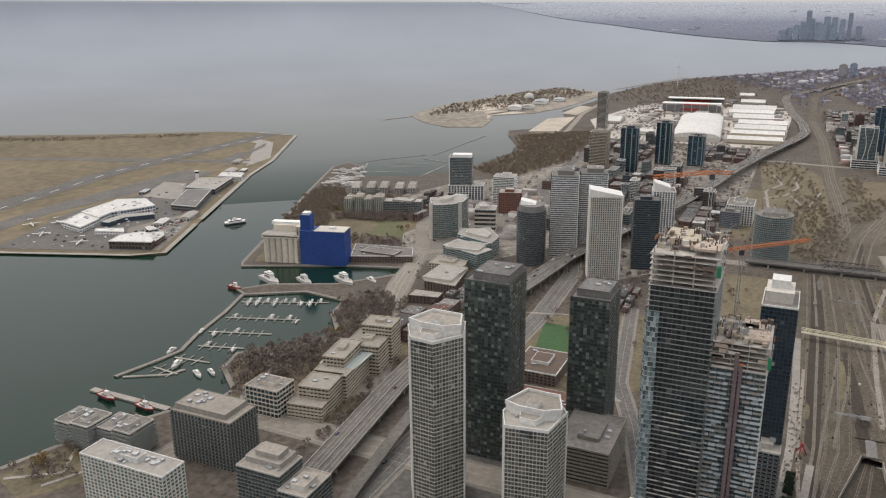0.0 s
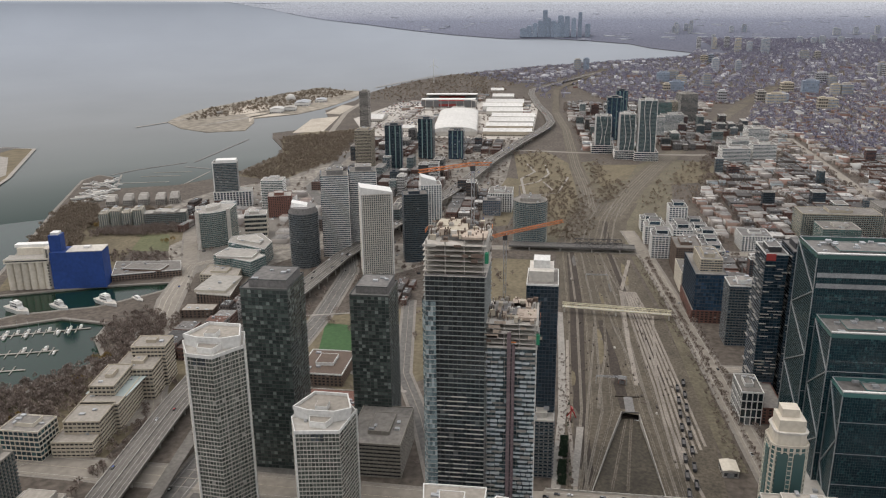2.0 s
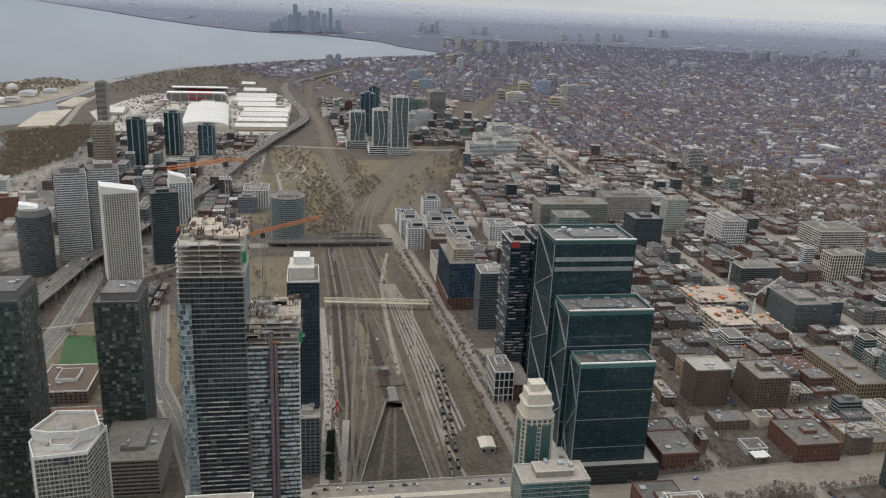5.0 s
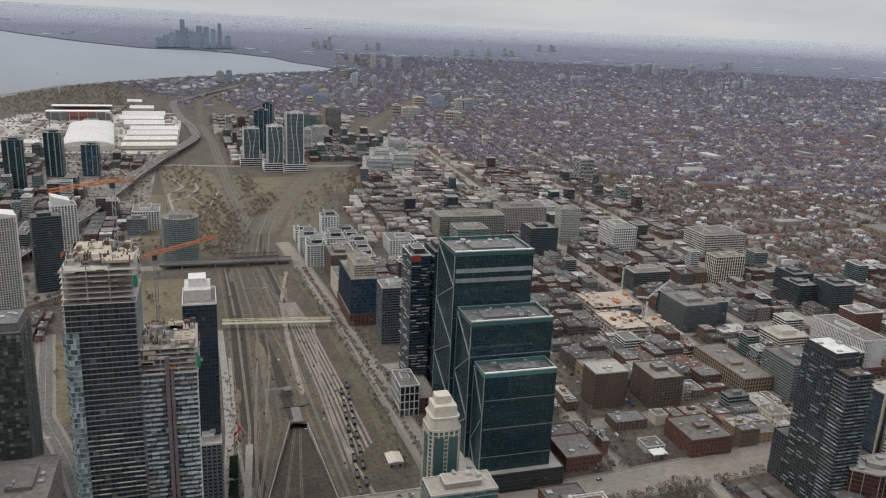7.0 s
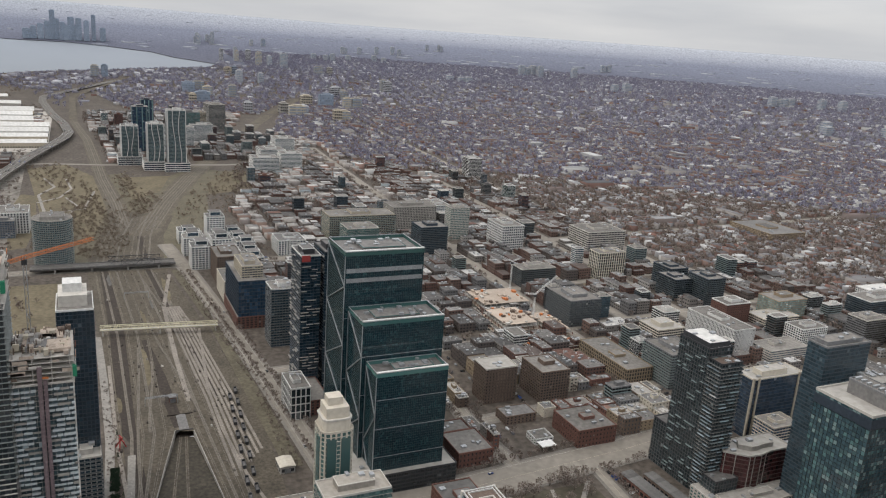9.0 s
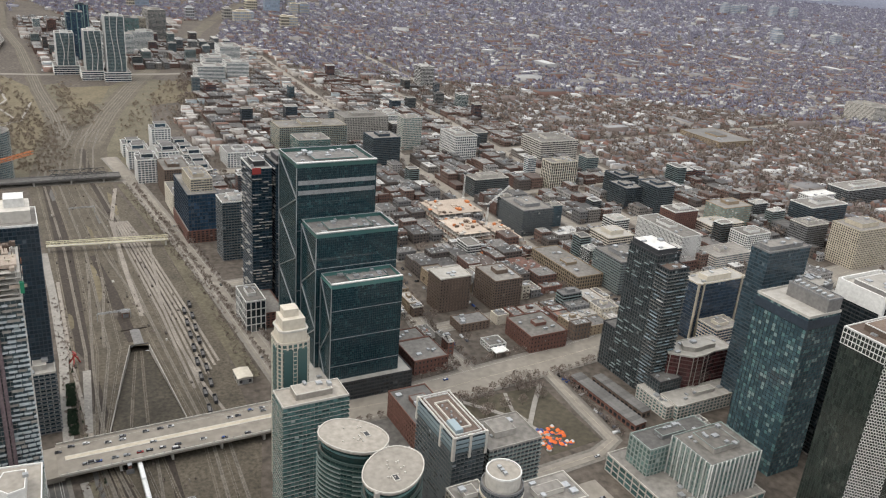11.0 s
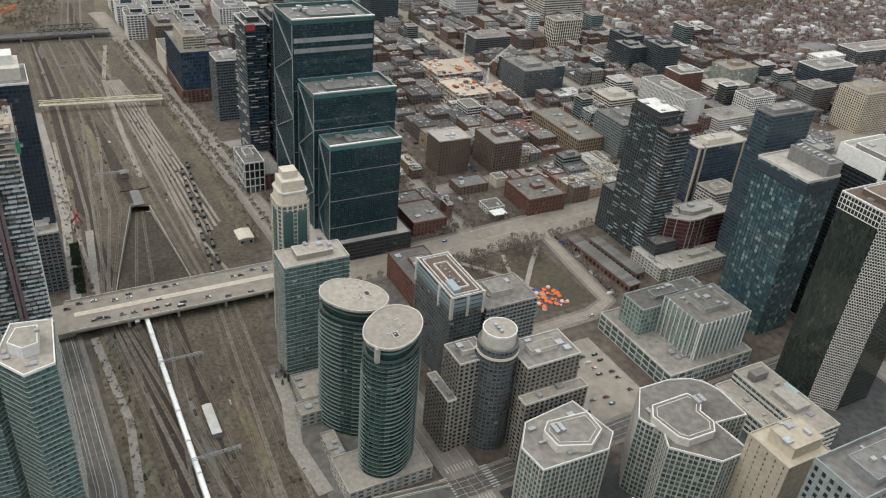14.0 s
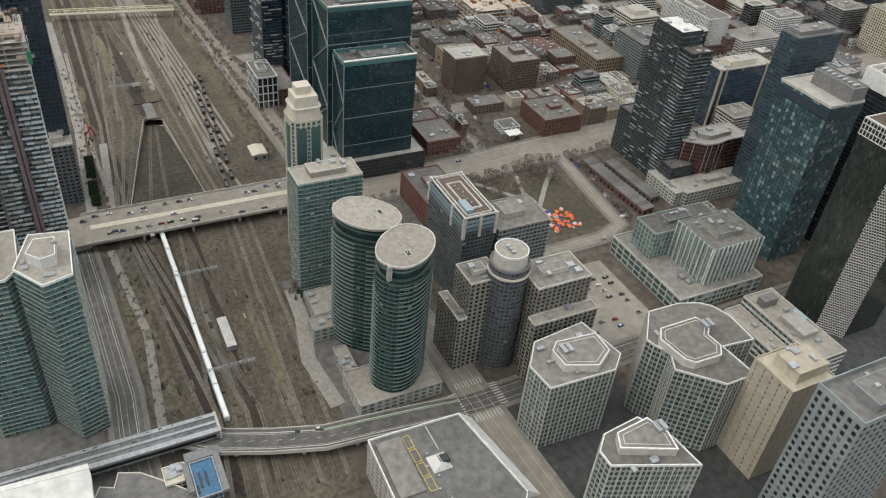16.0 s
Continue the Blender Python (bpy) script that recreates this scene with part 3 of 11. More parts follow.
TRENCH = [(-646, 66), (-585, 51), (-522, 36), (-521, 88), (-585, 84), (-642, 80.5)]
def land(name, poly, z, material, label, category="ground", cut=False, kind="structure", bank=6.0, far_mat=None, hole=()):
    """A piece of land with a bank down to the water; its far reaches are drawn in with the rest."""
    poly = ccw([tuple(p) for p in poly])
    rim = []
    for a, b in zip(poly, poly[1:] + poly[:1]):
        d = math.hypot(b[0] - a[0], b[1] - a[1])
        step = 150 if max(math.hypot(*a), math.hypot(*b)) < 12000 else 900
        n = max(1, int(d / step))
        rim += [(a[0] + (b[0] - a[0]) * i / n, a[1] + (b[1] - a[1]) * i / n) for i in range(n)]
    pts = list(rim)
    if cut:
        for r in [1200, 2000, 2700] + [q for q in radii[6:] if q < 40500]:
            pts += [(r * math.cos(radians(a)), r * math.sin(radians(a))) for a in range(105, 245)]
    n = len(rim)
    q, j = len(pts), len(hole)
    pts += list(hole)
    v, _, f, *_rest = delaunay_2d_cdt([Vector(p) for p in pts], [(i, (i + 1) % n) for i in range(n)] + [(q + i, q + (i + 1) % j) for i in range(j)], [list(range(n))], 1, 0.01)
    if hole:
        f = [t for t in f if not in_poly(sum(v[i].x for i in t) / len(t), sum(v[i].y for i in t) / len(t), hole)]
    me = bpy.data.meshes.new(name)
    co = [far(p.x, p.y, z) for p in v]
    m = len(co)
    co += [far(*p, z) for p in rim] + [far(*p, z - (bank if math.hypot(*p) < 5000 else 1.5)) for p in rim]
    faces = [tuple(i) for i in f]
    wall = [(m + i, m + n + i, m + n + (i + 1) % n, m + (i + 1) % n) for i in range(n)]
    me.from_pydata(co, [], faces + wall)
    me.materials.append(material)
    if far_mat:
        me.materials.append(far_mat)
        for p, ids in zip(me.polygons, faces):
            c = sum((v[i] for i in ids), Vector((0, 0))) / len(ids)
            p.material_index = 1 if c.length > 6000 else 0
    me.update()
    return tagged(new(name, me), label, category, kind=kind)


SHORE = [(1500, -560), (0, -562), (-354, -551), (-396, -538), (-440, -516), (-479, -497), (-506, -468), (-539, -470), (-574, -511), (-607, -520),
         (-650, -479), (-696, -452), (-745, -490), (-788, -500), (-797, -562), (-757, -628), (-768, -648), (-800, -622), (-836, -542), (-882, -502),
         (-922, -472), (-932, -490), (-905, -585), (-850, -706), (-866, -716), (-1117, -816), (-1259, -877), (-1526, -981), (-1580, -975), (-1560, -930),
         (-1455, -880), (-1500, -760), (-1600, -690), (-1850, -668), (-1950, -690), (-2104, -770), (-2190, -800)]
SHORE2 = [(-2260, -740), (-2500, -722), (-2700, -790), (-3008, -760), (-3330, -765), (-3753, -692), (-3994, -617), (-4162, -560), (-4574, -263), (-4751, -150),
          (-5190, 342), (-5650, 850), (-6100, 960), (-6762, 740), (-7445, 640), (-8158, 300), (-8611, -20), (-8682, -530), (-9817, -1208), (-11897, -2241),
          (-14084, -3229), (-18013, -5280), (-28000, -10000), (-40600, -17000)] + [(-44000 * math.cos(radians(a)), 44000 * math.sin(radians(a))) for a in range(-21, 88, 2)] + [(1500, 44000)]
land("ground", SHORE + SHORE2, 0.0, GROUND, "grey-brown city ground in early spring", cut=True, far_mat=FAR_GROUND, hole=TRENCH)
land("ground_park_island", [(-2389, -1219), (-2260, -1110), (-2192, -1000), (-2235, -900), (-2400, -935), (-2490, -968), (-2600, -860), (-2760, -815), (-3000, -790), (-3326, -790),
                 (-3486, -1050), (-3197, -1134), (-2946, -1197), (-2725, -1243), (-2550, -1245)], -0.3, mat("park_island_ground", (0.15, 0.132, 0.103), (0.31, 0.275, 0.225), 30.0, 0.95, big=0.5), "low park island with brown grass", cut=True)
land("ground_airport", [(-740, -1120), (-758, -1083), (-825, -890), (-855, -850), (-1009, -924), (-1373, -1101), (-1530, -1157), (-1883, -1334), (-1891, -1462), (-1866, -1587),
                        (-1706, -1847), (-1566, -2144), (-1400, -2500), (-700, -2300), (-640, -1400)], -0.3, AIR_GRASS, "flat airfield island of yellow-brown grass")


def sheet(name, poly, z, material, label, category="ground", thick=0.15, kind="structure"):
    return whole(name, Shape().prism([tuple(p) for p in ccw(poly)], z - thick, z), material, label, category, kind=kind)


# airfield surfaces
strip("runway", [(-700, -1275), (-962, -1350), (-1283, -1404), (-1852, -1413), (-1900, -1408)], [60, 60, 58, 58, 50], 0.05, ASPHALT, "grey asphalt runway", "runway")
strip("taxiway", [(-1200, -2050), (-1299, -1793), (-1456, -1401)], 28, 0.02, ASPHALT, "grey asphalt taxiway", "taxiway")
strip("taxiway", [(-1768, -1395), (-1745, -1335), (-1551, -1205), (-1450, -1190)], [45, 45, 50, 40], 0.03, PAVING, "pale concrete taxiway", "taxiway")
strip("taxiway", [(-760, -1180), (-1000, -1250), (-1450, -1260), (-1600, -1290)], 26, 0.02, ASPHALT, "grey asphalt taxiway", "taxiway")
sheet("apron", [(-770, -1110), (-850, -880), (-1009, -945), (-1340, -1110), (-1300, -1175), (-980, -1190)], 0.03, ASPHALT, "worn asphalt apron by the terminal", "apron")
strip("seawall", [(-1030, -936), (-1373, -1098), (-1530, -1155), (-1880, -1330), (-1888, -1460)], 9, 0.6, PAVING, "pale stone sea wall", "sea wall")

strip("seawall", [(-640, -1405), (-735, -1125), (-758, -1083), (-825, -890), (-855, -853), (-1005, -924)], 8, 0.5, PAVING, "pale stone sea wall", "sea wall")
for k in range(16):
    x = -720 - k * 72
    y = -1280 - min(1, (k / 8)) * 125 - 3
    strip("runway_mark", [(x, y), (x - 30, y - (7 if k < 8 else 0))], 3.0, 0.09, MARK, "white painted runway stripe", "marking", thick=0.03)
sheet("taxi_apron", [(-770, -1190), (-960, -1215), (-1330, -1180), (-1480, -1230), (-1700, -1300), (-1745, -1330), (-1500, -1255), (-1000, -1265), (-740, -1225)], 0.035, ASPHALT, "grey asphalt taxiway beside the apron", "taxiway")
sheet("airport_lot", [(-862, -870), (-1005, -938), (-1060, -985), (-940, -1010), (-850, -930)], 0.05, WALK, "pale car park beside the terminal", "parking lot")

strip("quay_edge", SHORE[2:30], 5, 0.25, WALK, "pale concrete quay edge along the harbour", "quay", thick=2.0)
# parks, squares and yards
sheet("lawn_rail_park", [(-880, -150), (-830, -280), (-690, -255), (-640, -160), (-700, -110)], 0.10, GRASS, "brown park lawn with bare patches", "lawn")
sheet("lawn_turf", [(-817, -252), (-741, -238), (-741, -186), (-812, -195)], 0.2, LAWN, "bright green artificial sports pitch", "sports field")
sheet("lawn_fort", [(-1900, -95), (-1480, -60), (-1330, -10), (-1300, 20), (-1480, 45), (-1800, 35), (-1950, -20)], 0.08, GRASS, "brown winter grass round an old fort", "lawn")
sheet("lawn_square", [(-468, 276), (-466, 314), (-464, 366), (-382, 364), (-380, 316), (-414, 322), (-446, 288)], 0.12, mat("worn_square_grass", (0.058, 0.05, 0.034), (0.1, 0.086, 0.06), 6.0, 0.95, big=0.4), "worn brown lawn of a city square", "lawn")
sheet("lawn_coronation", [(-1600, -670), (-1850, -655), (-2100, -740), (-2240, -700), (-2260, -560), (-1800, -520), (-1560, -560)], 0.08, GRASS, "brown lakeside lawn under bare trees", "lawn")
sheet("lawn_quay", [(-1060, -640), (-1240, -720), (-1330, -690), (-1180, -560), (-1080, -575)], 0.1, GRASS, "dull green-brown field by the quay", "lawn")
sheet("lawn_field", [(-1051, -668), (-1063, -562), (-1150, -603), (-1130, -707)], 0.12, mat("dull_field_grass", (0.075, 0.08, 0.038), (0.13, 0.132, 0.07), 7.0, 0.95), "dull green field behind the grain elevator", "lawn")
sheet("lawn_garden", [(-345, -545), (-395, -530), (-440, -508), (-440, -468), (-375, -470), (-330, -500)], 0.1, GRASS, "garden lawn with winding paths", "lawn")
sheet("lawn_marina", [(-510, -462), (-540, -462), (-575, -500), (-607, -510), (-650, -470), (-700, -440), (-600, -425)], 0.1, GRASS, "grass bank beside the marina", "lawn")
sheet("lawn_harbour", [(-462, -446), (-470, -482), (-505, -463), (-545, -458), (-600, -500), (-640, -470), (-585, -428), (-500, -436)], 0.12, mat("harbour_lawn", (0.062, 0.055, 0.032), (0.12, 0.104, 0.064), 6.0, 0.95, big=0.4), "olive-brown harbour lawn with bare beds", "lawn")
strip("path_harbour", [(-478, -470), (-505, -452), (-560, -448), (-610, -478), (-650, -458), (-700, -436)], 3.5, 0.17, PAVING, "pale winding harbour path", "path")
sheet("lawn_victoria", [(-860, 655), (-955, 675), (-945, 725), (-850, 715)], 0.1, GRASS, "green-brown lawn of a small park", "lawn")
sheet("lawn_liberty", [(-1560, 92), (-1790, 84), (-1800, 185), (-1640, 150)], 0.1, GRASS, "grass between two railway lines", "lawn")
sheet("lawn_stanley", [(-1600, 235), (-1720, 255), (-1850, 310), (-1830, 370), (-1640, 330)], 0.1, GRASS, "brown grass slope of a park", "lawn")
SAND = mat("sandy_ground", (0.33, 0.29, 0.235), (0.47, 0.42, 0.35), 9.0, 0.95, big=0.3)
sheet("sand_lot", [(-2560, -1100), (-2800, -1130), (-2930, -1050), (-2820, -985), (-2600, -1020)], 0.1, SAND, "sandy open lot on the park island")
sheet("sand_causeway", [(-2195, -742), (-2232, -662), (-2555, -702), (-2484, -774)], 0.1, SAND, "sandy parking lot on the shore")
sheet("sand_causeway", [(-2620, -770), (-2600, -712), (-2831, -718), (-2860, -772)], 0.1, SAND, "pale gravel parking lot on the shore")
sheet("sand_lagoon", [(-2400, -950), (-2523, -1000), (-2592, -1046), (-2626, -959), (-2590, -880), (-2500, -975)], 0.1, SAND, "sandy edge of a lagoon")
strip("road_shore", [(-1990, -610), (-2043, -627), (-2210, -635), (-2642, -703), (-3000, -720)], 16, 0.14, ROAD, "pale road along the lake shore", "road")
sheet("quay_lot", [(-960, -480), (-1100, -420), (-1480, -470), (-1480, -560), (-1330, -600), (-1120, -540)], 0.09, WALK, "pale paved lots and lanes between quay blocks")
WEST_LOT = mat("mixed_city_lots", (0.11, 0.097, 0.08), (0.31, 0.283, 0.246), 14.0, 0.95, big=0.5)
sheet("lots_quay_district", [(-960, -425), (-1100, -335), (-1500, -335), (-1950, -485), (-1900, -530), (-1560, -570), (-1480, -650), (-1330, -700), (-1000, -530)], 0.055, WEST_LOT, "pale mixed lots and lanes of the quay district")
sheet("lots_tower_district", [(-950, -245), (-1200, -215), (-1500, -305), (-2100, -475), (-2120, -60), (-1960, -100), (-1250, -95), (-1080, -140)], 0.055, WEST_LOT, "pale mixed lots and lanes between towers")
sheet("parking_lot", [(-345, 268), (-345, 330), (-262, 330), (-262, 262)], 0.12, ROAD, "pale asphalt parking lot", "parking lot")
sheet("plaza", [(-3050, -560), (-2500, -640), (-2160, -520), (-2120, -60), (-2950, -60)], 0.06, mat("fairground_paving", (0.31, 0.285, 0.25), (0.48, 0.445, 0.4), 12.0, 0.9, big=0.4), "pale paved exhibition grounds", "plaza")

sheet("scrub_junction", [(-1150, 0), (-1260, -60), (-1420, -20), (-1800, 20), (-1840, 95), (-1790, 84), (-1600, 100), (-1640, 150), (-1800, 186), (-1900, 240), (-1850, 310), (-1600, 232), (-1400, 210), (-1150, 128)], 0.06, SCRUB, "brown scrub round the railway junction")
sheet("lawn_park_terrace", [(-1250, -95), (-1480, -110), (-1640, -95), (-1620, -70), (-1400, -62), (-1260, -72)], 0.13, GRASS, "olive-brown park lawn beside the expressway", "lawn")
# railway lands
CORR_S = [(-230, 22), (-300, 32), (-486, 17), (-640, 10), (-880, 14), (-1145, 5), (-1300, 25), (-1480, 62)]
CORR_N = [(-230, 100), (-284, 106), (-392, 107), (-470, 130), (-640, 140), (-870, 128), (-1130, 105), (-1300, 122), (-1432, 152)]
land("rail_yard", CORR_S + CORR_N[::-1], 0.15, BALLAST, "dark brown ballast of a wide railway corridor", "rail yard", bank=0.5, hole=TRENCH)
strip("rail_branch", [(-1360, 66), (-1540, 62), (-1770, 48), (-2076, 39), (-2323, 31), (-2700, 0), (-3450, 0), (-4500, 260)], [40, 34, 30, 28, 26, 24, 22, 20], 0.14, BALLAST, "ballasted railway line", "rail yard")
strip("rail_branch", [(-1300, 90), (-1322, 96), (-1547, 152), (-1786, 224), (-2035, 311), (-2336, 425), (-2706, 555), (-2993, 669), (-3600, 930)], [44, 44, 46, 46, 50, 48, 42, 36, 30], 0.16, BALLAST, "ballasted railway line", "rail yard")
SIDING = mat("siding_sleepers", (0.19, 0.166, 0.14), (0.32, 0.285, 0.245), 3.0, 0.95, big=0.35)
TRACKS = []
for k in range(5):
    TRACKS.append([(-240, 30 + 8 * k, 0.27), (-300, 38 + 7.4 * k, 0.27), (-480, 24 + 3.4 * k, 0.27), (-522, 20 + 3.4 * k, 0.27), (-645, 22 + 9 * k, 0.27), (-880, 22 + 10 * k, 0.27), (-1140, 16 + 8.6 * k, 0.27), (-1300, 36 + 8 * k, 0.27), (-1430, 62 + 8 * k, 0.27)])
for k in range(4):
    TRACKS.append([(-240, 76 + 7 * k, 0.27), (-300, 80 + 7 * k, 0.27), (-480, 93 + 5.5 * k, 0.27), (-522, 92 + 5 * k, 0.27), (-645, 84 + 7 * k, 0.27), (-880, 74 + 9 * k, 0.27), (-1140, 60 + 8.6 * k, 0.27), (-1300, 78 + 8 * k, 0.27), (-1430, 100 + 8 * k, 0.27)])
for k in range(2):
    TRACKS.append([(-240, 65 + 6 * k, 0.3), (-300, 67 + 7 * k, 0.3), (-480, 52 + 12 * k, 0.3), (-518, 49 + 12 * k, 0.2), (-585, 60 + 8 * k, -2.4), (-644, 70 + 4.5 * k, -5.0)])
for k, line in enumerate(TRACKS):
    e = thing("railway_track", 0, 0, 0, 0, "pair of steel rails on a pale sleeper bed", "railway track", "tracks in the corridor", "structure")
    zz = [p[2] for p in line]
    bed = strip("bed", [p[:2] for p in line], 2.7, zz, BALLAST_PALE if k in (1, 3, 6, 8) else BALLAST, kind="", thick=0.14)
    bed.parent = e
    for off in (-0.75, 0.75):
        r = strip("rail", [(p[0], p[1] + off) for p in line], 0.16, [z + 0.18 for z in zz], RAIL, kind="", thick=0.18)
        r.parent = e
for k in range(7):
    y0 = 104 + 4.5 * k
    line = [(-560 - 6 * k, y0 - 2), (-700, 100 + 5 * k * 0.8), (-880, 92 + 3.6 * k), (-960, 90 + 2.5 * k)]
    e = thing("siding_track", 0, 0, 0, 0, "storage siding with pale concrete sleepers", "railway track", "storage sidings", "structure")
    b2 = strip("bed", line, 2.4, 0.29, SIDING, kind="", thick=0.14)
    b2.parent = e
    for off in (-0.75, 0.75):
        r = strip("rail", [(x, y + off) for x, y in line], 0.16, 0.46, RAIL, kind="", thick=0.18)
        r.parent = e

OIL = mat("oil_dark_ballast", (0.026, 0.02, 0.016), (0.066, 0.052, 0.041), 3.0, 0.95, big=0.4)
for k, (pts, w) in enumerate((([(-505, 33), (-640, 28), (-880, 32), (-1130, 28)], [11, 14, 15, 12]), ([(-652, 70), (-760, 64), (-860, 58)], [9, 12, 6]), ([(-700, 110), (-900, 98), (-1100, 82), (-1300, 86)], [5, 8, 9, 8]), ([(-250, 42), (-360, 42), (-480, 34)], [9, 13, 12]), ([(-250, 62), (-400, 66), (-480, 68)], [4, 6, 5]))):
    strip("dark_ballast", pts, w, 0.2 + 0.003 * k, OIL, "oil-stained dark ballast between tracks", "ballast", thick=0.08)
# ladder tracks that cross from line to line
for k, (a, b, c, d) in enumerate((((-650, 46), (-700, 48), (-740, 58), (-800, 60)), ((-520, 32), (-620, 30), (-720, 44), (-840, 50)), ((-640, 92), (-740, 88), (-820, 70), (-920, 66)), ((-860, 96), (-950, 90), (-1040, 74), (-1130, 68)), ((-310, 44), (-360, 46), (-420, 58), (-478, 60)))):
    line = []
    for i in range(13):
        t = i / 12
        p = [(1 - t) ** 3 * a[j] + 3 * t * (1 - t) ** 2 * b[j] + 3 * t * t * (1 - t) * c[j] + t ** 3 * d[j] for j in (0, 1)]
        line.append(tuple(p))
    e = thing("railway_track", 0, 0, 0, 0, "curved ladder track between two lines", "railway track", "tracks in the corridor", "structure")
    strip("bed", line, 2.3, 0.31 + 0.004 * k, BALLAST_PALE, kind="", thick=0.15).parent = e
    for off in (-0.75, 0.75):
        strip("rail", [(x, y + off) for x, y in line], 0.16, 0.5, RAIL, kind="", thick=0.18).parent = e
# branch tracks beyond the junction
for pts, offs in (([(-1360, 66), (-1540, 62), (-1770, 48), (-2076, 39), (-2323, 31), (-2700, 0)], (-9, -4.5, 0, 4.5, 9)), ([(-1340, 100), (-1547, 152), (-1786, 224), (-2035, 311), (-2336, 425), (-2706, 555)], (-14, -9, -4, 2, 8, 14))):
    for off in offs:
        line = []
        for i, p in enumerate(pts):
            a, b = Vector(pts[max(0, i - 1)]), Vector(pts[min(len(pts) - 1, i + 1)])
            u = (b - a).normalized()
            line.append((p[0] - off * u.y, p[1] + off * u.x))
        e = thing("railway_track", 0, 0, 0, 0, "railway track on a branch line", "railway track", "branch tracks", "structure")
        strip("bed", line, 2.4, 0.3, BALLAST_PALE, kind="", thick=0.14).parent = e
# service lanes, heaps and worn patches among the tracks
for pts, w in (([(-508, 118), (-560, 110), (-640, 104), (-720, 104), (-880, 118)], 2.6), ([(-700, 84), (-800, 84), (-960, 88), (-1090, 108)], 4.5), ([(-505, 24), (-640, 19), (-800, 20)], 3)):
    strip("service_lane", pts, w, 0.33, SIDING, "pale gravel service lane between tracks", "lane", thick=0.15)
heaps, hr = Shape(), random.Random(12)
for k in range(260):
    x = hr.uniform(-1120, -240)
    y = 20 + hr.uniform(0, 1) * (100 if x < -500 else 76) + (8 if x > -500 else 0)
    a, b, c = hr.uniform(0.5, 3.5), hr.uniform(0.4, 1.2), hr.uniform(0.3, 1.3)
    if -655 < x < -512 and 30 < y < 96:
        continue
    heaps.prism([(x - a, y - b), (x + a, y - b), (x + a, y + b), (x - a, y + b)], 0.15, 0.4 + c, [(x - a * .7, y - b * .6), (x + a * .7, y - b * .6), (x + a * .7, y + b * .6), (x - a * .7, y + b * .6)])
whole("lineside_heaps", heaps, islands("heap_tones", [(0.0, (0.05, 0.04, 0.034)), (0.4, (0.10, 0.08, 0.065)), (0.7, (0.15, 0.13, 0.11)), (0.96, (0.36, 0.34, 0.3))]), "heaps of sleepers, ballast and boxes beside tracks", "heaps", kind="stuff")
for k in range(26):
    x = hr.uniform(-1100, -260)
    y, L, q = 30 + hr.uniform(0, 1) * 72, hr.uniform(12, 55), hr.uniform(1.5, 4.5)
    if -710 < x < -460:
        y = 20 + hr.uniform(0, 8)
    sheet("worn_patch", [(x - L, y - q * .4), (x - L * .2, y - q), (x + L, y - q * .5), (x + L * .8, y + q * .6), (x, y + q), (x - L * .7, y + q * .7)], 0.2 + 0.002 * k, hr.choice((BALLAST_PALE, GROUND, GRASS, ASPHALT)), "worn patch of gravel and weeds between tracks", "patch")

# streets
STREETS = [
    ("street_front", [(-120, 190), (-261, 184), (-400, 178), (-505, 172), (-718, 162), (-919, 149), (-1076, 137), (-1246, 118)], 17),
    ("street_spadina_north", [(-490, 165), (-486, 255), (-492, 330), (-500, 430), (-530, 640), (-560, 1000), (-640, 2000)], 36),
    ("street_spadina_south", [(-492, -5), (-496, -120), (-500, -250), (-505, -420)], 28),
    ("street_wellington", [(-505, 320), (-570, 314), (-632, 322), (-760, 344), (-860, 350), (-1100, 357)], 15),
    ("street_square", [(-480, 384), (-419, 377), (-378, 373), (-368, 350), (-364, 262)], 9),
    ("street_king", [(-150, 505), (-480, 520), (-660, 532), (-900, 545), (-1130, 555), (-1600, 580), (-2200, 610)], 15),
    ("street_adelaide", [(-150, 610), (-660, 632), (-1130, 655)], 14),
    ("street_richmond", [(-150, 705), (-660, 728), (-1130, 750), (-1700, 780)], 14),
    ("street_queen", [(-150, 820), (-660, 842), (-1130, 865), (-1800, 900), (-3000, 960)], 16),
    ("street_john", [(-262, 112), (-258, 184), (-262, 340), (-275, 820)], 14),
    ("street_draper", [(-586, 330), (-592, 430), (-604, 530), (-630, 840)], 13),
    ("street_portland", [(-745, 160), (-752, 345), (-770, 530), (-800, 900)], 13),
    ("street_niagara", [(-905, 150), (-910, 350), (-925, 540), (-950, 900)], 13),
    ("street_bathurst", [(-790, -440), (-870, -470), (-1000, -500), (-1100, -400), (-1130, -200), (-1135, 0), (-1132, 115), (-1140, 400), (-1165, 860), (-1240, 2000)], 18),
    ("street_bremner", [(-240, 2), (-306, 0), (-335, 2), (-440, -2), (-490, -4), (-640, -90), (-760, -120), (-900, -140), (-1080, -150)], 15),
    ("street_fort_york", [(-500, -75), (-620, -110), (-700, -140), (-900, -170)], 12),
    ("street_lakeshore", [(-250, -262), (-440, -272), (-600, -268), (-840, -262), (-1000, -270), (-1200, -330), (-1500, -480), (-1900, -500)], 20),
    ("street_quay", [(-200, -440), (-420, -445), (-470, -440), (-600, -350), (-760, -420), (-800, -440), (-1000, -500), (-1141, -563), (-1346, -650)], 20),
    ("street_strachan", [(-1900, -480), (-1960, -60), (-1940, 60), (-1930, 320), (-1990, 800)], 14),
]
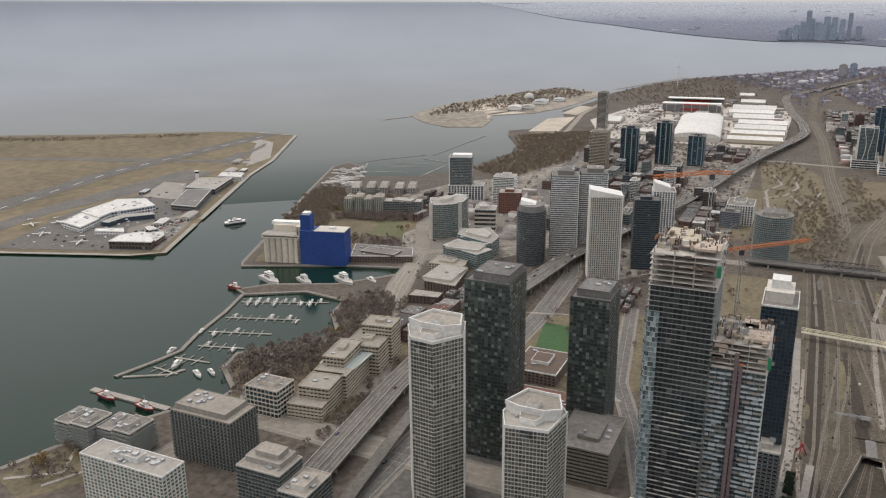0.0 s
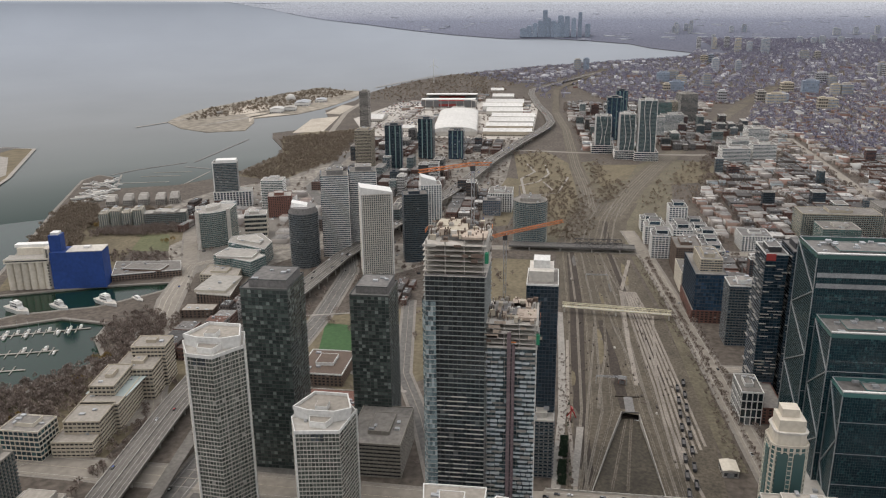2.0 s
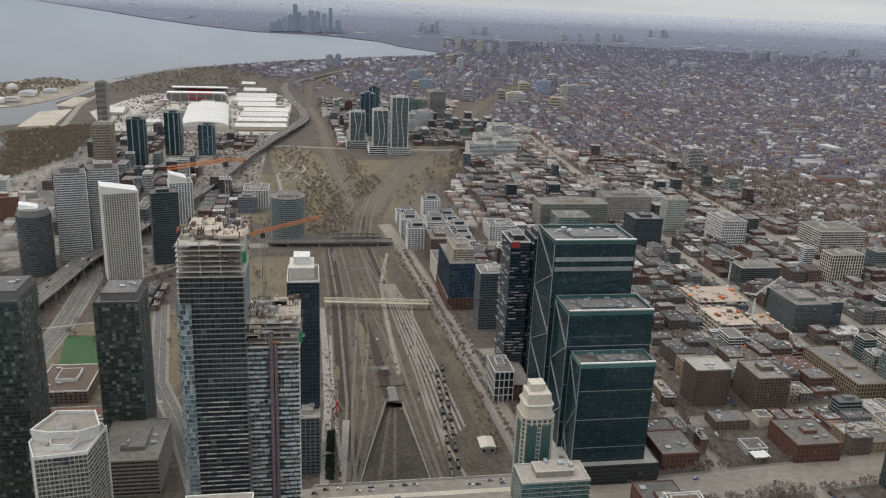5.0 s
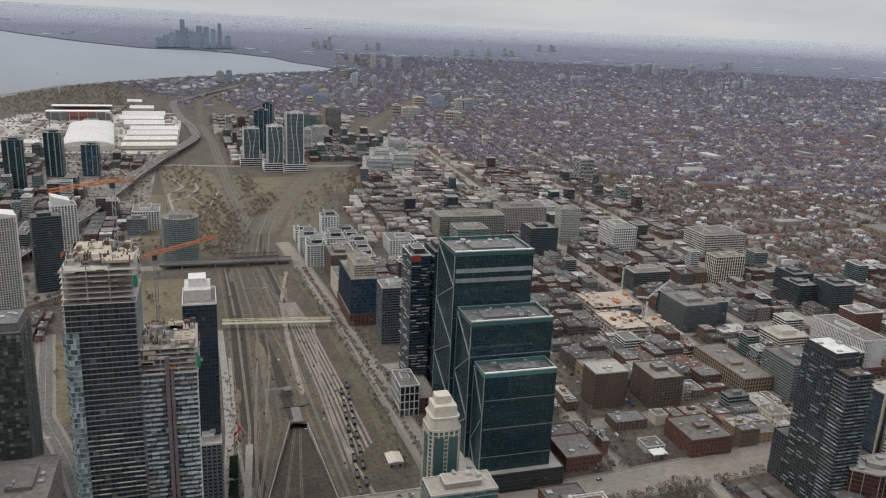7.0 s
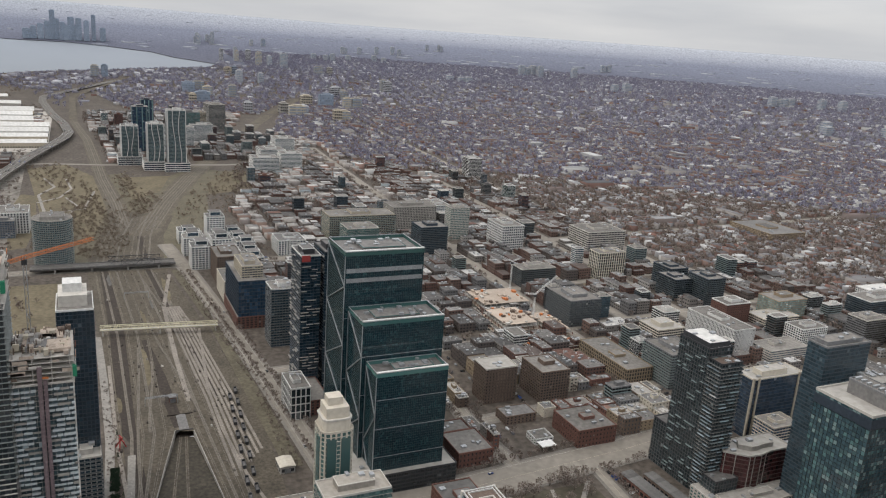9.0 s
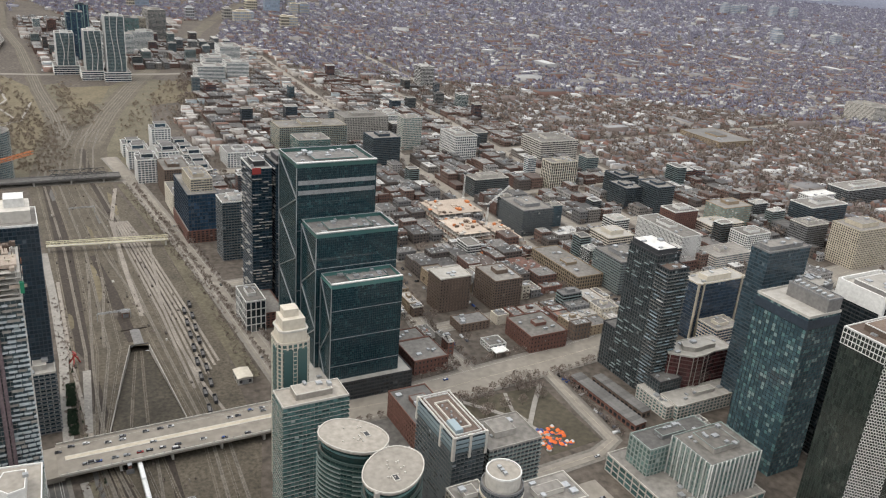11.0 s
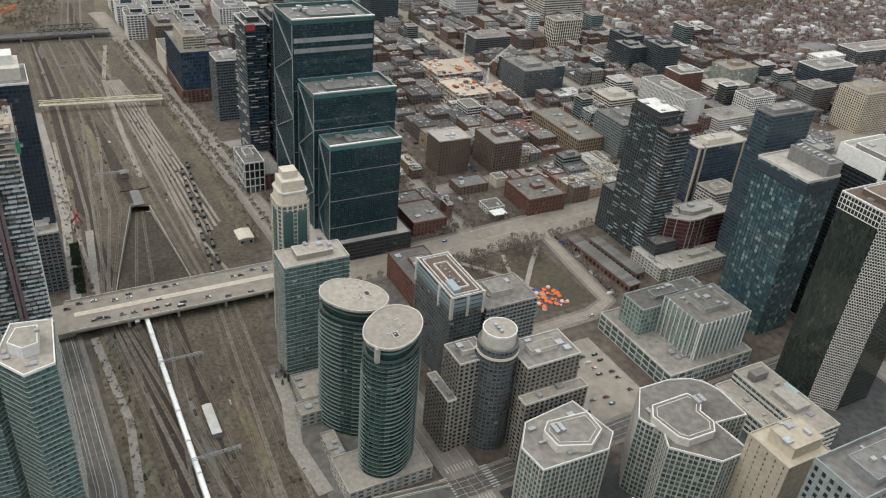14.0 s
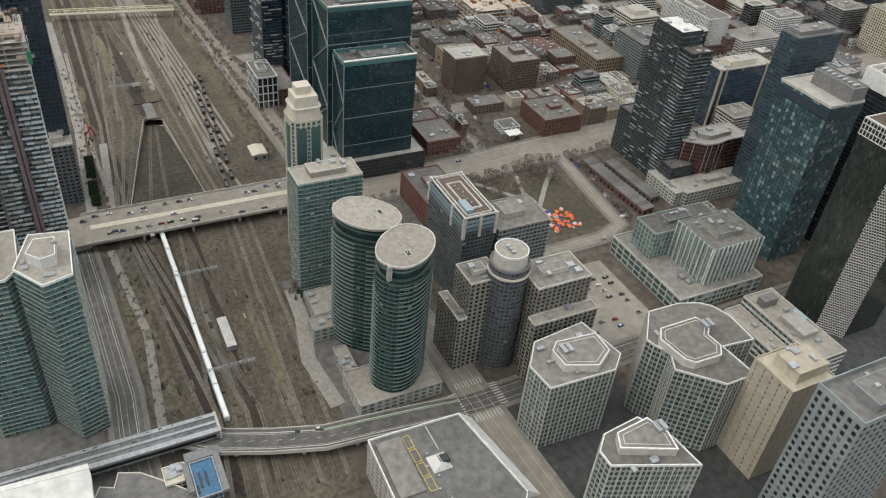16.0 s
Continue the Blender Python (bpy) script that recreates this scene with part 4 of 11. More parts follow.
for k, (nm, pts, w) in enumerate(STREETS):
    strip(nm.replace("street", "pavement"), pts, w + 6, 0.20 + 0.003 * k, WALK, "pale concrete pavements along a street", "pavement", thick=0.3)
for k, (nm, pts, w) in enumerate(STREETS):
    strip(nm, pts, w, 0.30 + 0.006 * k, ASPHALT if nm in ("street_lakeshore", "street_bremner", "street_fort_york", "street_john") else ROAD, "pale worn asphalt street", "street", thick=0.2)

# painted lines on the nearer streets
for nm, pts, w in STREETS:
    near = [p for p in pts if math.hypot(*p) < 1250]
    if len(near) > 1:
        strip(nm.replace("street", "centre_line"), near, 0.22, 0.47, TAN, "painted centre line along a street", "lane line", thick=0.03)
        for off in (-w / 2 + 2.6, w / 2 - 2.6) if w > 12 else ():
            line = []
            for i, p in enumerate(near):
                u = (Vector(near[min(len(near) - 1, i + 1)]) - Vector(near[max(0, i - 1)])).normalized()
                line.append((p[0] - off * u.y, p[1] + off * u.x))
            strip(nm.replace("street", "lane_line"), line, 0.25, 0.465, MARK, "white painted lane line along a street", "lane line", thick=0.03)

# ---------------- elevated motorway ----------------
GARD = [(-120, -290, 10), (-300, -300, 10), (-449, -312, 10), (-589, -325, 10), (-700, -330, 11), (-835, -312, 12), (-930, -300, 12), (-1028, -288, 13), (-1200, -248, 14), (-1419, -190, 15),
        (-1600, -160, 15), (-1766, -136, 14), (-2000, -90, 13), (-2188, -45, 12), (-2300, -22, 11), (-2399, -13, 9), (-2600, -25, 5), (-2900, -65, 1.5), (-3242, -98, 0.8), (-3426, -100, 0.8), (-4300, 200, 0.8), (-5000, 700, 0.8), (-5900, 1200, 0.8)]
gx = thing("elevated_expressway", 0, 0, 0, 0, "long concrete elevated expressway with traffic", "expressway", kind="structure")
gp = [(x, y) for x, y, z in GARD]
gz = [z for x, y, z in GARD]
d = strip("deck", gp, 25, gz, DECK, kind="", thick=1.6)
d.parent = gx


def shift(pts, off):
    line = []
    for i, p in enumerate(pts):
        a, b = Vector(pts[max(0, i - 1)][:2]), Vector(pts[min(len(pts) - 1, i + 1)][:2])
        u = (b - a).normalized()
        line.append((p[0] - off * u.y, p[1] + off * u.x))
    return line


for off in (-12.2, 0.0, 12.2):
    b = strip("barrier", shift(gp, off), 0.6, [z + 1.0 for z in gz], CONCRETE, kind="", thick=1.1)
    b.parent = gx
for off in (-8, -4.2, 4.2, 8):
    b = strip("lane_line", shift(gp, off), 0.2, [z + 0.05 for z in gz], MARK, kind="", thick=0.04)
    b.parent = gx
for x, y, z, a in along(GARD[:16], 28):
    col = Shape()
    c, sn = math.cos(radians(a + 90)), math.sin(radians(a + 90))
    for off in (-8, 8):
        col.beam((x + c * off, y + sn * off, 0), (x + c * off, y + sn * off, z - 2.4), 1.3)
    col.beam((x - c * 11.5, y - sn * 11.5, z - 2.4), (x + c * 11.5, y + sn * 11.5, z - 2.4), 1.6, 1.7)
    part("bent", col, CONCRETE, gx)
# slip road beside it
ramp = [(-300, -262, 5), (-440, -276, 7), (-520, -284, 8.5), (-640, -296, 9.5), (-760, -309, 10.6)]
strip("slip_road", [p[:2] for p in ramp], 10, [p[2] for p in ramp], DECK, "narrow concrete slip road", "slip road", thick=1.2)

# ---------------- street bridge over the tracks ----------------
br = thing("road_bridge", -489, 75, 0, 0, "wide concrete road bridge over the railway tracks", "bridge", kind="structure")
part("deck", Shape().box(-20, 17, -75, 78, 6.0, 7.4), ROAD, br)
for x in (-19.6, 16.6):
    part("parapet", Shape().box(x - 0.3, x + 0.3, -74, 76, 7.4, 8.7), PALE_CONC, br)
part("median", Shape().box(-4.5, 0.5, -70, 72, 7.4, 7.65), PALE_CONC, br)
part("tram_track", Shape().box(-3.6, -0.4, -70, 72, 7.66, 7.72), TAN, br)
for y in (-38, -5, 28, 58):
    part("pier", Shape().box(-18, 15, y - 0.8, y + 0.8, 0, 6.0), CONCRETE, br)
for x in (-19.2, 16.2):
    for k in range(22):
        part("bollard", Shape().prism([(x + p[0], -70 + k * 6.6 + p[1]) for p in disc(0.45, 0.45, 8)], 8.7, 9.3), DARK_CONC, br)
strip("street_bridge_ramp_north", [(-490, 146), (-490, 165), (-491, 200)], 36, [7.3, 5.0, 0.6], ROAD, "sloping bridge approach", "street", thick=4)
strip("street_bridge_ramp_south", [(-490, 4), (-491, -30), (-493, -80)], 34, [7.3, 4.5, 0.5], ROAD, "sloping bridge approach", "street", thick=4)

# footbridge
fb = thing("footbridge", -875, 75, 0, 0, "pale cream steel truss footbridge over the tracks", "footbridge", kind="structure")
A0, B0 = Vector((-8, -60, 7)), Vector((6, 62, 7))
part("deck", Shape().beam(A0, B0, 5.0, 0.7), PALE_CONC, fb)
FBM = flat("cream_steel", (0.62, 0.57, 0.40), 0.6)
side = Vector((1, -0.11, 0)).normalized() * 2.3
for sg in (-1, 1):
    part("top_chord", Shape().beam(A0 + side * sg + Vector((0, 0, 4.5)), B0 + side * sg + Vector((0, 0, 4.5)), 0.6), FBM, fb)
    part("bottom_chord", Shape().beam(A0 + side * sg + Vector((0, 0, 0.3)), B0 + side * sg + Vector((0, 0, 0.3)), 0.6), FBM, fb)
    for k in range(20):
        p, q = A0.lerp(B0, k / 20) + side * sg, A0.lerp(B0, (k + 1) / 20) + side * sg
        up = Vector((0, 0, 4.5))
        part("diagonal", Shape().beam(p + (up if k % 2 else up * 0), q + (up * 0 if k % 2 else up), 0.45), FBM, fb)
for k in (0.02, 0.5, 0.98):
    p = A0.lerp(B0, k)
    part("pier", Shape().beam((p.x, p.y, 0), (p.x, p.y, 6.7), 1.6), PALE_CONC, fb)

# far road bridge with a dark truss
tb = thing("truss_bridge", -1132, 58, 0, 0, "dark riveted steel truss bridge over the tracks", "bridge", kind="structure")
part("deck", Shape().box(-10, 10, -120, 62, 5.5, 6.8), ASPHALT, tb)
for x in (-9.5, 9.5):
    part("girder", Shape().box(x - 0.3, x + 0.3, -120, 62, 5.2, 8.0), DARK_CONC, tb)
    for k in range(8):
        y0, y1 = -25 + k * 8.5, -25 + (k + 1) * 8.5
        part("truss_panel", Shape().beam((x, y0, 7), (x, y1, 15) if k % 2 == 0 else (x, y1, 7), 0.6).beam((x, y0, 15), (x, y1, 15), 0.7).beam((x, y1, 7), (x, y1, 15), 0.5).beam((x, y0, 15), (x, y1, 7), 0.5), BLACK_CLAD, tb)
for y in (-90, -45, 0, 40):
    part("pier", Shape().box(-9, 9, y - 1, y + 1, 0, 5.5), CONCRETE, tb)

# rail underpass: a cutting with side walls and a dark mouth
up = thing("rail_underpass", 0, 0, 0, 0, "sunken railway trench with a dark tunnel mouth", "tunnel", kind="structure")
part("trench_floor", Shape().add([(-646, 66, -5.2), (-585, 51, -2.6), (-522, 36, 0.08), (-521, 88, 0.08), (-585, 84, -2.6), (-642, 80.5, -5.2)], [(0, 1, 4, 5), (1, 2, 3, 4)]), mat("trench_gravel", (0.035, 0.03, 0.022), (0.082, 0.07, 0.052), 4.0, 0.95, big=0.45), up, "dark gravel trench floor")
for a, b, c in (((-646, 66, -5.2), (-585, 51, -2.6), (-522, 36, 0.0)), ((-642, 80.5, -5.2), (-585, 84, -2.6), (-521, 88, 0.0))):
    for p, q in ((a, b), (b, c)):
        sg = 1 if a[1] < 70 else -1
        part("retaining_wall", Shape().add([(p[0], p[1], p[2] - 0.3), (q[0], q[1], q[2] - 0.3), (q[0], q[1], 1.1), (p[0], p[1], 1.1), (p[0], p[1] - 0.6 * sg, p[2] - 0.3), (q[0], q[1] - 0.6 * sg, q[2] - 0.3), (q[0], q[1] - 0.6 * sg, 1.1), (p[0], p[1] - 0.6 * sg, 1.1)],
             [(0, 1, 2, 3), (5, 4, 7, 6), (3, 2, 6, 7), (0, 3, 7, 4), (1, 5, 6, 2), (0, 4, 5, 1)]), CONCRETE, up)
arch_ = Shape()
for k in range(8):
    a0, a1 = math.pi * k / 8, math.pi * (k + 1) / 8
    p0, p1 = (73.4 - 7.2 * math.cos(a0), -2.4 + 3.2 * math.sin(a0)), (73.4 - 7.2 * math.cos(a1), -2.4 + 3.2 * math.sin(a1))
    arch_.add([(-645, p0[0], p0[1]), (-645, p1[0], p1[1]), (-645, p1[0], 1.4), (-645, p0[0], 1.4)], [(0, 1, 2, 3)])
    arch_.add([(-645, p0[0], p0[1]), (-645, p1[0], p1[1]), (-675, p1[0], p1[1]), (-675, p0[0], p0[1])], [(3, 2, 1, 0)])
part("portal", arch_, DARK_CONC, up, "pale arched portal face")
# lining takes the same near-black tone as the dark ballast
part("tunnel_lining", Shape().box(-676, -675, 62, 84, -6, 1).box(-676, -645, 62, 84, -6.2, -5.3).box(-676, -645.1, 64.8, 66.2, -5.3, -1.5).box(-676, -645.1, 80.6, 82, -5.3, -1.5).box(-676, -645.3, 62, 84, -0.4, 0.13), OIL, up, "near-black lining inside the tunnel")
# ---------------- towers round the railway lands ----------------
CG = dict(fine=True, glass=G_TEAL, wall=PALE_CONC, slab=0.45, rail=RAILING_TEAL, bay=2.4, share=0.95, sill=0.12, head=0.12, piers=False, fh=2.95)
e = tower("glass_tower", "teal glass apartment tower with white balconies", -333, -19, 104, [(5, -13), (21, -2), (17, 11), (-17, 13), (-20, -5)], edge=WHITE, roof=ROOF_BEIGE, house=(0.4, 0.5, 6), **CG)
e = tower("glass_tower", "teal glass apartment tower with a flat grey roof", -347, -44, 99, [(-20, -20), (19, -14), (19, 8), (12, 14), (-20, 14)], edge=WHITE, roof=ROOF_BEIGE, house=(0.4, 0.4, 5), **CG)
e = block("slab_apartment_tower", "green glass apartment slab with pale bands", -405, -385, 119, 160, 83, roof=ROOF_BEIGE, edge=PALE_CONC, house=(0.55, 0.55, 4), house_mat=ROOF_BEIGE, **CG)
CP = [(-6.5, -10.5), (6.5, -10.5), (9.5, -8.5), (10.5, -5), (10.5, 5), (9.5, 8.5), (6.5, 10.5), (-6.5, 10.5), (-10.5, 7), (-10.5, -7)]
e = tower("cream_tower", "cream stepped apartment tower with green glass strips", -431, 138, 104, CP, glass=G_TEAL, wall=CREAM, bay=3.6, share=0.66, sill=0.3, head=0.12, slab=0.0, roof=CREAM, house=None, units=2, depth=0.35)
part("shoulder", Shape().prism(grow(CP, -1.5), 104, 112, grow(CP, -2.0)), CREAM, e)
part("attic", Shape().prism([(-7.5, -7), (6.5, -7), (6.5, 7.5), (-7.5, 7.5)], 112, 119), CREAM, e)
part("cap", Shape().prism([(-6, -5), (2.5, -5), (2.5, 4.5), (-6, 4.5)], 119, 124), CREAM, e)
part("glass_strip", Shape().box(10.4, 11.0, -7.5, -1.5, 4, 100).box(10.4, 11.0, 1.5, 7.5, 4, 100).box(-1, 5, -11.0, -10.4, 4, 100), G_TEAL, e, "green glass bay strip")
part("cap_ledge", Shape().ring(grow(CP, -1.0), grow(CP, -2.4), 111.4, 112.6), PALE_CONC, e)
def leaf(half_l, half_w, turn, n=18):
    """A pointed oval with blunted tips, turned by so many degrees."""
    half = [(half_l * math.cos(math.pi * k / n), half_w * math.sin(math.pi * k / n) ** 0.85) for k in range(n)]
    c, s_ = math.cos(radians(turn)), math.sin(radians(turn))
    ring_ = half + [(-a, -b) for a, b in half]
    return ccw([(a * c - b * s_, a * s_ + b * c) for a, b in ring_])


OVAL_EDGE = flat("green_grey_slab", (0.15, 0.185, 0.172), 0.7)
for x, y, h, hl, hw, turn in ((-334, 142, 92, 19.5, 14.0, 42), (-291.5, 146, 99, 19.0, 14.0, -48)):
    o = leaf(hl, hw, turn)
    e = tower("oval_tower", "pointed oval glass apartment tower with a leaf-shaped roof", x, y, h - 9, o, glass=G_OVAL, wall=flat("oval_spandrel", (0.05, 0.078, 0.072), 0.4), slab=0.25, slab_mat=OVAL_EDGE, rail=RAILING_OVAL, bay=2.2, share=0.93, sill=0.12, head=0.1, piers=False, house=None, units=0, fh=2.95, fine=True)
    part("crown", Shape().prism(grow(o, -1.4), h - 9, h - 1.0), G_OVAL, e, "recessed dark glass crown")
    part("crown_band", Shape().ring(grow(o, -1.0), grow(o, -1.5), h - 4.6, h - 3.6), G_TEAL, e)
    part("roof_disc", Shape().prism(grow(o, 0.2), h - 1.2, h), ROOF_BEIGE, e)
    part("rim", Shape().ring(grow(o, 0.3), grow(o, -0.2), h - 0.3, h + 0.5), PALE_CONC, e)
    c_, s_ = math.cos(radians(turn)), math.sin(radians(turn))
    for sg in (-1, 1):
        tx, ty = sg * c_ * (hl + 0.3), sg * s_ * (hl + 0.3)
        part("tip_fin", Shape().prism([(tx + a, ty + b) for a, b in rect(2.2, 2.2)], h - 9, h - 0.1), CONCRETE, e)
    hx, hy = -s_ * 4 + c_ * 6, c_ * 4 + s_ * 6
    part("hatch", Shape().box(hx - 2, hx + 2, hy - 1.2, hy + 1.2, h, h + 0.35), BLACK_CLAD, e)
    part("hatch_kerb", Shape().ring([(hx + a, hy + b) for a, b in rect(4.8, 3.2)], [(hx + a, hy + b) for a, b in rect(4.0, 2.4)], h, h + 0.6), PALE_CONC, e)
    for k in range(12):
        a, q = rng.uniform(0, 6.28), rng.uniform(2, 9)
        part("vent", Shape().prism([(q * math.cos(a) + p[0], q * math.sin(a) + p[1]) for p in disc(0.4, 0.4, 8)], h, h + 0.9), PALE_CONC, e)
    # balconies: each side has bays that stand out from the glass, with gaps between
    bays, br2 = Shape(), random.Random(int(h))
    m = len(o)
    og, oi = grow(o, 0.75), grow(o, 0.2)
    for k in range(1, int((h - 9) / 2.95)):
        for lo, hi in ((2, 9), (11, 16), (20, 27), (29, 34)):
            if k > 26 and lo in (11, 29):
                continue
            run = [(lo + j) % m for j in range(hi - lo + 1)]
            poly_ = [og[j] for j in run] + [oi[j] for j in reversed(run)]
            bays.prism(ccw(poly_), k * 2.95 - 0.1, k * 2.95 + 0.1)
    tagged(part("balcony_bay", bays, OVAL_EDGE, e, "pale curved balcony edges"), kind="stuff")
e = block("dark_block", "slate glass apartment block with a brown roof deck", -384, -336, 207, 229, 71, glass=panes("smoke_blue_glass", (0.06, 0.078, 0.086), (0.32, 0.35, 0.35)), wall=GREY_CLAD, slab=0.45, slab_mat=GREY_CLAD, rail=RAILING_DK, bay=2.6, share=0.9, sill=0.4, head=0.2, roof=mat("brown_deck", (0.085, 0.06, 0.048), (0.135, 0.1, 0.08), 2.5, 0.85), edge=WHITE, piers=False, house=None, units=0)
part("roof_well", Shape().ring([(-14, -5), (16, -5), (16, 5), (-14, 5)], [(-13.3, -4.3), (15.3, -4.3), (15.3, 4.3), (-13.3, 4.3)], 71.2, 72.4), PALE_CONC, e, "pale kerb round a sunken deck")
part("roof_rail", Shape().ring(grow(rect(48, 22), -2.2), grow(rect(48, 22), -2.6), 71.2, 72.2), WHITE, e)
part("penthouse", Shape().box(8, 20, -8, -3, 71.2, 74), G_PALE, e, "pale glazed roof room")
for k in range(6):
    part("roof_unit", Shape().box(-10 + 4 * k, -9 + 4 * k, -2 + (k % 3), -1 + (k % 3), 71.3, 72.6), METAL, e)
for k in range(3):
    part("glass_crown", Shape().ring(grow(rect(48, 22), 0.75), grow(rect(48, 22), 0.5), 61.2 + 3.1 * k, 63.4 + 3.1 * k), G_PALE, e, "pale glass storeys near the roof")
for px, py in ((-24, -11), (24, -11), (24, 11), (-24, 11), (24, 0), (8, -11)):
    part("corner_post", Shape().box(px - 0.9, px + 0.9, py - 0.9, py + 0.9, 56, 72.2), PALE_CONC, e)
block("dark_block", "grey glass apartment block with planted terraces", -369, -338, 234, 273, 54, glass=G_GREY, wall=CONCRETE, bay=3.0, share=0.8, slab=0.5, rail=RAILING, sill=0.5, piers=False, house=(0.45, 0.4, 4))
e = tower("round_tower", "grey round apartment tower with a white drum top", -288, 210, 74, disc(11.5, 11.5, 28), glass=G_GREY, wall=GREY_CLAD, slab=0.5, rail=RAILING_DK, bay=2.4, share=0.85, sill=0.7, piers=False, house=None, units=0)
part("drum", Shape().prism(disc(9.6, 9.6, 28), 74, 82), PALE_CONC, e, "white drum")
part("drum_roof", Shape().prism(disc(9.0, 9.0, 28), 82, 82.2), ROOF_BEIGE, e)
part("drum_rim", Shape().ring(disc(9.7, 9.7, 28), disc(9.1, 9.1, 28), 82, 83), WHITE, e)
for k in range(3):
    part("roof_unit", Shape().box(-4 + 3 * k, -2 + 3 * k, -2, 0, 82.2, 83.6), METAL, e)
TAUPE = mat("taupe_stone", (0.17, 0.157, 0.132), (0.255, 0.237, 0.2), 3.0, 0.85)
block("grid_slab", "dark apartment slab with a pale window grid", -306, -287, 186, 206, 64, glass=G_DARK, wall=TAUPE, bay=3.3, share=0.6, sill=0.7, head=0.35, edge=PALE_CONC, house=(0.4, 0.4, 3))
block("grid_slab", "dark apartment slab with a pale window grid", -293, -269, 219, 255, 65, glass=G_DARK, wall=TAUPE, bay=3.3, share=0.6, sill=0.7, head=0.35, edge=PALE_CONC, house=(0.3, 0.5, 3))
block("grid_slab", "taupe stone apartment wing with setback terraces", -312, -286, 180, 185.8, 40, glass=G_DARK, wall=TAUPE, bay=3.3, share=0.6, sill=0.7, edge=PALE_CONC, house=None, units=2, roof=ROOF_BEIGE, note=False)
block("grid_slab", "taupe stone apartment wing with setback terraces", -268.8, -261, 215, 258, 46, glass=G_DARK, wall=TAUPE, bay=3.3, share=0.6, sill=0.7, edge=PALE_CONC, house=None, units=2, roof=ROOF_BEIGE, note=False)
part("cream_storey", Shape().ring(disc(12.2, 12.2, 28), disc(11.6, 11.6, 28), 68.5, 70.0), CREAM, e)
OF = dict(singles=1, glass=panes("grey_green_glass", (0.07, 0.1, 0.093), (0.3, 0.34, 0.32)), wall=mat("mint_spandrel", (0.225, 0.265, 0.235), (0.305, 0.345, 0.312), 4.0, 0.7, big=0.15), bay=2.6, share=0.86, sill=0.75, head=0.3, fh=3.6, roof=ROOF, edge=WHITE, units=5)
O1 = [(-253, 241), (-249, 207), (-234, 195), (-216.5, 197), (-215, 237), (-224, 247)]
O2 = [(-241, 299), (-241.5, 278), (-223, 262), (-218, 263.5), (-210, 268), (-199, 262), (-180, 281.5), (-180, 301), (-203, 299), (-201, 320), (-222, 321), (-232, 317), (-237, 311)]
O3 = [(-179, 221.5), (-176.5, 200), (-169, 192), (-160, 192), (-144, 232), (-162.5, 230)]
for O, H, HP in ((O1, 47, [(-241, 215), (-236, 209.5), (-224, 210), (-217.5, 227), (-225, 239), (-239, 239.5)]), (O2, 53, [(-224, 296), (-224, 271), (-217, 265.5), (-200, 268), (-195.5, 272), (-195, 289), (-201, 294), (-210, 293), (-216, 299)]),
                 (O3, 55, [(-174, 222), (-172, 203), (-164, 199), (-153, 224), (-163, 226)])):
    ox, oy = sum(p[0] for p in O) / len(O), sum(p[1] for p in O) / len(O)
    e = tower("octagon_office", "white grid office block with a many-sided roof", ox, oy, H, [(a - ox, b - oy) for a, b in O], house=None, category="office", **OF)
    hp = ccw([(a - ox, b - oy) for a, b in HP])
    up = Shape()
    for a, u, w in edges(ccw([(a - ox, b - oy) for a, b in O])):
        m = max(1, round(w / 2.6))
        for i in range(m + 1):
            q = a + u * (w * i / m) + Vector((u.y, -u.x)) * 0.12
            up.beam((q.x, q.y, 0), (q.x, q.y, H + 0.4), 0.62 if i % 2 == 0 else 0.3)
    tagged(part("upright_fin", up, PALE_CONC, e, "pale precast upright fins"), kind="stuff")
    ph = part("plant_room", Shape().prism(hp, H + 0.2, H + 5), PALE_CONC, e)
    part("roof", Shape().prism(grow(hp, -0.4), H + 5, H + 5.2), ROOF, ph)
    part("coping", Shape().ring(grow(hp, 0.15), grow(hp, -0.5), H + 4.8, H + 5.6), WHITE, ph)
    part("inner_rim", Shape().ring(grow(hp, -2.2), grow(hp, -2.6), H + 5.2, H + 5.6), PALE_CONC, ph)
    part("louvre_box", Shape().box(hp[0][0] + 4, hp[0][0] + 10, hp[0][1] - 1, hp[0][1] + 5, H + 5.2, H + 7.0), METAL, ph)
    for j in range(4):
        part("fan", Shape().prism([(hp[0][0] + 5 + 1.5 * j + p[0], hp[0][1] + 2 + p[1]) for p in disc(0.6, 0.6, 8)], H + 7.0, H + 7.5), DARK_CONC, ph)
block("tan_office", "tan stone office block with slot windows", -180, -154, 294, 324, 68, glass=G_DIM, wall=TAN, bay=5.2, share=0.13, sill=1.0, head=0.9, fh=3.6, roof=TAN, house=(0.6, 0.7, 7), house_mat=TAN, category="office")
block("grey_tower", "grey glass tower with an open roof well", -135, -110, 274, 325, 100, glass=G_DARK, wall=mat("pale_slate_panel", (0.2, 0.225, 0.225), (0.29, 0.315, 0.31), 4.0, 0.5), bay=4.1, share=0.5, sill=1.1, head=0.5, fh=4.1, house=(0.6, 0.5, 5), house_mat=GREY_CLAD, para=3.0, roof=ROOF_DARK)
G_OLIVE = panes("olive_mirror_glass", (0.03, 0.038, 0.032), (0.075, 0.085, 0.07), 0.06)
LP = [(-21.5, -21), (7.5, -21), (21.5, -9), (21.5, 22), (-21.5, 22)]
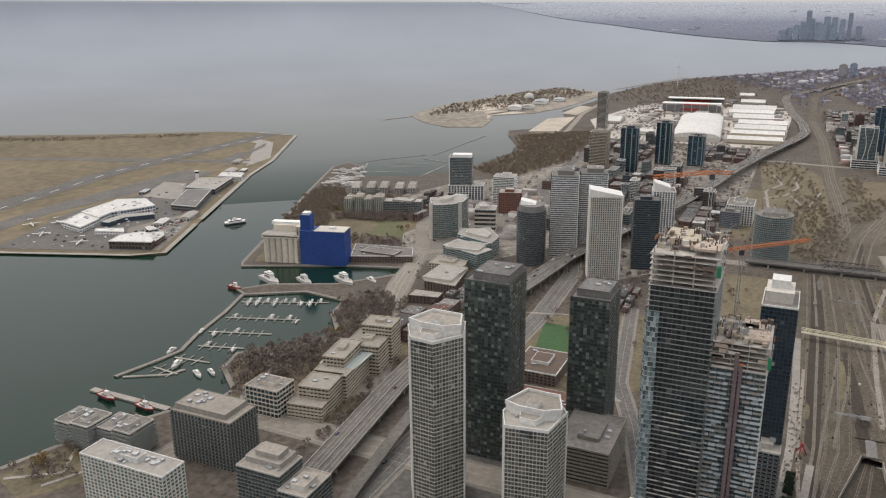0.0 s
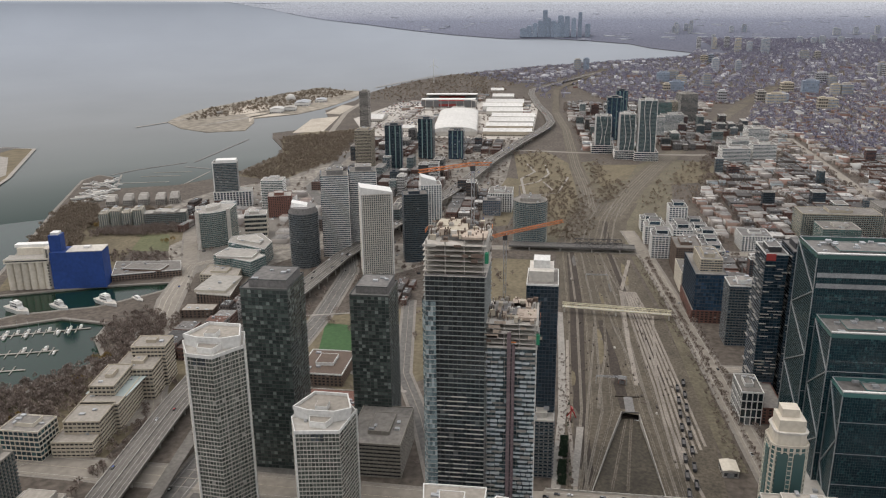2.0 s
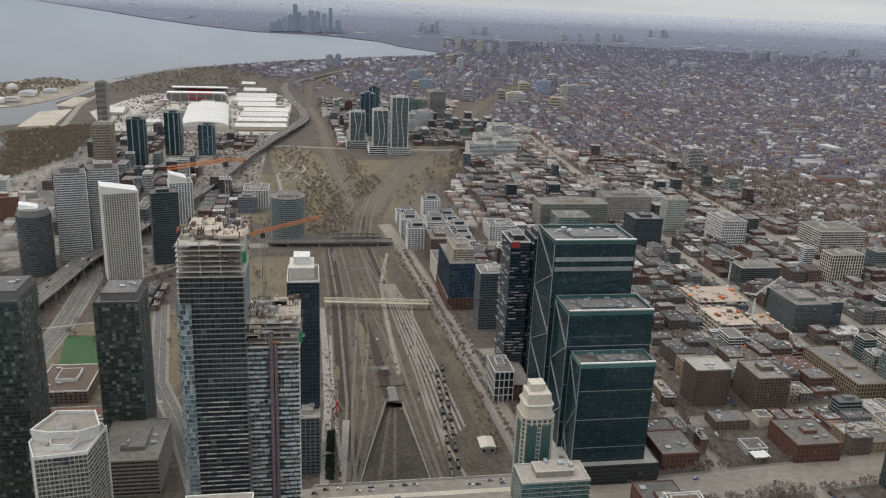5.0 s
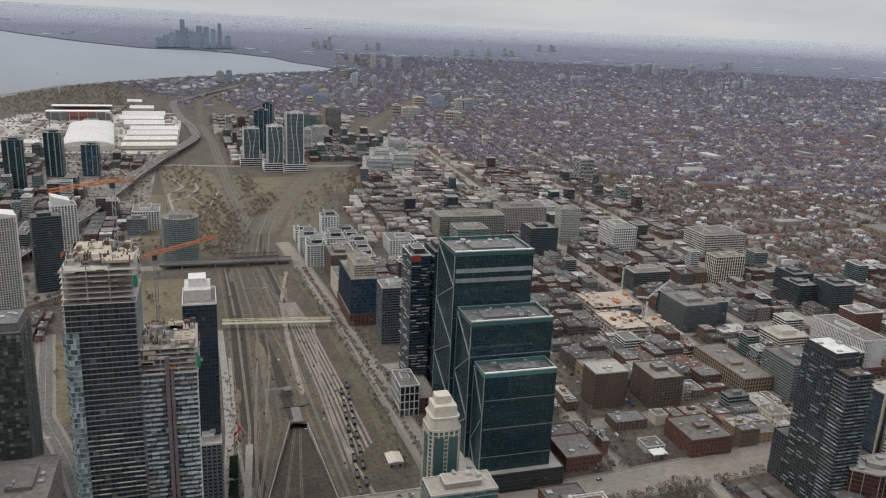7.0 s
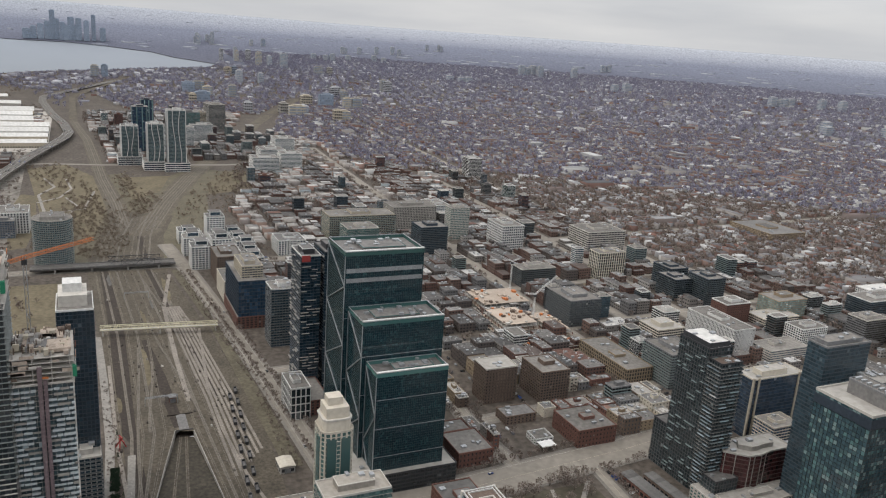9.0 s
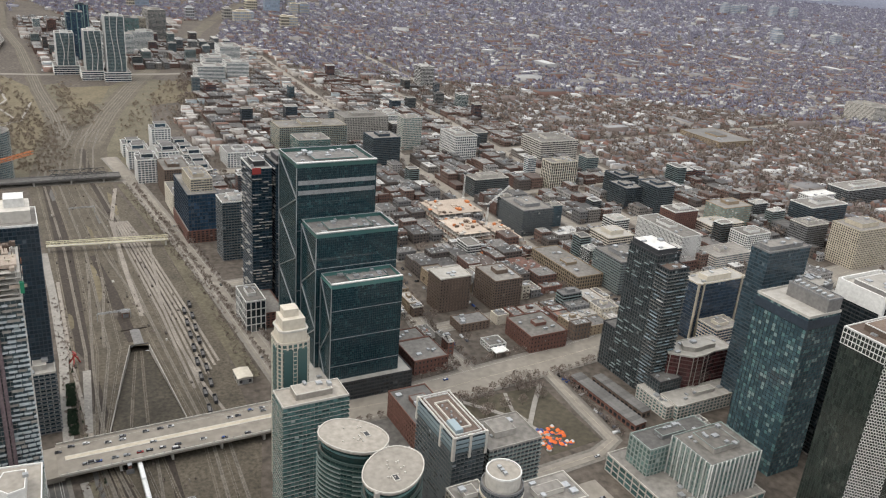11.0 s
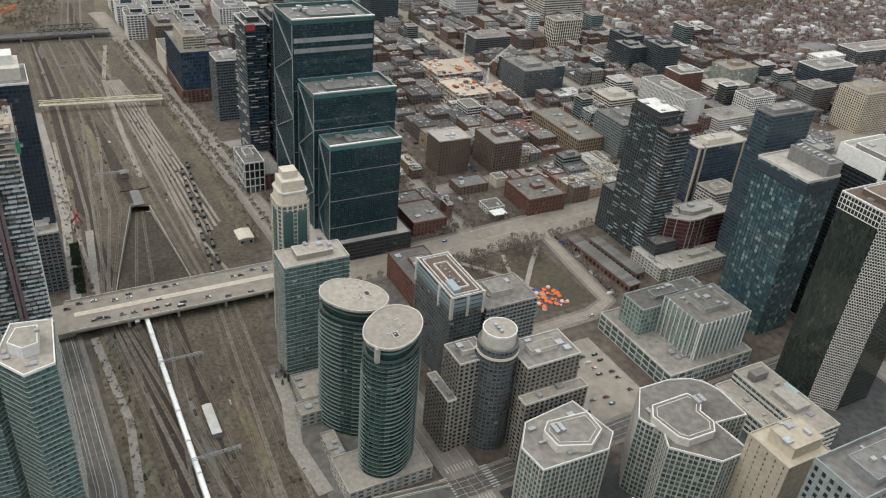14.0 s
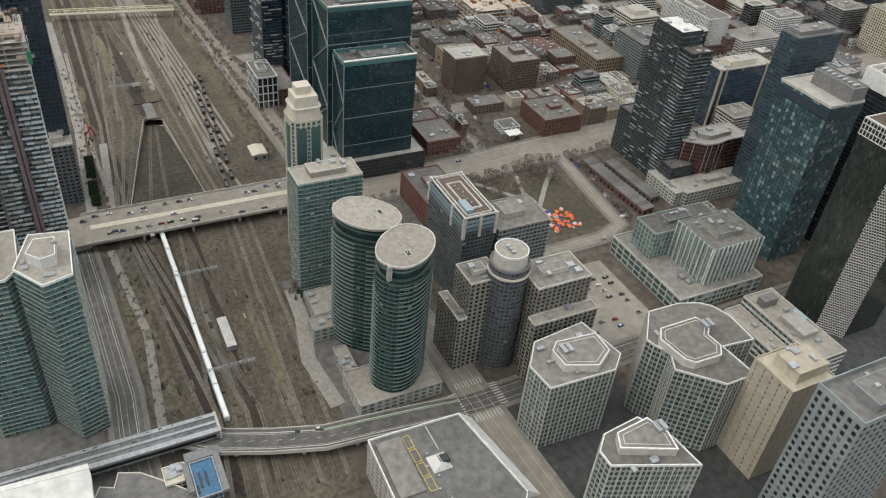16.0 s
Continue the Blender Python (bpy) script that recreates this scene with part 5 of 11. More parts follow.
e = tower("lattice_tower", "dark glass tower with a white lattice corner", -238.5, 448, 144, LP, glass=G_OLIVE, wall=flat("olive_mullion", (0.035, 0.04, 0.036), 0.3), bay=1.6, share=0.95, sill=0.1, head=0.06, house=(0.7, 0.6, 4), house_mat=BROWN_BRICK, edge=WHITE, roof=BROWN_BRICK, fh=3.9, depth=0.1, units=6)
lat = Shape()
CA, CB = Vector((7.5, -21)), Vector((21.5, -9))
cn = Vector((12, -14)).normalized() * 0.6
for k in range(74):
    lat.beam((*(CA + cn), k * 1.95 + 0.2), (*(CB + cn), k * 1.95 + 0.2), 0.28, 0.4)
    for i in range(13):
        p = CA.lerp(CB, (i + 0.5 * (k % 2)) / 12.5) + cn
        lat.beam((p.x, p.y, k * 1.95), (p.x, p.y, k * 1.95 + 1.95), 0.24)
part("lattice", lat, WHITE, e, "white lattice screen up the cut corner")
band_ = Shape()
for k in range(4):
    band_.beam((-21.7, -21.5, 134 + k * 3.6), (7.5, -21.5, 134 + k * 3.6), 0.45)
for k in range(13):
    band_.beam((-21.5 + k * 2.4, -21.5, 134), (-21.5 + k * 2.4, -21.5, 145), 0.35)
part("crown_band", band_, WHITE, e, "white grid band below the roof")
SG = dict(glass=panes("mint_office_glass", (0.11, 0.17, 0.155), (0.38, 0.42, 0.4)), wall=mat("sage_spandrel", (0.2, 0.235, 0.215), (0.29, 0.33, 0.305), 3.0, 0.6), bay=3.4, share=0.72, sill=0.35, head=0.3, fh=3.7, category="office")
e = block("finned_glass_office", "green glass office with white vertical fins", -320, -284, 369, 414, 42, roof=ROOF, house=(0.55, 0.5, 4), house_mat=CONCRETE, units=8, **SG)
fins = Shape()
for k in range(12):
    fins.box(18.1, 19.0, -22.2 + k * 4.0, -21.7 + k * 4.0, 13, 43.4)
for k in range(9):
    fins.box(-17.8 + k * 4.4, -17.3 + k * 4.4, -23.5, -22.6, 13, 43.4)
tagged(part("fin", fins, WHITE, e), kind="stuff")
block("finned_glass_office", "green glass office wing with a planted terrace", -342, -320.5, 352, 412, 34, roof=ROOF_DARK, house=(0.4, 0.35, 3), house_mat=GREY_CLAD, units=9, **SG)
e = block("stone_terrace_office", "low grey-green stone office with roof terraces", -258, -194, 380, 405, 20, glass=G_STEEL, wall=PALE_CONC, bay=4.0, share=0.9, sill=1.3, head=0.5, fh=4.0, piers=False, roof=ROOF_BEIGE, house=None, units=9, category="office")
part("roof_box", Shape().box(-6, 14, -7, 6, 20.2, 24), CONCRETE, e)
part("roof_box", Shape().box(-24, -18, -9, 3, 20.2, 26), DARK_CONC, e)
part("green_screen", Shape().box(-8, 2, 6.5, 10, 20.2, 23), G_MINT, e)
e = block("stone_terrace_office", "low stone office wing with stepped floors", -258, -200, 366, 379.5, 13, glass=G_STEEL, wall=PALE_CONC, bay=4.0, share=0.9, sill=1.4, head=0.5, fh=4.3, piers=False, roof=ROOF_BEIGE, house=None, units=3, category="office")
block("office_podium", "low stepped stone podium with a roof garden", -352, -276, 344, 418, 13, glass=G_TEAL, wall=PALE_CONC, bay=7, share=0.88, sill=0.6, fh=4.3, house=None, units=10, category="office", note=False)
BT = dict(glass=panes("slate_balcony_glass", (0.035, 0.046, 0.05), (0.22, 0.25, 0.25)), wall=mat("charcoal_precast", (0.05, 0.053, 0.055), (0.085, 0.09, 0.092), 3.0, 0.6), bay=2.9, share=0.82, sill=0.35, head=0.15, fh=3.0)
e = block("balcony_tower", "slender dark apartment tower with ragged balconies", -465, -431, 438, 462, 121, house=(0.9, 0.85, 4), house_mat=BLACK_CLAD, roof=ROOF_WHITE, edge=BLACK_CLAD, units=3, **BT)
dashes(e, 34, 24, 119, 3.0, RAILING, 0.4, 8, 6, "balcony_front", 0.5)
e = block("balcony_tower", "narrow apartment tower wing with stacked pale balconies", -430.8, -417, 439, 460, 114, house=None, roof=BROWN_BRICK, edge=BLACK_CLAD, units=3, slab=0.9, slab_mat=CONCRETE, rail=RAILING_DK, **BT)
dashes(e, 13.8, 21, 112, 3.0, G_PALE, 0.5, 9, 6, "balcony_front", 0.8)
block("balcony_tower", "dark lower wing of a balcony tower", -481, -465.2, 438, 462, 40, house=None, roof=ROOF_DARK, edge=BLACK_CLAD, units=3, **BT)
block("balcony_podium", "black framed podium of an apartment tower", -416.8, -402, 437, 460, 22, house=None, roof=ROOF_DARK, edge=BLACK_CLAD, units=2, **BT)
OP = [(-15, -22), (-1, -32), (12, -17), (13, -6), (10.5, 8), (11, 30), (-14, 30)]
e = tower("brown_office", "dark red glass office with a curved prow", -413, 484, 40, OP, glass=panes("bronze_glass", (0.06, 0.022, 0.022), (0.13, 0.07, 0.065)), wall=mat("oxblood_frame", (0.07, 0.035, 0.032), (0.11, 0.058, 0.052), 3.0, 0.5), bay=2.6, share=0.95, sill=0.5, piers=False, roof=ROOF_PALE, edge=PALE_CONC, house=(0.5, 0.5, 4), house_mat=CONCRETE, fh=3.8, category="office", units=6)
for a, b in zip(OP[:4], OP[1:5]):
    for f in (0.1, 0.5):
        px, py = a[0] + (b[0] - a[0]) * f, a[1] + (b[1] - a[1]) * f
        part("mullion", Shape().box(px - 0.25, px + 0.25, py - 0.25, py + 0.25, 0, 41), CONCRETE, e)
block("office_terrace", "pale stepped terrace block below a red office", -420, -384, 430, 437.5, 11, glass=G_TEAL, wall=PALE_CONC, bay=4, share=0.7, house=None, units=3, roof=ROOF_PALE, category="building")
block("office_terrace", "long pale terrace building with a flat roof", -401, -380, 438, 505, 12, glass=G_TEAL, wall=PALE_CONC, bay=4, share=0.7, house=(0.3, 0.3, 3), units=4, roof=ROOF_PALE, category="building")
e = block("patterned_tower", "dark teal glass tower with a white roof terrace", -343, -299, 450, 482, 127, glass=islands("teal_patchwork_glass", [(0.0, (0.042, 0.075, 0.088)), (0.3, (0.066, 0.115, 0.13)), (0.5, (0.048, 0.086, 0.102)), (0.66, (0.11, 0.2, 0.2)), (0.76, (0.075, 0.125, 0.13)), (0.9, (0.2, 0.28, 0.275))], 0.08, 0.6), wall=flat("dark_teal_frame", (0.03, 0.045, 0.05), 0.4), bay=2.9, share=0.95, sill=0.1, head=0.08, fh=3.0, piers=True, house=None, edge=PALE_CONC, roof=ROOF_PALE, units=0, para=1.6)
part("penthouse", Shape().box(-12, 21, 1.5, 15.5, 127.3, 137), DARK_CONC, e, "dark grey plant storey")
part("penthouse_roof", Shape().box(-11.6, 20.6, 1.9, 15.1, 137, 137.3), ROOF, e)
part("penthouse_rim", Shape().ring([(-12.2, 1.3), (21.2, 1.3), (21.2, 15.7), (-12.2, 15.7)], [(-11.6, 1.9), (20.6, 1.9), (20.6, 15.1), (-11.6, 15.1)], 136.4, 137.9), GREY_CLAD, e)
part("dark_collar", Shape().ring(grow(rect(44, 32), 0.25), grow(rect(44, 32), -0.3), 118.5, 125), BLUE_CLAD, e, "dark collar below the terrace")
for k in range(7):
    part("roof_unit", Shape().box(-10 + 4.4 * k, -8.4 + 4.4 * k, 4, 10 - (k % 3), 137.3, 138.8), METAL, e)
block("slate_tower", "slim slate-blue glass tower slab", -394, -376, 497, 544, 138, glass=panes("slate_blue_glass", (0.045, 0.07, 0.085), (0.16, 0.2, 0.22)), wall=flat("slate_frame", (0.06, 0.08, 0.095), 0.4), bay=2.4, share=0.9, sill=0.5, piers=False, house=(0.7, 0.8, 3), house_mat=GREY_CLAD, edge=GREY_CLAD, roof=ROOF)
e = block("silver_tower", "black glass tower inside a white concrete frame", -320, -284, 503, 548, 138, glass=G_DARK, wall=BLACK_CLAD, bay=3.0, share=0.9, sill=0.6, piers=False, house=(0.7, 0.7, 4), house_mat=DARK_CONC, edge=WHITE, roof=ROOF_PALE, units=7)
for a, b, c, d_ in ((-18.4, -16.6, -23, -20.5), (-18.4, -16.6, 20, 22.9), (16.4, 18.4, -23, -20.5)):
    part("white_frame", Shape().box(a, b, c, d_, 0, 141), WHITE, e)
part("white_frame", Shape().box(-18.5, 18.5, -23.3, -22.4, 128, 141).box(-18.6, -17.7, -22.4, 23, 128, 141), WHITE, e, "white parapet band")
block("bow_block", "dark curved-balcony apartment block", -352, -344, 470, 496, 44, glass=G_DARK, wall=BLACK_CLAD, slab=1.2, slab_mat=DARK_CONC, rail=RAILING_DK, piers=False, house=None, units=1)
e = block("blue_office", "blue glass hotel with tan corner frames", -505, -482, 549, 612, 58, glass=panes("dusky_blue_glass", (0.035, 0.055, 0.082), (0.2, 0.22, 0.25)), wall=BLUE_CLAD, bay=3.2, share=0.95, sill=0.4, fh=3.5, house=(0.5, 0.5, 5), category="office", roof=ROOF_PALE, edge=CREAM, piers=False)
for px, py in ((11.5, -31.5), (11.5, 31.5), (-11.5, -31.5), (11.5, -25), (11.5, 25), (-5, -31.5)):
    part("corner_frame", Shape().box(px - 0.9, px + 0.9, py - 0.9, py + 0.9, 0, 60), TAN, e)
NE = dict(bay=3.4, piers=False, units=2)
block("navy_block", "navy glass apartment block with pale roof edges", -718, -680, 965, 1040, 30, glass=G_NAVY, wall=BLUE_CLAD, share=0.93, sill=0.5, slab=0.5, rail=RAILING_DK, edge=WHITE, house=(0.4, 0.5, 4), **NE)
block("navy_block", "dark glass block with a chequered frame", -778, -740, 1125, 1235, 24, glass=G_DARK, wall=GREY_CLAD, share=0.85, sill=0.6, edge=WHITE, house=(0.3, 0.5, 3), **NE)
block("white_hall", "low hall with a bright white sheet roof", -770, -748, 1050, 1108, 18, glass=G_DIM, wall=WHITE, share=0.5, roof=ROOF_WHITE, edge=WHITE, house=None, **NE)
block("purple_brick_block", "purple-brown apartment block with pale bands", -642, -614, 872, 912, 36, glass=G_DIM, wall=GREY_CLAD, share=0.92, sill=1.2, edge=PALE_CONC, house=(0.4, 0.5, 3), **NE)
block("tan_apartment_tower", "tan stone apartment tower with bay windows", -592, -552, 885, 950, 50, glass=G_DIM, wall=TAN, bay=3.0, share=0.6, sill=0.8, roof=ROOF, house=(0.6, 0.5, 5), units=4)
block("blue_cube_block", "pale blue glass office cube", -750, -714, 832, 884, 30, glass=G_MINT, wall=BUFF_BRICK, share=0.85, sill=0.6, house=(0.4, 0.4, 4), **NE)
block("brick_tower_block", "red brick block with a white roof frame", -740, -712, 740, 780, 34, glass=G_DIM, wall=BRICK, bay=3.6, share=0.4, sill=1.0, edge=WHITE, house=(0.5, 0.4, 4), units=2)
block("white_grid_block", "white grid apartment block with balconies", -660, -632, 786, 828, 26, glass=G_DARK, wall=WHITE, bay=3.6, share=0.75, sill=0.7, edge=WHITE, house=(0.4, 0.4, 3), units=2)
block("white_office_block", "low cream office with ribbon windows", -726, -694, 790, 850, 16, glass=G_DIM, wall=CREAM, share=0.9, sill=1.2, house=(0.3, 0.3, 3), roof=ROOF_PALE, **NE)
block("ribbon_block", "low office with blue ribbon windows", -645, -612, 716, 776, 14, glass=G_BLUE, wall=PALE_CONC, share=0.95, sill=1.4, house=(0.3, 0.3, 3), roof=ROOF, **NE)
block("plant_tower", "dark tower with crowded rooftop plant", -380, -350, 530, 556, 108, glass=G_NAVY, wall=DARK_CONC, share=0.9, sill=0.5, house=(0.7, 0.7, 6), house_mat=GREY_CLAD, roof=ROOF_PALE, bay=3, piers=False, units=12)
block("small_glass_office", "small glass office with a cream roof edge", -474, -450, 548, 580, 26, glass=G_BLUE, wall=CREAM, share=0.85, sill=0.6, house=(0.4, 0.4, 3), **NE)
block("terraced_white_office", "cream terraced office with a stepped roof", -722, -686, 612, 652, 22, glass=G_DIM, wall=CREAM, share=0.85, sill=0.9, house=(0.5, 0.5, 5), roof=ROOF_PALE, **NE)
block("dark_terrace_block", "dark stepped apartment block with pale terraces", -956, -928, 566, 622, 26, glass=G_DARK, wall=DARK_CONC, share=0.9, sill=0.5, slab=1.0, rail=RAILING_DK, edge=PALE_CONC, house=(0.5, 0.5, 4), **NE)
block("yellow_school", "long yellow stone school with wings", -1185, -1075, 1200, 1290, 11, glass=G_DIM, wall=BUFF_BRICK, share=0.5, sill=1.2, house=(0.3, 0.3, 3), roof=ROOF_DARK, **NE)
block("hospital_block", "white banded hospital block among houses", -1260, -1180, 1810, 1880, 38, glass=G_DIM, wall=PALE_CONC, share=0.95, sill=1.6, house=(0.3, 0.4, 5), **NE)

# glass office complex in three steps
GREEN_FRAME = flat("green_mullion", (0.02, 0.045, 0.05), 0.3, 0.0, 0.5)
for x0, x1, y0, y1, h in ((-612, -566, 186, 252, 172), (-566, -531, 190, 257, 127), (-531, -507, 194, 252, 95)):
    e = block("glass_office_tower", "dark green glass office tower with diagonal steel braces", x0, x1, y0, y1, h, glass=G_GREEN, wall=GREEN_FRAME, bay=1.6, share=0.93, sill=0.12, head=0.1, depth=0.12, fh=2.05, house=(0.5, 0.55, 2.4), house_mat=DARK_CONC, edge=panes("rim_green_glass", (0.06, 0.14, 0.13), (0.2, 0.3, 0.28)), roof=ROOF_DARK, units=14, join_units=True, category="office", para=3.0)
    part("rim", Shape().ring(grow(rect(x1 - x0, y1 - y0), 0.15), grow(rect(x1 - x0, y1 - y0), -0.45), h + 2.9, h + 3.4), METAL, e)
    part("front_rim", Shape().box((x1 - x0) / 2 - 1.6, (x1 - x0) / 2 + 0.3, (y0 - y1) / 2, (y1 - y0) / 2, h + 3.4, h + 4.0), WHITE, e, "bright white roof edge")
    w, dd = (x1 - x0) / 2, (y1 - y0) / 2
    br_ = Shape()
    n = int(h // 24)
    for k in range(n):
        za, zb = k * h / n, (k + 1) * h / n
        br_.beam((-w, -dd - 0.3, za) if k % 2 else (w, -dd - 0.3, za), (w, -dd - 0.3, zb) if k % 2 else (-w, -dd - 0.3, zb), 0.7)
    for x in (-w, w):
        br_.beam((x, -dd - 0.3, 0), (x, -dd - 0.3, h), 0.6)
    part("brace", br_, METAL, e, "grey diagonal steel braces")
    part("crown_light", Shape().box(w - 2.5, w - 0.8, -dd + 3, dd - 8, h + 2.3, h + 3.0), WHITE, e, "white roof rim")
    for k in ((0.3, 0.55, 0.8) if h < 150 else (0.4, 0.7)):
        part("belt", Shape().box(w - 0.1, w + 0.22, -dd, dd, h * k, h * k + 0.45), METAL, e)
    if h > 150:
        for za in (h - 14, h - 22):
            part("grey_band", Shape().box(w - 0.1, w + 0.3, -dd + 1, dd - 1, za, za + 3.4), METAL, e, "pale grey plant louvre band")
block("low_office", "dark glass low office with a planted roof", -600, -500, 176, 262, 16, glass=G_DARK, wall=BLACK_CLAD, bay=4, share=0.9, house=None, units=3, roof=ROOF_PALE, category="office", note=False)
for x0, x1, y0, y1, h, m in ((-727, -690, 184, 203, 136, RED), (-727, -688, 206, 227, 139, WHITE)):
    e = block("striped_tower", "dark navy apartment tower with staggered white balconies", x0, x1, y0, y1, h, glass=G_NAVY, wall=BLUE_CLAD, slab=0.2, bay=3.0, share=0.92, sill=0.3, head=0.2, piers=False, house=(0.5, 0.6, 5), house_mat=BLACK_CLAD, edge=BLACK_CLAD if m is WHITE else WHITE, roof=ROOF_DARK)
    dashes(e, x1 - x0, y1 - y0, h, 3.0, CONCRETE, 0.32, int(h))
    if m is RED:
        part("red_sign", Shape().box(19.0, 19.5, -9, -1, h - 5, h + 1), RED, e, "red sign panel near the roof")
e = block("arched_office", "low office with a white rounded frame grid", -672, -636, 163, 181, 30, glass=G_DARK, wall=WHITE, bay=4.5, share=0.8, sill=0.4, head=0.5, fh=7.0, house=(0.4, 0.4, 3), category="office")
block("red_brick_base", "dark red brick building beside the office", -690, -640, 182, 200, 14, glass=G_DIM, wall=BRICK, bay=5, share=0.5, house=None, units=2, category="building")
block("striped_tower", "dark apartment slab with pale bands", -834, -805, 183, 214, 66, glass=G_NAVY, wall=GREY_CLAD, slab=0.5, rail=RAILING_DK, bay=3, share=0.92, sill=0.7, piers=False, edge=WHITE)
block("blue_glass_office", "blue glass office with stepped terraces over brick", -952, -866, 158, 196, 14, glass=G_DIM, wall=BRICK, bay=5, share=0.6, house=None, units=0, category="office", note=False)
block("blue_glass_office", "blue glass office with stepped terraces", -952, -868, 160, 194, 42, glass=G_BLUE, wall=BLUE_CLAD, bay=3, share=0.94, sill=0.5, fh=4, house=None, units=0, category="office", z0=14)
block("blue_glass_office", "blue glass office roof storey with plant", -930, -880, 166, 190, 14, glass=G_GREY, wall=TAN, bay=3, share=0.9, house=(0.6, 0.5, 4), category="office", z0=56, note=False)
block("cream_block", "cream grid apartment block", -1020, -962, 160, 190, 26, glass=G_DIM, wall=CREAM, bay=3.6, share=0.6, category="building")
block("brown_block", "brown brick apartment block", -1085, -1030, 162, 195, 38, glass=G_DIM, wall=BROWN_BRICK, bay=3, share=0.6, category="building")
for k in range(15):
    x, y = -1112 - (k % 5) * 36 - rng.uniform(0, 8), 140 + (k // 5) * 36 + rng.uniform(-4, 6)
    h = rng.choice((13, 19, 26, 32, 39))
    e = block("white_cube_block", "white framed cube apartments stacked unevenly", x - 15, x + 15, y, y + 28, h, glass=G_NAVY, wall=WHITE, bay=4.6, share=0.76, sill=0.7, head=0.5, fh=3.25, depth=0.4, house=None, units=2, category="apartment block", group="white cube apartments", roof=rng.choice((ROOF, ROOF_DARK)))
    q = rng.choice((-5, 4))
    part("upper_cube", Shape().box(-9 + q, 9 + q, -8, 10, h + 0.3, h + 6.5), WHITE, e)
    part("cube_window", Shape().box(-7.5 + q, 7.5 + q, -8.1, 10.1, h + 1.2, h + 5.7).box(-9.1 + q, 9.1 + q, -6.5, 8.5, h + 1.2, h + 5.7), G_NAVY, e)
    part("cube_roof", Shape().box(-8.5 + q, 8.5 + q, -7.5, 9.5, h + 6.5, h + 6.7), ROOF_DARK, e)
block("red_office", "grey office with brick base", -640, -600, 400, 432, 32, glass=G_DIM, wall=BROWN_BRICK, bay=3.2, share=0.6, house=(0.3, 0.4, 4), category="office")
block("corner_brick_building", "red brick warehouse on a street corner", -556, -514, 387, 427, 16, glass=G_DIM, wall=BRICK, bay=3.6, share=0.36, sill=1.2, head=1.0, fh=4, house=(0.2, 0.3, 3), category="warehouse")
block("brick_hall", "red brick building with a flat roof", -552, -516, 272, 304, 13, glass=G_DIM, wall=BRICK, bay=3.6, share=0.36, sill=1.2, head=1.0, fh=4, house=None, category="building")
block("brick_hall", "red brick corner building with pale stone trim", -575, -556, 268, 302, 11, glass=G_DIM, wall=BRICK, bay=3.6, share=0.36, sill=1.2, head=1.0, fh=4, house=None, category="building")
block("brick_loft", "long red brick loft building facing the bridge", -470, -420, 227, 258, 21, glass=G_DIM, wall=BRICK, bay=3.0, share=0.5, sill=1.0, head=0.7, fh=3.7, house=(0.3, 0.4, 3), edge=BRICK, roof=ROOF_DARK, category="building", units=3)
block("white_kiosk", "small white flat-roofed filling station kiosk", -546, -530, 354, 372, 5, glass=G_DARK, wall=WHITE, bay=4, share=0.7, house=None, units=2, category="kiosk")
e = thing("station_canopy", -522, 360, 0.3, 0, "flat white canopy on posts beside a kiosk", "canopy")
part("canopy", Shape().box(-5, 5, -7, 7, 4.6, 5.3), WHITE, e)
for px, py in ((-3.5, -5), (3.5, -5), (-3.5, 5), (3.5, 5)):
    part("post", Shape().box(px - 0.25, px + 0.25, py - 0.25, py + 0.25, 0, 4.6), PALE_CONC, e)
block("brick_loft", "brown brick apartment loft with a pale flat roof", -640, -614, 346, 380, 36, glass=G_DIM, wall=BROWN_BRICK, bay=3.2, share=0.5, sill=1.0, head=0.6, fh=3.3, house=None, edge=PALE_CONC, roof=ROOF_PALE, category="building", units=3)
block("brick_shop", "low brown brick shop with a dark roof", -590, -570, 346, 378, 8, glass=G_DIM, wall=BROWN_BRICK, bay=4, share=0.4, house=None, roof=ROOF_DARK, category="shop", units=3)
block("buff_warehouse", "long buff brick warehouse", -700, -612, 512, 546, 16, glass=G_DIM, wall=BUFF_BRICK, bay=3.4, share=0.6, fh=4, house=(0.15, 0.4, 3), category="warehouse", units=9)
block("glass_block", "dark glass apartment block with balconies", -634, -588, 548, 590, 38, glass=G_GREY, wall=GREY_CLAD, slab=1.0, rail=RAILING, piers=False, category="building")
block("white_slab", "white concrete slab building with vertical ribs", -716, -636, 680, 712, 34, glass=G_DIM, wall=WHITE, bay=2.2, share=0.5, sill=0.3, fh=4, edge=WHITE, house=(0.3, 0.4, 3), category="building")
for k, (x, y, h) in enumerate(((-880, 790, 34), (-845, 770, 30), (-815, 800, 38), (-850, 825, 26))):
    block("dark_cube_block", "dark blue-black apartment block of stacked boxes", x - 20, x + 20, y - 16, y + 16, h, glass=G_DARK, wall=BLUE_CLAD, slab=0.5, rail=RAILING_DK, bay=3, share=0.75, piers=False, house=(0.4, 0.5, 3), category="apartment block", group="dark stacked apartments")
block("pink_grid_block", "pale grid tower with black panels", -962, -936, 702, 750, 40, glass=G_DARK, wall=CREAM, bay=4.0, share=0.7, sill=0.4, fh=4.5, house=(0.5, 0.4, 3), category="building")
block("striped_block", "white striped horizontal office block", -1131, -1071, 776, 852, 34, glass=G_DIM, wall=PALE_CONC, bay=6, share=0.95, sill=1.5, fh=3.8, house=(0.4, 0.4, 4), category="office")
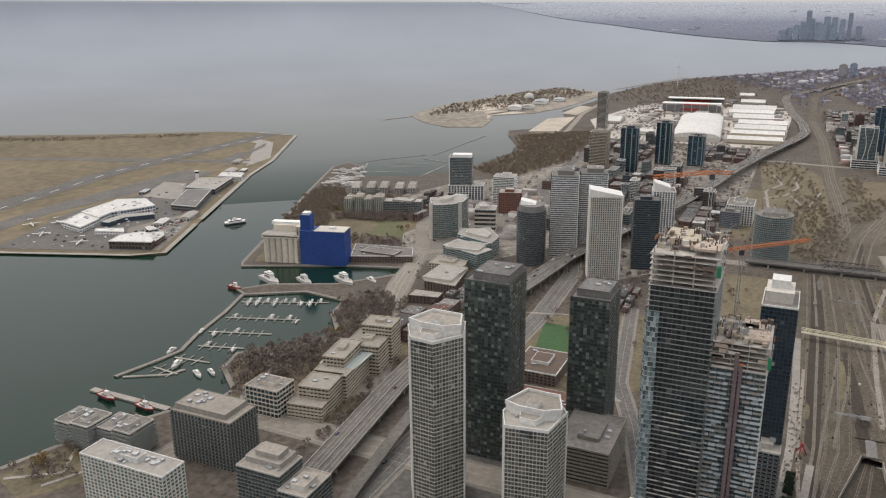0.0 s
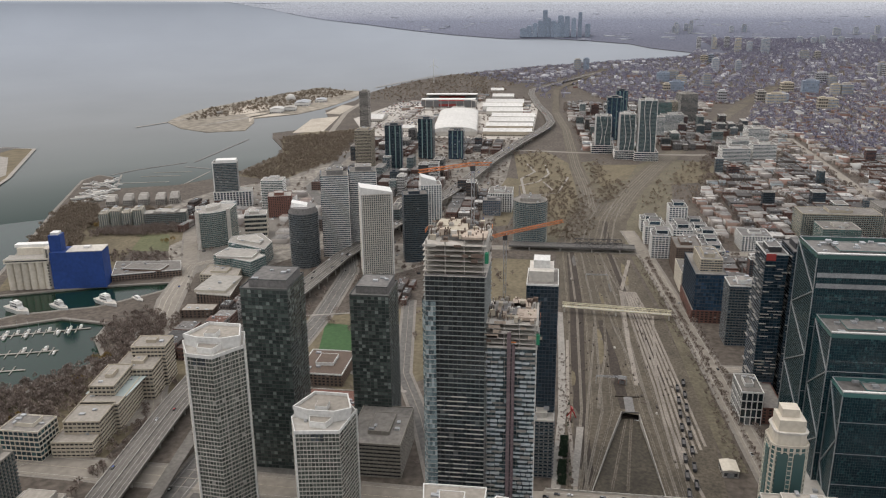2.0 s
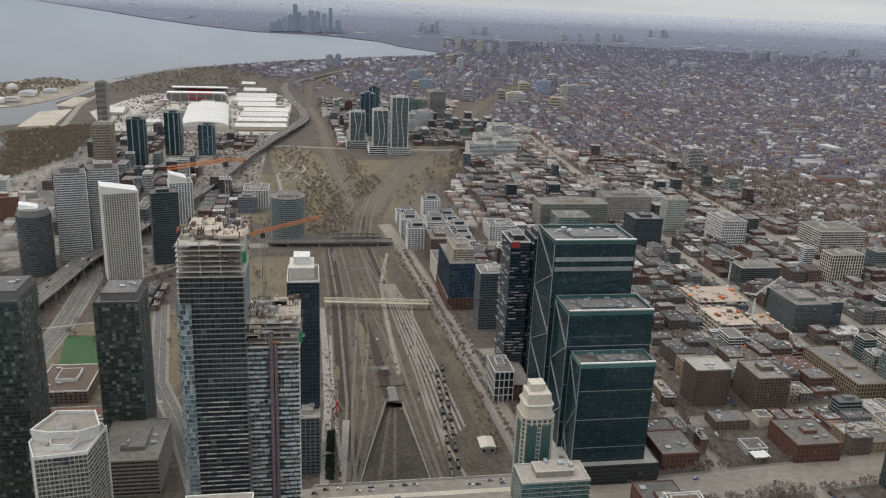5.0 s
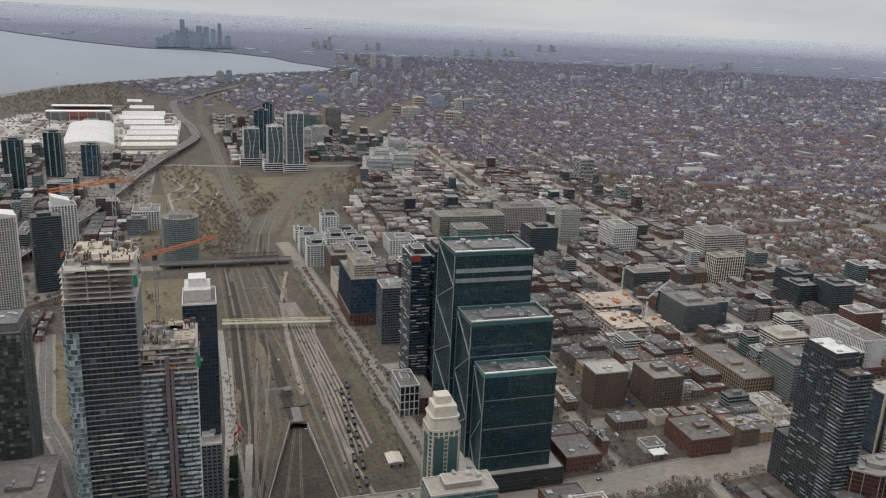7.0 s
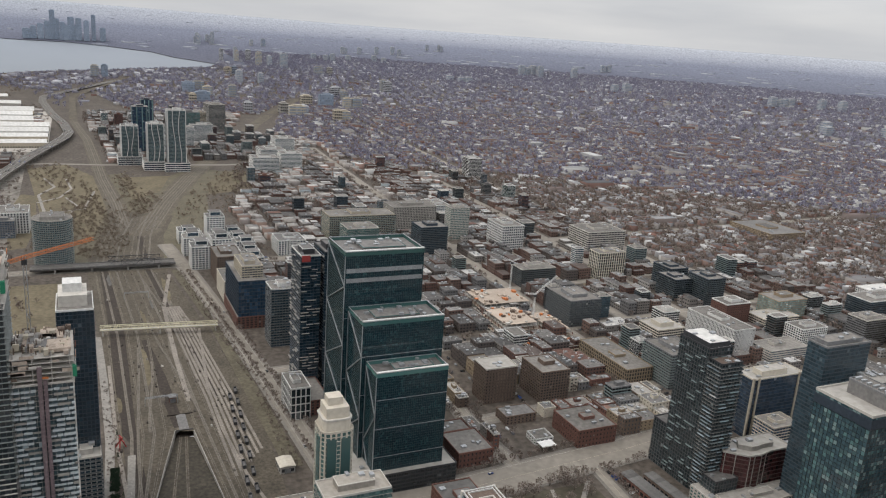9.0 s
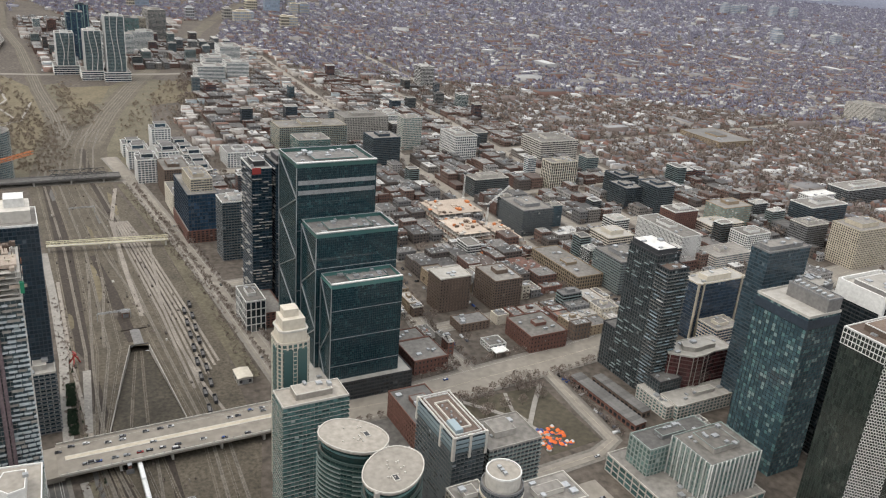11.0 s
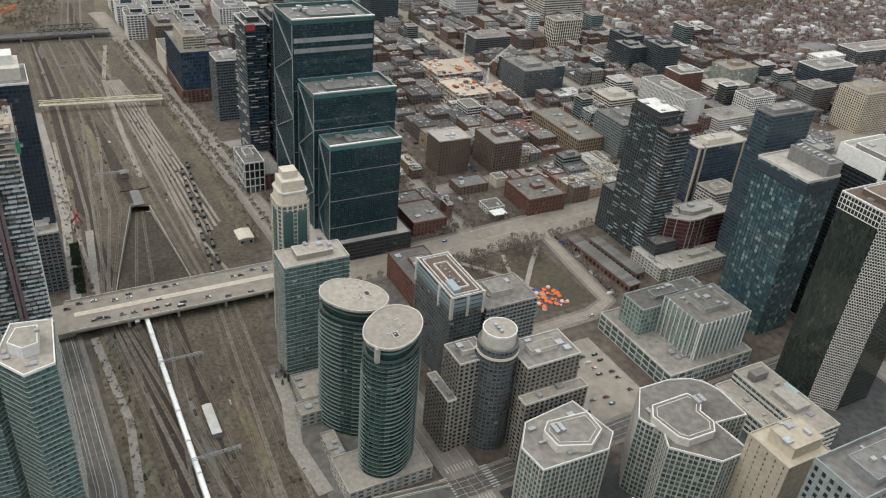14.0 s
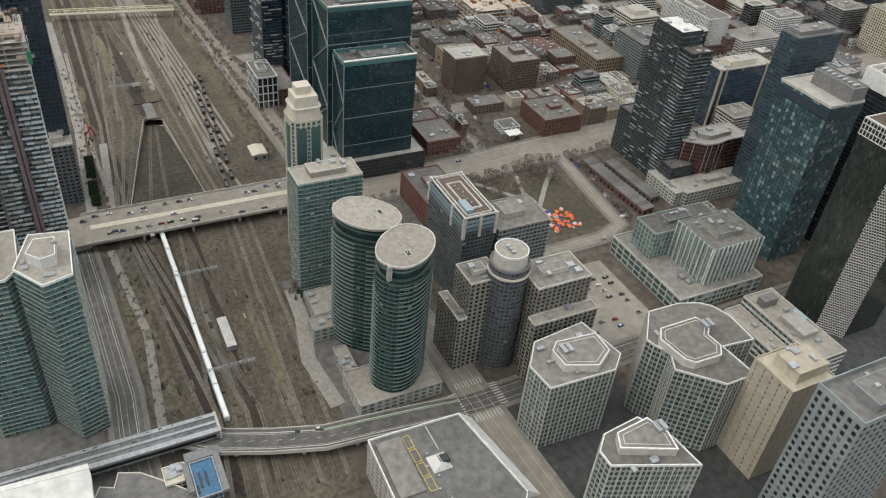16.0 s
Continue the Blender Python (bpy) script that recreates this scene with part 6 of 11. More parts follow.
block("terrace_block", "stepped dark glass office block", -826, -772, 545, 590, 34, glass=G_GREY, wall=GREY_CLAD, slab=1.2, rail=RAILING_DK, piers=False, house=(0.5, 0.5, 4), category="office")
block("long_balcony_block", "long tan apartment block with striped balconies", -1268, -1222, 372, 486, 40, glass=G_DIM, wall=TAN, slab=1.3, rail=RAILING, piers=False, house=(0.6, 0.3, 4), category="apartment block")
block("slab_block", "grey concrete apartment slab", -1312, -1262, 498, 580, 42, glass=G_DIM, wall=CONCRETE, bay=3, share=0.6, house=(0.4, 0.5, 4), category="apartment block")
block("teal_terrace_block", "teal glass apartment block with pale floors", -1210, -1168, 386, 438, 32, glass=G_TEAL, wall=PALE_CONC, bay=3.4, share=0.94, sill=0.7, slab=0.8, rail=RAILING_TEAL, piers=False, house=(0.4, 0.4, 4), category="apartment block")
block("navy_slab", "navy blue apartment block with dark balconies", -1154, -1112, 488, 534, 44, glass=G_NAVY, wall=BLUE_CLAD, bay=3.2, share=0.92, sill=0.5, slab=0.6, rail=RAILING_DK, piers=False, house=(0.5, 0.4, 4), category="apartment block")
block("white_terrace_block", "white framed apartment block with glass balconies", -1372, -1318, 596, 634, 30, glass=G_STEEL, wall=WHITE, bay=3.6, share=0.85, sill=0.7, house=(0.4, 0.4, 3), category="apartment block")
block("low_white_block", "low white framed block with a dark roof", -1198, -1152, 272, 314, 22, glass=G_NAVY, wall=WHITE, bay=4.4, share=0.8, sill=0.6, roof=ROOF_DARK, house=(0.3, 0.4, 3), category="building")
block("glass_slab", "green glass apartment block", -1215, -1190, 575, 610, 55, glass=G_TEAL, wall=PALE_CONC, bay=3, share=0.85, house=(0.4, 0.5, 4), category="apartment block")
block("white_pair_block", "white framed office block", -1160, -1105, 630, 670, 42, glass=G_GREY, wall=WHITE, bay=4, share=0.75, fh=4, category="office")

# ---------------- towers under construction ----------------


def unfinished(x0, x1, y0, y1, h, bare, crane):
    cx, cy, w, dd = (x0 + x1) / 2, (y0 + y1) / 2, (x1 - x0), (y1 - y0)
    e = tower("unfinished_tower", "glass tower under construction with bare concrete top floors", cx, cy, h - bare, rect(w, dd), glass=panes("graphite_glass", (0.03, 0.036, 0.04), (0.12, 0.13, 0.13)) if crane else panes("pale_steel_glass", (0.046, 0.066, 0.073), (0.3, 0.35, 0.36)), wall=DARK_CONC if crane else PALE_CONC, slab=0.0, bay=2.6, share=0.96, sill=0.1, head=0.06, piers=False, house=None, units=0, fh=3.05)
    n = int(round((h - bare) / 3.05))
    fh, ug = (h - bare) / n, random.Random(int(h))
    upper, lower, fronts = Shape(), Shape(), Shape()
    for k in range(1, n):
        z = k * fh
        if crane:
            ring_ = Shape().ring(grow(rect(w, dd), 0.9), grow(rect(w, dd), -0.2), z - 0.12, z + 0.14)
            (upper if k > n * 0.5 else lower).add(ring_.v, ring_.f)
            # pale balcony fronts, in long runs on the lower floors
            if k <= n * 0.62:
                p = -dd / 2
                while p < dd / 2 - 3:
                    q = min(dd / 2, p + ug.uniform(4, 13))
                    if ug.random() < 0.5:
                        fronts.box(w / 2 + 0.85, w / 2 + 1.1, p, q, z + 0.05, z + 0.7)
                    p = q + ug.uniform(0.6, 5)
        else:
            # broken balcony edges that step in and out
            p = -dd / 2 - 0.8
            while p < dd / 2:
                q = min(dd / 2 + 0.8, p + ug.choice((3.2, 4.6, 6.4)))
                if not (-3.2 < (p + q) / 2 < 3.2):
                    (upper if ug.random() < 0.75 else lower).box(w / 2 - 0.1, w / 2 + ug.choice((0.9, 1.4)), p, q - 0.5, z - 0.3, z + ug.choice((0.5, 0.8)))
                p = q
            p = -w / 2 - 0.8
            while p < w / 2:
                q = min(w / 2 + 0.8, p + ug.choice((4.6, 6.4)))
                upper.box(p, q - 0.5, -dd / 2 - ug.choice((0.9, 1.4)), -dd / 2 + 0.1, z - 0.3, z + 0.4)
                p = q
    tagged(part("balcony_slab", upper, mat("grey_green_slab", (0.16, 0.172, 0.165), (0.235, 0.25, 0.24), 3.0, 0.8) if crane else mat("pale_blue_panel", (0.37, 0.40, 0.41), (0.51, 0.54, 0.55), 3.0, 0.5), e), kind="stuff")
    tagged(part("balcony_slab", lower, DARK_CONC if crane else CONCRETE, e), kind="stuff")
    if fronts.f:
        tagged(part("balcony_front", fronts, PALE_CONC, e), kind="stuff")
    z = h - bare
    while z < h - 1:
        part("bare_slab", Shape().prism(rect(w + 1.5, dd + 1.5), z, z + 0.35), PALE_CONC, e)
        c = Shape()
        for ix in range(5):
            for iy in range(4):
                px, py = -w / 2 + 1 + ix * (w - 2) / 4, -dd / 2 + 1 + iy * (dd - 2) / 3
                c.box(px - 0.35, px + 0.35, py - 0.35, py + 0.35, z + 0.35, z + 3.05)
        tagged(part("column", c, CONCRETE, e), kind="stuff")
        part("core", Shape().box(-w / 4, w / 4, -dd / 4, dd / 4, z + 0.35, z + 3.05), DARK_CONC, e)
        z += 3.05
    for k in range(7):
        px, py = rng.uniform(-w * 0.35, w * 0.35), rng.uniform(-dd * 0.35, dd * 0.35)
        part("work_deck", Shape().box(px - w * 0.2, px + w * 0.2, py - dd * 0.2, py + dd * 0.2, h - 0.6 + 0.05 * k, h - 0.2 + 0.3 * k), rng.choice((FORMWORK, CONCRETE, FORMWORK, TAN)), e)
    for k in range(34):
        t = rng.uniform(0, 1)
        on_x = k % 2
        px = -w / 2 + t * w if on_x else rng.choice((-1, 1)) * (w / 2 + 1.6)
        py = rng.choice((-1, 1)) * (dd / 2 + 1.6) if on_x else -dd / 2 + t * dd
        zz, ll, hh = h - rng.choice((1, 4, 7, 10, 13)), rng.uniform(1.5, 4.5), rng.uniform(0.8, 2.2)
        part("guard_panel", Shape().box(px - (ll if on_x else 0.12), px + (ll if on_x else 0.12), py - (0.12 if on_x else ll), py + (0.12 if on_x else ll), zz, zz + hh), rng.choice((FORMWORK, FORMWORK, PALE_CONC, BROWN_BRICK, ORANGE)), e)
    bars = Shape()
    for k in range(60):
        px, py, q = rng.uniform(-w / 2, w / 2), rng.uniform(-dd / 2, dd / 2), rng.uniform(0.12, 0.4)
        bars.box(px - q, px + q, py - q, py + q, h - 0.3, h + rng.uniform(1, 4.5))
    tagged(part("column_starter", bars, BROWN_BRICK, e), kind="stuff")
    for k in range(36):
        px, py = rng.uniform(-w / 2, w / 2), rng.uniform(-dd / 2, dd / 2)
        a, b, c = rng.uniform(0.4, 2.2), rng.uniform(0.4, 1.8), rng.uniform(0.5, 3.0)
        part("stacked_material", Shape().box(px - a, px + a, py - b, py + b, h - 0.3, h + 0.4 + c), rng.choice((FORMWORK, CONCRETE, PALE_CONC, TAN, DARK_CONC, BROWN_BRICK)), e)
    for sx, sy in ((-1, -1), (1, 1)):
        part("netting", Shape().box(sx * (w / 2 + 1) - 1.5, sx * (w / 2 + 1) + 1.5, sy * (dd / 2 + 1) - 1, sy * (dd / 2 + 1) + 1, h - 13, h - 7), GREEN_NET, e)
    part("hoist", Shape().box(w / 2 + 0.8, w / 2 + 3.2, -2.4, -0.2, 0, h - 6).box(w / 2 + 0.8, w / 2 + 2.6, 0.3, 2.2, 0, h - 14), mat("hoist_mast", (0.11, 0.08, 0.085), (0.20, 0.15, 0.155), 1.5), e, "brown construction hoist shaft") if not crane else None
    if crane:
        gl, gs = Shape(), Shape()
        GP = [(-w / 2 - 0.5, -dd / 2 - 2.2), (w / 2 - 3, -dd / 2 - 2.2), (w / 2 + 1.9, -dd / 2 + 0.5), (w / 2 + 1.9, -dd / 2 + 6.5), (-w / 2 - 0.5, -dd / 2 + 6.5)]
        for k in range(n - 5):
            gl.add(*shifted(pane_row(GP, 1.5, 0.94, 0.3, fh, 0.0), k * fh))
            gs.prism(grow(GP, -0.05), k * fh - 0.05, k * fh + 0.3)
        tagged(part("corner_glass", gl, islands("sky_blue_glass", [(0.0, (0.11, 0.15, 0.16)), (0.35, (0.19, 0.245, 0.255)), (0.75, (0.33, 0.385, 0.395)), (0.9, (0.06, 0.085, 0.095))], 0.1, 0.6), e, "pale blue glazed corner"), kind="stuff")
        tagged(part("corner_slab", gs, PALE_CONC, e), kind="stuff")
    return e


unfinished(-468, -430, -72, -37, 218, 22, True)
unfinished(-470, -434, -36, -7, 168, 17, False)
e = block("black_tower", "navy glass tower with a white top", -586, -549, -17, 6, 150, glass=G_NAVY, wall=BLUE_CLAD, bay=2.6, share=0.86, sill=0.3, slab=0.25, house=None, edge=WHITE, units=2)
part("white_top", Shape().box(-16, 10, -10, 8, 150, 158), PALE_CONC, e, "white boxy crown")
part("white_cap", Shape().box(-12, 2, -7, 5, 158, 164), WHITE, e)
block("black_podium", "dark glass block with a pale roof", -556, -535, -12, 6, 48, glass=G_NAVY, wall=GREY_CLAD, slab=0.6, rail=RAILING_DK, piers=False, roof=ROOF_PALE, edge=PALE_CONC, note=False)

WT = dict(glass=panes("beige_grey_glass", (0.088, 0.098, 0.086), (0.36, 0.35, 0.32)), wall=mat("beige_precast", (0.33, 0.315, 0.28), (0.43, 0.41, 0.365), 4.0, 0.85), bay=2.3, share=0.84, sill=0.45, head=0.15, slab=0.22, rail=None, piers=True, every=3, edge=WHITE, roof=ROOF_PALE, house=None, units=3)
for x, y, h, P in ((-464, -221, 130, [(-21, -12), (0, -22), (20, -10), (22, 8), (2, 22), (-20, 14)]), (-454, -145, 87, [(-22, -14), (6, -20), (24, -12), (20, 16), (-8, 20), (-24, 8)])):
    e = tower("white_crown_tower", "pale apartment tower with a stepped white crown", x, y, h, P, para=2.0, **WT)
    for px, py in (P[2], P[4]):
        part("corner_strip", Shape().prism([(px * 1.01 + a, py * 1.01 + b) for a, b in rect(1.0, 1.0)], 0, h + 2.5), WHITE, e)
    # the crown: a tall curved screen round the lakeward half, lower terraces in front of it
    back = ccw([(-19, -11), (3, -19), (7, -8), (7, 9), (1, 19), (-18, 12)])
    lv = part("crown_storey", Shape().prism(back, h + 0.2, h + 6.0), WHITE, e)
    part("crown_wall", Shape().ring(grow(back, 0.4), grow(back, -0.5), h + 5.5, h + 8.2), WHITE, lv)
    part("crown_roof", Shape().prism(grow(back, -0.5), h + 6.0, h + 6.2), ROOF_BEIGE, lv)
    front_ = ccw([(7, -7.5), (15, -5), (16, 6), (7, 8.5)])
    lv = part("terrace_storey", Shape().prism(front_, h + 0.2, h + 3.6), WHITE, e)
    part("terrace_roof", Shape().prism(grow(front_, -0.4), h + 3.6, h + 3.8), ROOF_BEIGE, lv)
    part("terrace_rim", Shape().ring(front_, grow(front_, -0.4), h + 3.6, h + 4.4), WHITE, lv)
    part("lift_house", Shape().box(-3, 5, -4, 4, h + 6.2, h + 10), WHITE, e)
    part("lift_roof", Shape().box(-2.7, 4.7, -3.7, 3.7, h + 10, h + 10.2), ROOF_BEIGE, e)
    for px, py in (((P[2][0] + P[3][0]) / 2, (P[2][1] + P[3][1]) / 2),):
        for k in range(2):
            for j in range(3):
                part("crown_window", Shape().box(px + 0.1, px + 0.5, py - 4 + 3 * j, py - 2 + 3 * j, h - 5 + 2.6 * k, h - 3.1 + 2.6 * k), G_GREY, e)
DT = dict(glass=G_PATCH, wall=mat("charcoal_frame", (0.045, 0.05, 0.048), (0.08, 0.086, 0.082), 3.0, 0.6), bay=2.8, share=0.93, sill=0.15, slab=0.35, rail=None, piers=True, every=5, roof=ROOF_DARK, house=(0.8, 0.8, 6), house_mat=DARK_CONC)
tower("dark_glass_tower", "dark grey glass apartment tower", -543, -207, 148, rect(40, 36), **DT)
tower("dark_glass_tower", "dark grey glass apartment tower", -598, -142, 125, rect(38, 32), **DT)
block("podium_block", "low grey podium block with ribbon windows", -580, -520, -150, -108, 28, glass=G_DIM, wall=mat("taupe_render", (0.19, 0.175, 0.15), (0.27, 0.25, 0.215), 3.0), bay=3, share=0.97, sill=1.3, piers=False, house=(0.5, 0.4, 3), note=False, category="building")

# ---------------- west end towers ----------------
e = tower("apartment_tower", "white apartment tower with a sloped white top", -1004, -232, 110, rect(30, 42), 18, glass=panes("grey_sea_glass", (0.075, 0.095, 0.092), (0.36, 0.38, 0.36)), wall=PALE_CONC, bay=2.8, share=0.6, sill=0.6, head=0.15, slab=0.4, slab_mat=PALE_CONC, rail=None, house=None, units=0, para=1.0)
part("slope", Shape().add([(-15, -21, 110), (15, -21, 110), (15, 21, 110), (-15, 21, 110), (-15, -21, 121), (15, -21, 121), (15, 21, 113), (-15, 21, 113)], [(0, 1, 5, 4), (1, 2, 6, 5), (2, 3, 7, 6), (3, 0, 4, 7), (4, 5, 6, 7)]), WHITE, e, "sloped white roof screen")
part("vertical_strip", Shape().box(14.8, 15.6, -21.2, -19.5, 0, 118).box(14.8, 15.6, 19.5, 21.2, 0, 112), WHITE, e)
for x, y, h, lab in ((-1080, -308, 118, "white banded apartment tower with a dark penthouse"), (-1112, -275, 118, "pale banded apartment tower beside its twin")):
    e = tower("apartment_tower", lab, x, y, h, rect(30, 38), 15, glass=panes("band_glass", (0.1, 0.13, 0.145), (0.35, 0.37, 0.37)), wall=WHITE, slab=0.6, slab_mat=WHITE, rail=None, bay=2.8, share=0.94, sill=0.8, head=0.2, piers=False, house=(0.75, 0.6, 7), house_mat=DARK_CONC, edge=PALE_CONC)
    part("blue_side", Shape().box(-15.2, 13.5, -20.0, -19.0, 0, h + 3), G_BLUE, e, "dark blue glass flank")
e = tower("oval_tower", "dark rounded apartment tower with a white fin roof", -1028, -340, 76, disc(24, 20, 26), 15, glass=panes("slate_glass", (0.06, 0.07, 0.078), (0.25, 0.26, 0.26)), wall=GREY_CLAD, slab=0.7, rail=RAILING_DK, bay=3, share=0.94, sill=0.5, piers=False, house=None, units=2)
part("dark_top", Shape().prism(disc(22, 18, 26), 76, 84, [(a * 0.97, b * 0.97) for a, b in disc(22, 18, 26)]), DARK_CONC, e)
part("white_fin", Shape().add([(-14, -15, 84), (8, -15, 84), (8, 6, 84), (-14, 6, 84), (-12, -15, 90), (6, -15, 90), (6, 6, 85), (-12, 6, 85)], [(0, 1, 5, 4), (1, 2, 6, 5), (2, 3, 7, 6), (3, 0, 4, 7), (4, 5, 6, 7)]), WHITE, e, "white sloped roof fin")
e = tower("apartment_tower", "white slim apartment tower with a notched top", -1112, -176, 100, rect(30, 30), 15, glass=G_STEEL, wall=WHITE, bay=3.6, share=0.66, sill=0.5, house=None, edge=WHITE, units=0)
part("sloped_cap", Shape().add([(-13, -14, 100), (14, -14, 100), (14, 8, 100), (-13, 8, 100), (-13, -14, 113), (14, -14, 113), (14, 8, 106), (-13, 8, 106)], [(0, 1, 5, 4), (1, 2, 6, 5), (2, 3, 7, 6), (3, 0, 4, 7), (4, 5, 6, 7)]), WHITE, e)
tower("apartment_tower", "dark glass apartment tower", -1066, -190, 96, rect(30, 34), 15, glass=G_NAVY, wall=BLUE_CLAD, bay=2.6, share=0.92, slab=0.4, rail=RAILING_DK, piers=False)
tower("round_tower", "green-grey cylindrical apartment tower", -1168, -33, 66, disc(25, 25, 28), glass=G_STEEL, wall=CONCRETE, slab=0.8, rail=RAILING, bay=3, share=0.85, piers=False, house=(0.6, 0.6, 5))
block("white_panel_block", "white panelled apartment block", -1400, -1345, -112, -70, 32, glass=G_DARK, wall=WHITE, bay=4, share=0.55, fh=4, category="apartment block")
block("blue_block", "blue glass low block", -1345, -1318, -118, -88, 26, glass=G_BLUE, wall=GREY_CLAD, category="apartment block")
for x, y, h, w, d_, nm, g_, wl_ in ((-1735, -420, 82, 42, 36, "tan concrete apartment tower", G_DIM, TAN), (-1690, -345, 100, 40, 36, "dark glass apartment tower with a pale stripe", G_NAVY, BLUE_CLAD),
                                  (-1845, -298, 93, 38, 34, "dark glass apartment tower with a pale stripe", G_NAVY, BLUE_CLAD), (-1850, -228, 66, 34, 34, "dark rounded glass tower", G_BLUE, BLUE_CLAD),
                                  (-2330, -560, 105, 34, 26, "slim grey hotel tower", G_DIM, CONCRETE), 
                                  
                                  
                                  
                                  (-2160, 153, 110, 44, 38, "dark glass apartment tower", G_BLUE, BLUE_CLAD),
                                  (-2250, 178, 118, 30, 30, "dark glass apartment tower", G_BLUE, BLUE_CLAD), (-2330, 290, 80, 50, 60, "teal glass apartment slab", G_TEAL, GREY_CLAD), (-2512, 391, 84, 60, 50, "grey apartment tower", G_GREY, CONCRETE),
                                  (-2420, 330, 70, 50, 40, "tan apartment tower", G_DIM, TAN), (-1730, 883, 50, 40, 34, "white apartment tower", G_DIM, WHITE)):
    e = tower("apartment_tower", nm + " among low roofs", x, y, h, rect(w, d_), rng.choice((0, 0, 8)), glass=g_, wall=wl_, bay=3.4, share=0.93, sill=1.0 if wl_ in (CREAM, TAN, CONCRETE, BRICK, PALE_CONC) else 0.5, slab=0.4, piers=wl_ in (TAN, BRICK, CREAM), units=2, fh=3.3)
    if wl_ is BLUE_CLAD:
        for off in (-0.22, 0.12, 0.4):
            part("pale_stripe", Shape().box(w / 2 + 0.35, w / 2 + 0.8, off * d_ - 1.1, off * d_ + 1.1, 3, h).box(off * w - 1.1, off * w + 1.1, -d_ / 2 - 0.8, -d_ / 2 - 0.35, 3, h), G_MINT, e, "pale glazed stripe")
# apartment blocks of the quay district
def plot(name, label, pts, h, **k):
    """A building on a plot given by its corners."""
    cx, cy = sum(p[0] for p in pts) / len(pts), sum(p[1] for p in pts) / len(pts)
    return tower(name, label, cx, cy, h, [(p[0] - cx, p[1] - cy) for p in pts], **k)


SEA_GLASS = panes("quay_sea_glass", (0.085, 0.12, 0.112), (0.36, 0.4, 0.37))
FL = dict(category="apartment block", piers=False, share=0.93, bay=3.2, edge=WHITE)
e = plot("curved_flats", "cream and green glass apartment block with a curved front", [(-1078, -517), (-1084, -503), (-1094, -491), (-1110, -481), (-1146, -486), (-1142, -512), (-1118, -540)], 54, glass=SEA_GLASS, wall=CREAM, sill=0.5, slab=0.9, slab_mat=PALE_CONC, rail=RAILING, house=(0.5, 0.3, 5), house_mat=PALE_CONC, roof=ROOF_PALE, **FL)
part("end_wall", Shape().box(34, 37.6, -16, -11, 0, 58), PALE_CONC, e, "pale concrete end wall")
part("end_wall", Shape().box(5, 8, 20, 25, 0, 57), PALE_CONC, e, "pale concrete end wall")
USED.append((-1100, -632, 60, 78))
tower("banded_flats", "pale block with four dark window bands", -1166, -463, 35, rect(34, 34), 17, glass=G_DARK, wall=CREAM, sill=2.6, head=0.6, fh=6.8, house=(0.4, 0.4, 4), house_mat=PALE_CONC, roof=ROOF_PALE, **FL)
tower("lakeside_podium", "white framed low block under a glass tower", -1347, -574, 28, rect(34, 66), 17, glass=G_NAVY, wall=WHITE, sill=0.5, head=0.3, fh=4, house=None, units=5, roof=ROOF_PALE, category="apartment block", bay=5.5, share=0.72, edge=WHITE)
e = tower("lakeside_tower", "grey-blue glass apartment tower with a white roof frame", -1347, -585, 80, rect(26, 42), 17, glass=panes("lakeside_glass", (0.07, 0.095, 0.105), (0.3, 0.33, 0.33)), wall=GREY_CLAD, sill=0.4, slab=0.5, slab_mat=CONCRETE, rail=None, house=None, note=False, units=2, category="apartment block", bay=2.8, share=0.93, piers=False, edge=WHITE, para=2.0)
part("white_frame", Shape().box(-10, 12, -15, 20, 80, 85).box(12.8, 13.6, -21.4, -19.8, 26, 82), WHITE, e, "white roof frame and corner strip")
tower("framed_flats", "white framed apartment block with pale glass", -1338, -494, 52, rect(32, 38), 8, glass=SEA_GLASS, wall=WHITE, sill=0.9, slab=0.7, slab_mat=WHITE, house=(0.7, 0.4, 4), house_mat=WHITE, roof=ROOF_PALE, **FL)
tower("brick_flats", "red brick apartment block with a flat roof", -1290, -466, 36, rect(38, 40), 17, glass=G_DIM, wall=BRICK, bay=3.6, share=0.5, sill=1.0, house=(0.5, 0.4, 5), house_mat=BRICK, roof=ROOF_PALE, category="apartment block")
plot("terraced_flats", "mint glass flats with white stepped terraces", [(-985, -456), (-960, -394), (-990, -384), (-1020, -448)], 22, glass=G_TEAL, wall=PALE_CONC, sill=0.5, slab=1.0, slab_mat=WHITE, rail=RAILING, house=(0.6, 0.7, 3.2), house_mat=PALE_CONC, units=3, roof=ROOF_PALE, **FL)
plot("terraced_flats", "mint glass flats with white stepped terraces", [(-1036, -456), (-1008, -392), (-1044, -394), (-1086, -425), (-1064, -462)], 25, glass=G_TEAL, wall=PALE_CONC, sill=0.5, slab=1.0, slab_mat=WHITE, rail=RAILING, house=(0.5, 0.6, 3.2), house_mat=PALE_CONC, units=3, roof=ROOF_PALE, **FL)
plot("beige_low_block", "low beige building with a flat gravel roof", [(-935, -455), (-938, -404), (-974, -412), (-977, -460)], 10, glass=G_DIM, wall=TAN, bay=4, share=0.7, sill=1.0, house=(0.4, 0.4, 2.5), roof=ROOF_BEIGE, category="building")
plot("brick_frame_flats", "brick framed flats with cream stepped penthouses", [(-849, -420), (-845, -376), (-905, -386), (-914, -428)], 17, glass=G_DARK, wall=BROWN_BRICK, bay=4.2, share=0.62, sill=0.4, fh=3.4, house=(0.8, 0.75, 3.4), house_mat=CREAM, roof=ROOF_PALE, edge=PALE_CONC, category="apartment block")
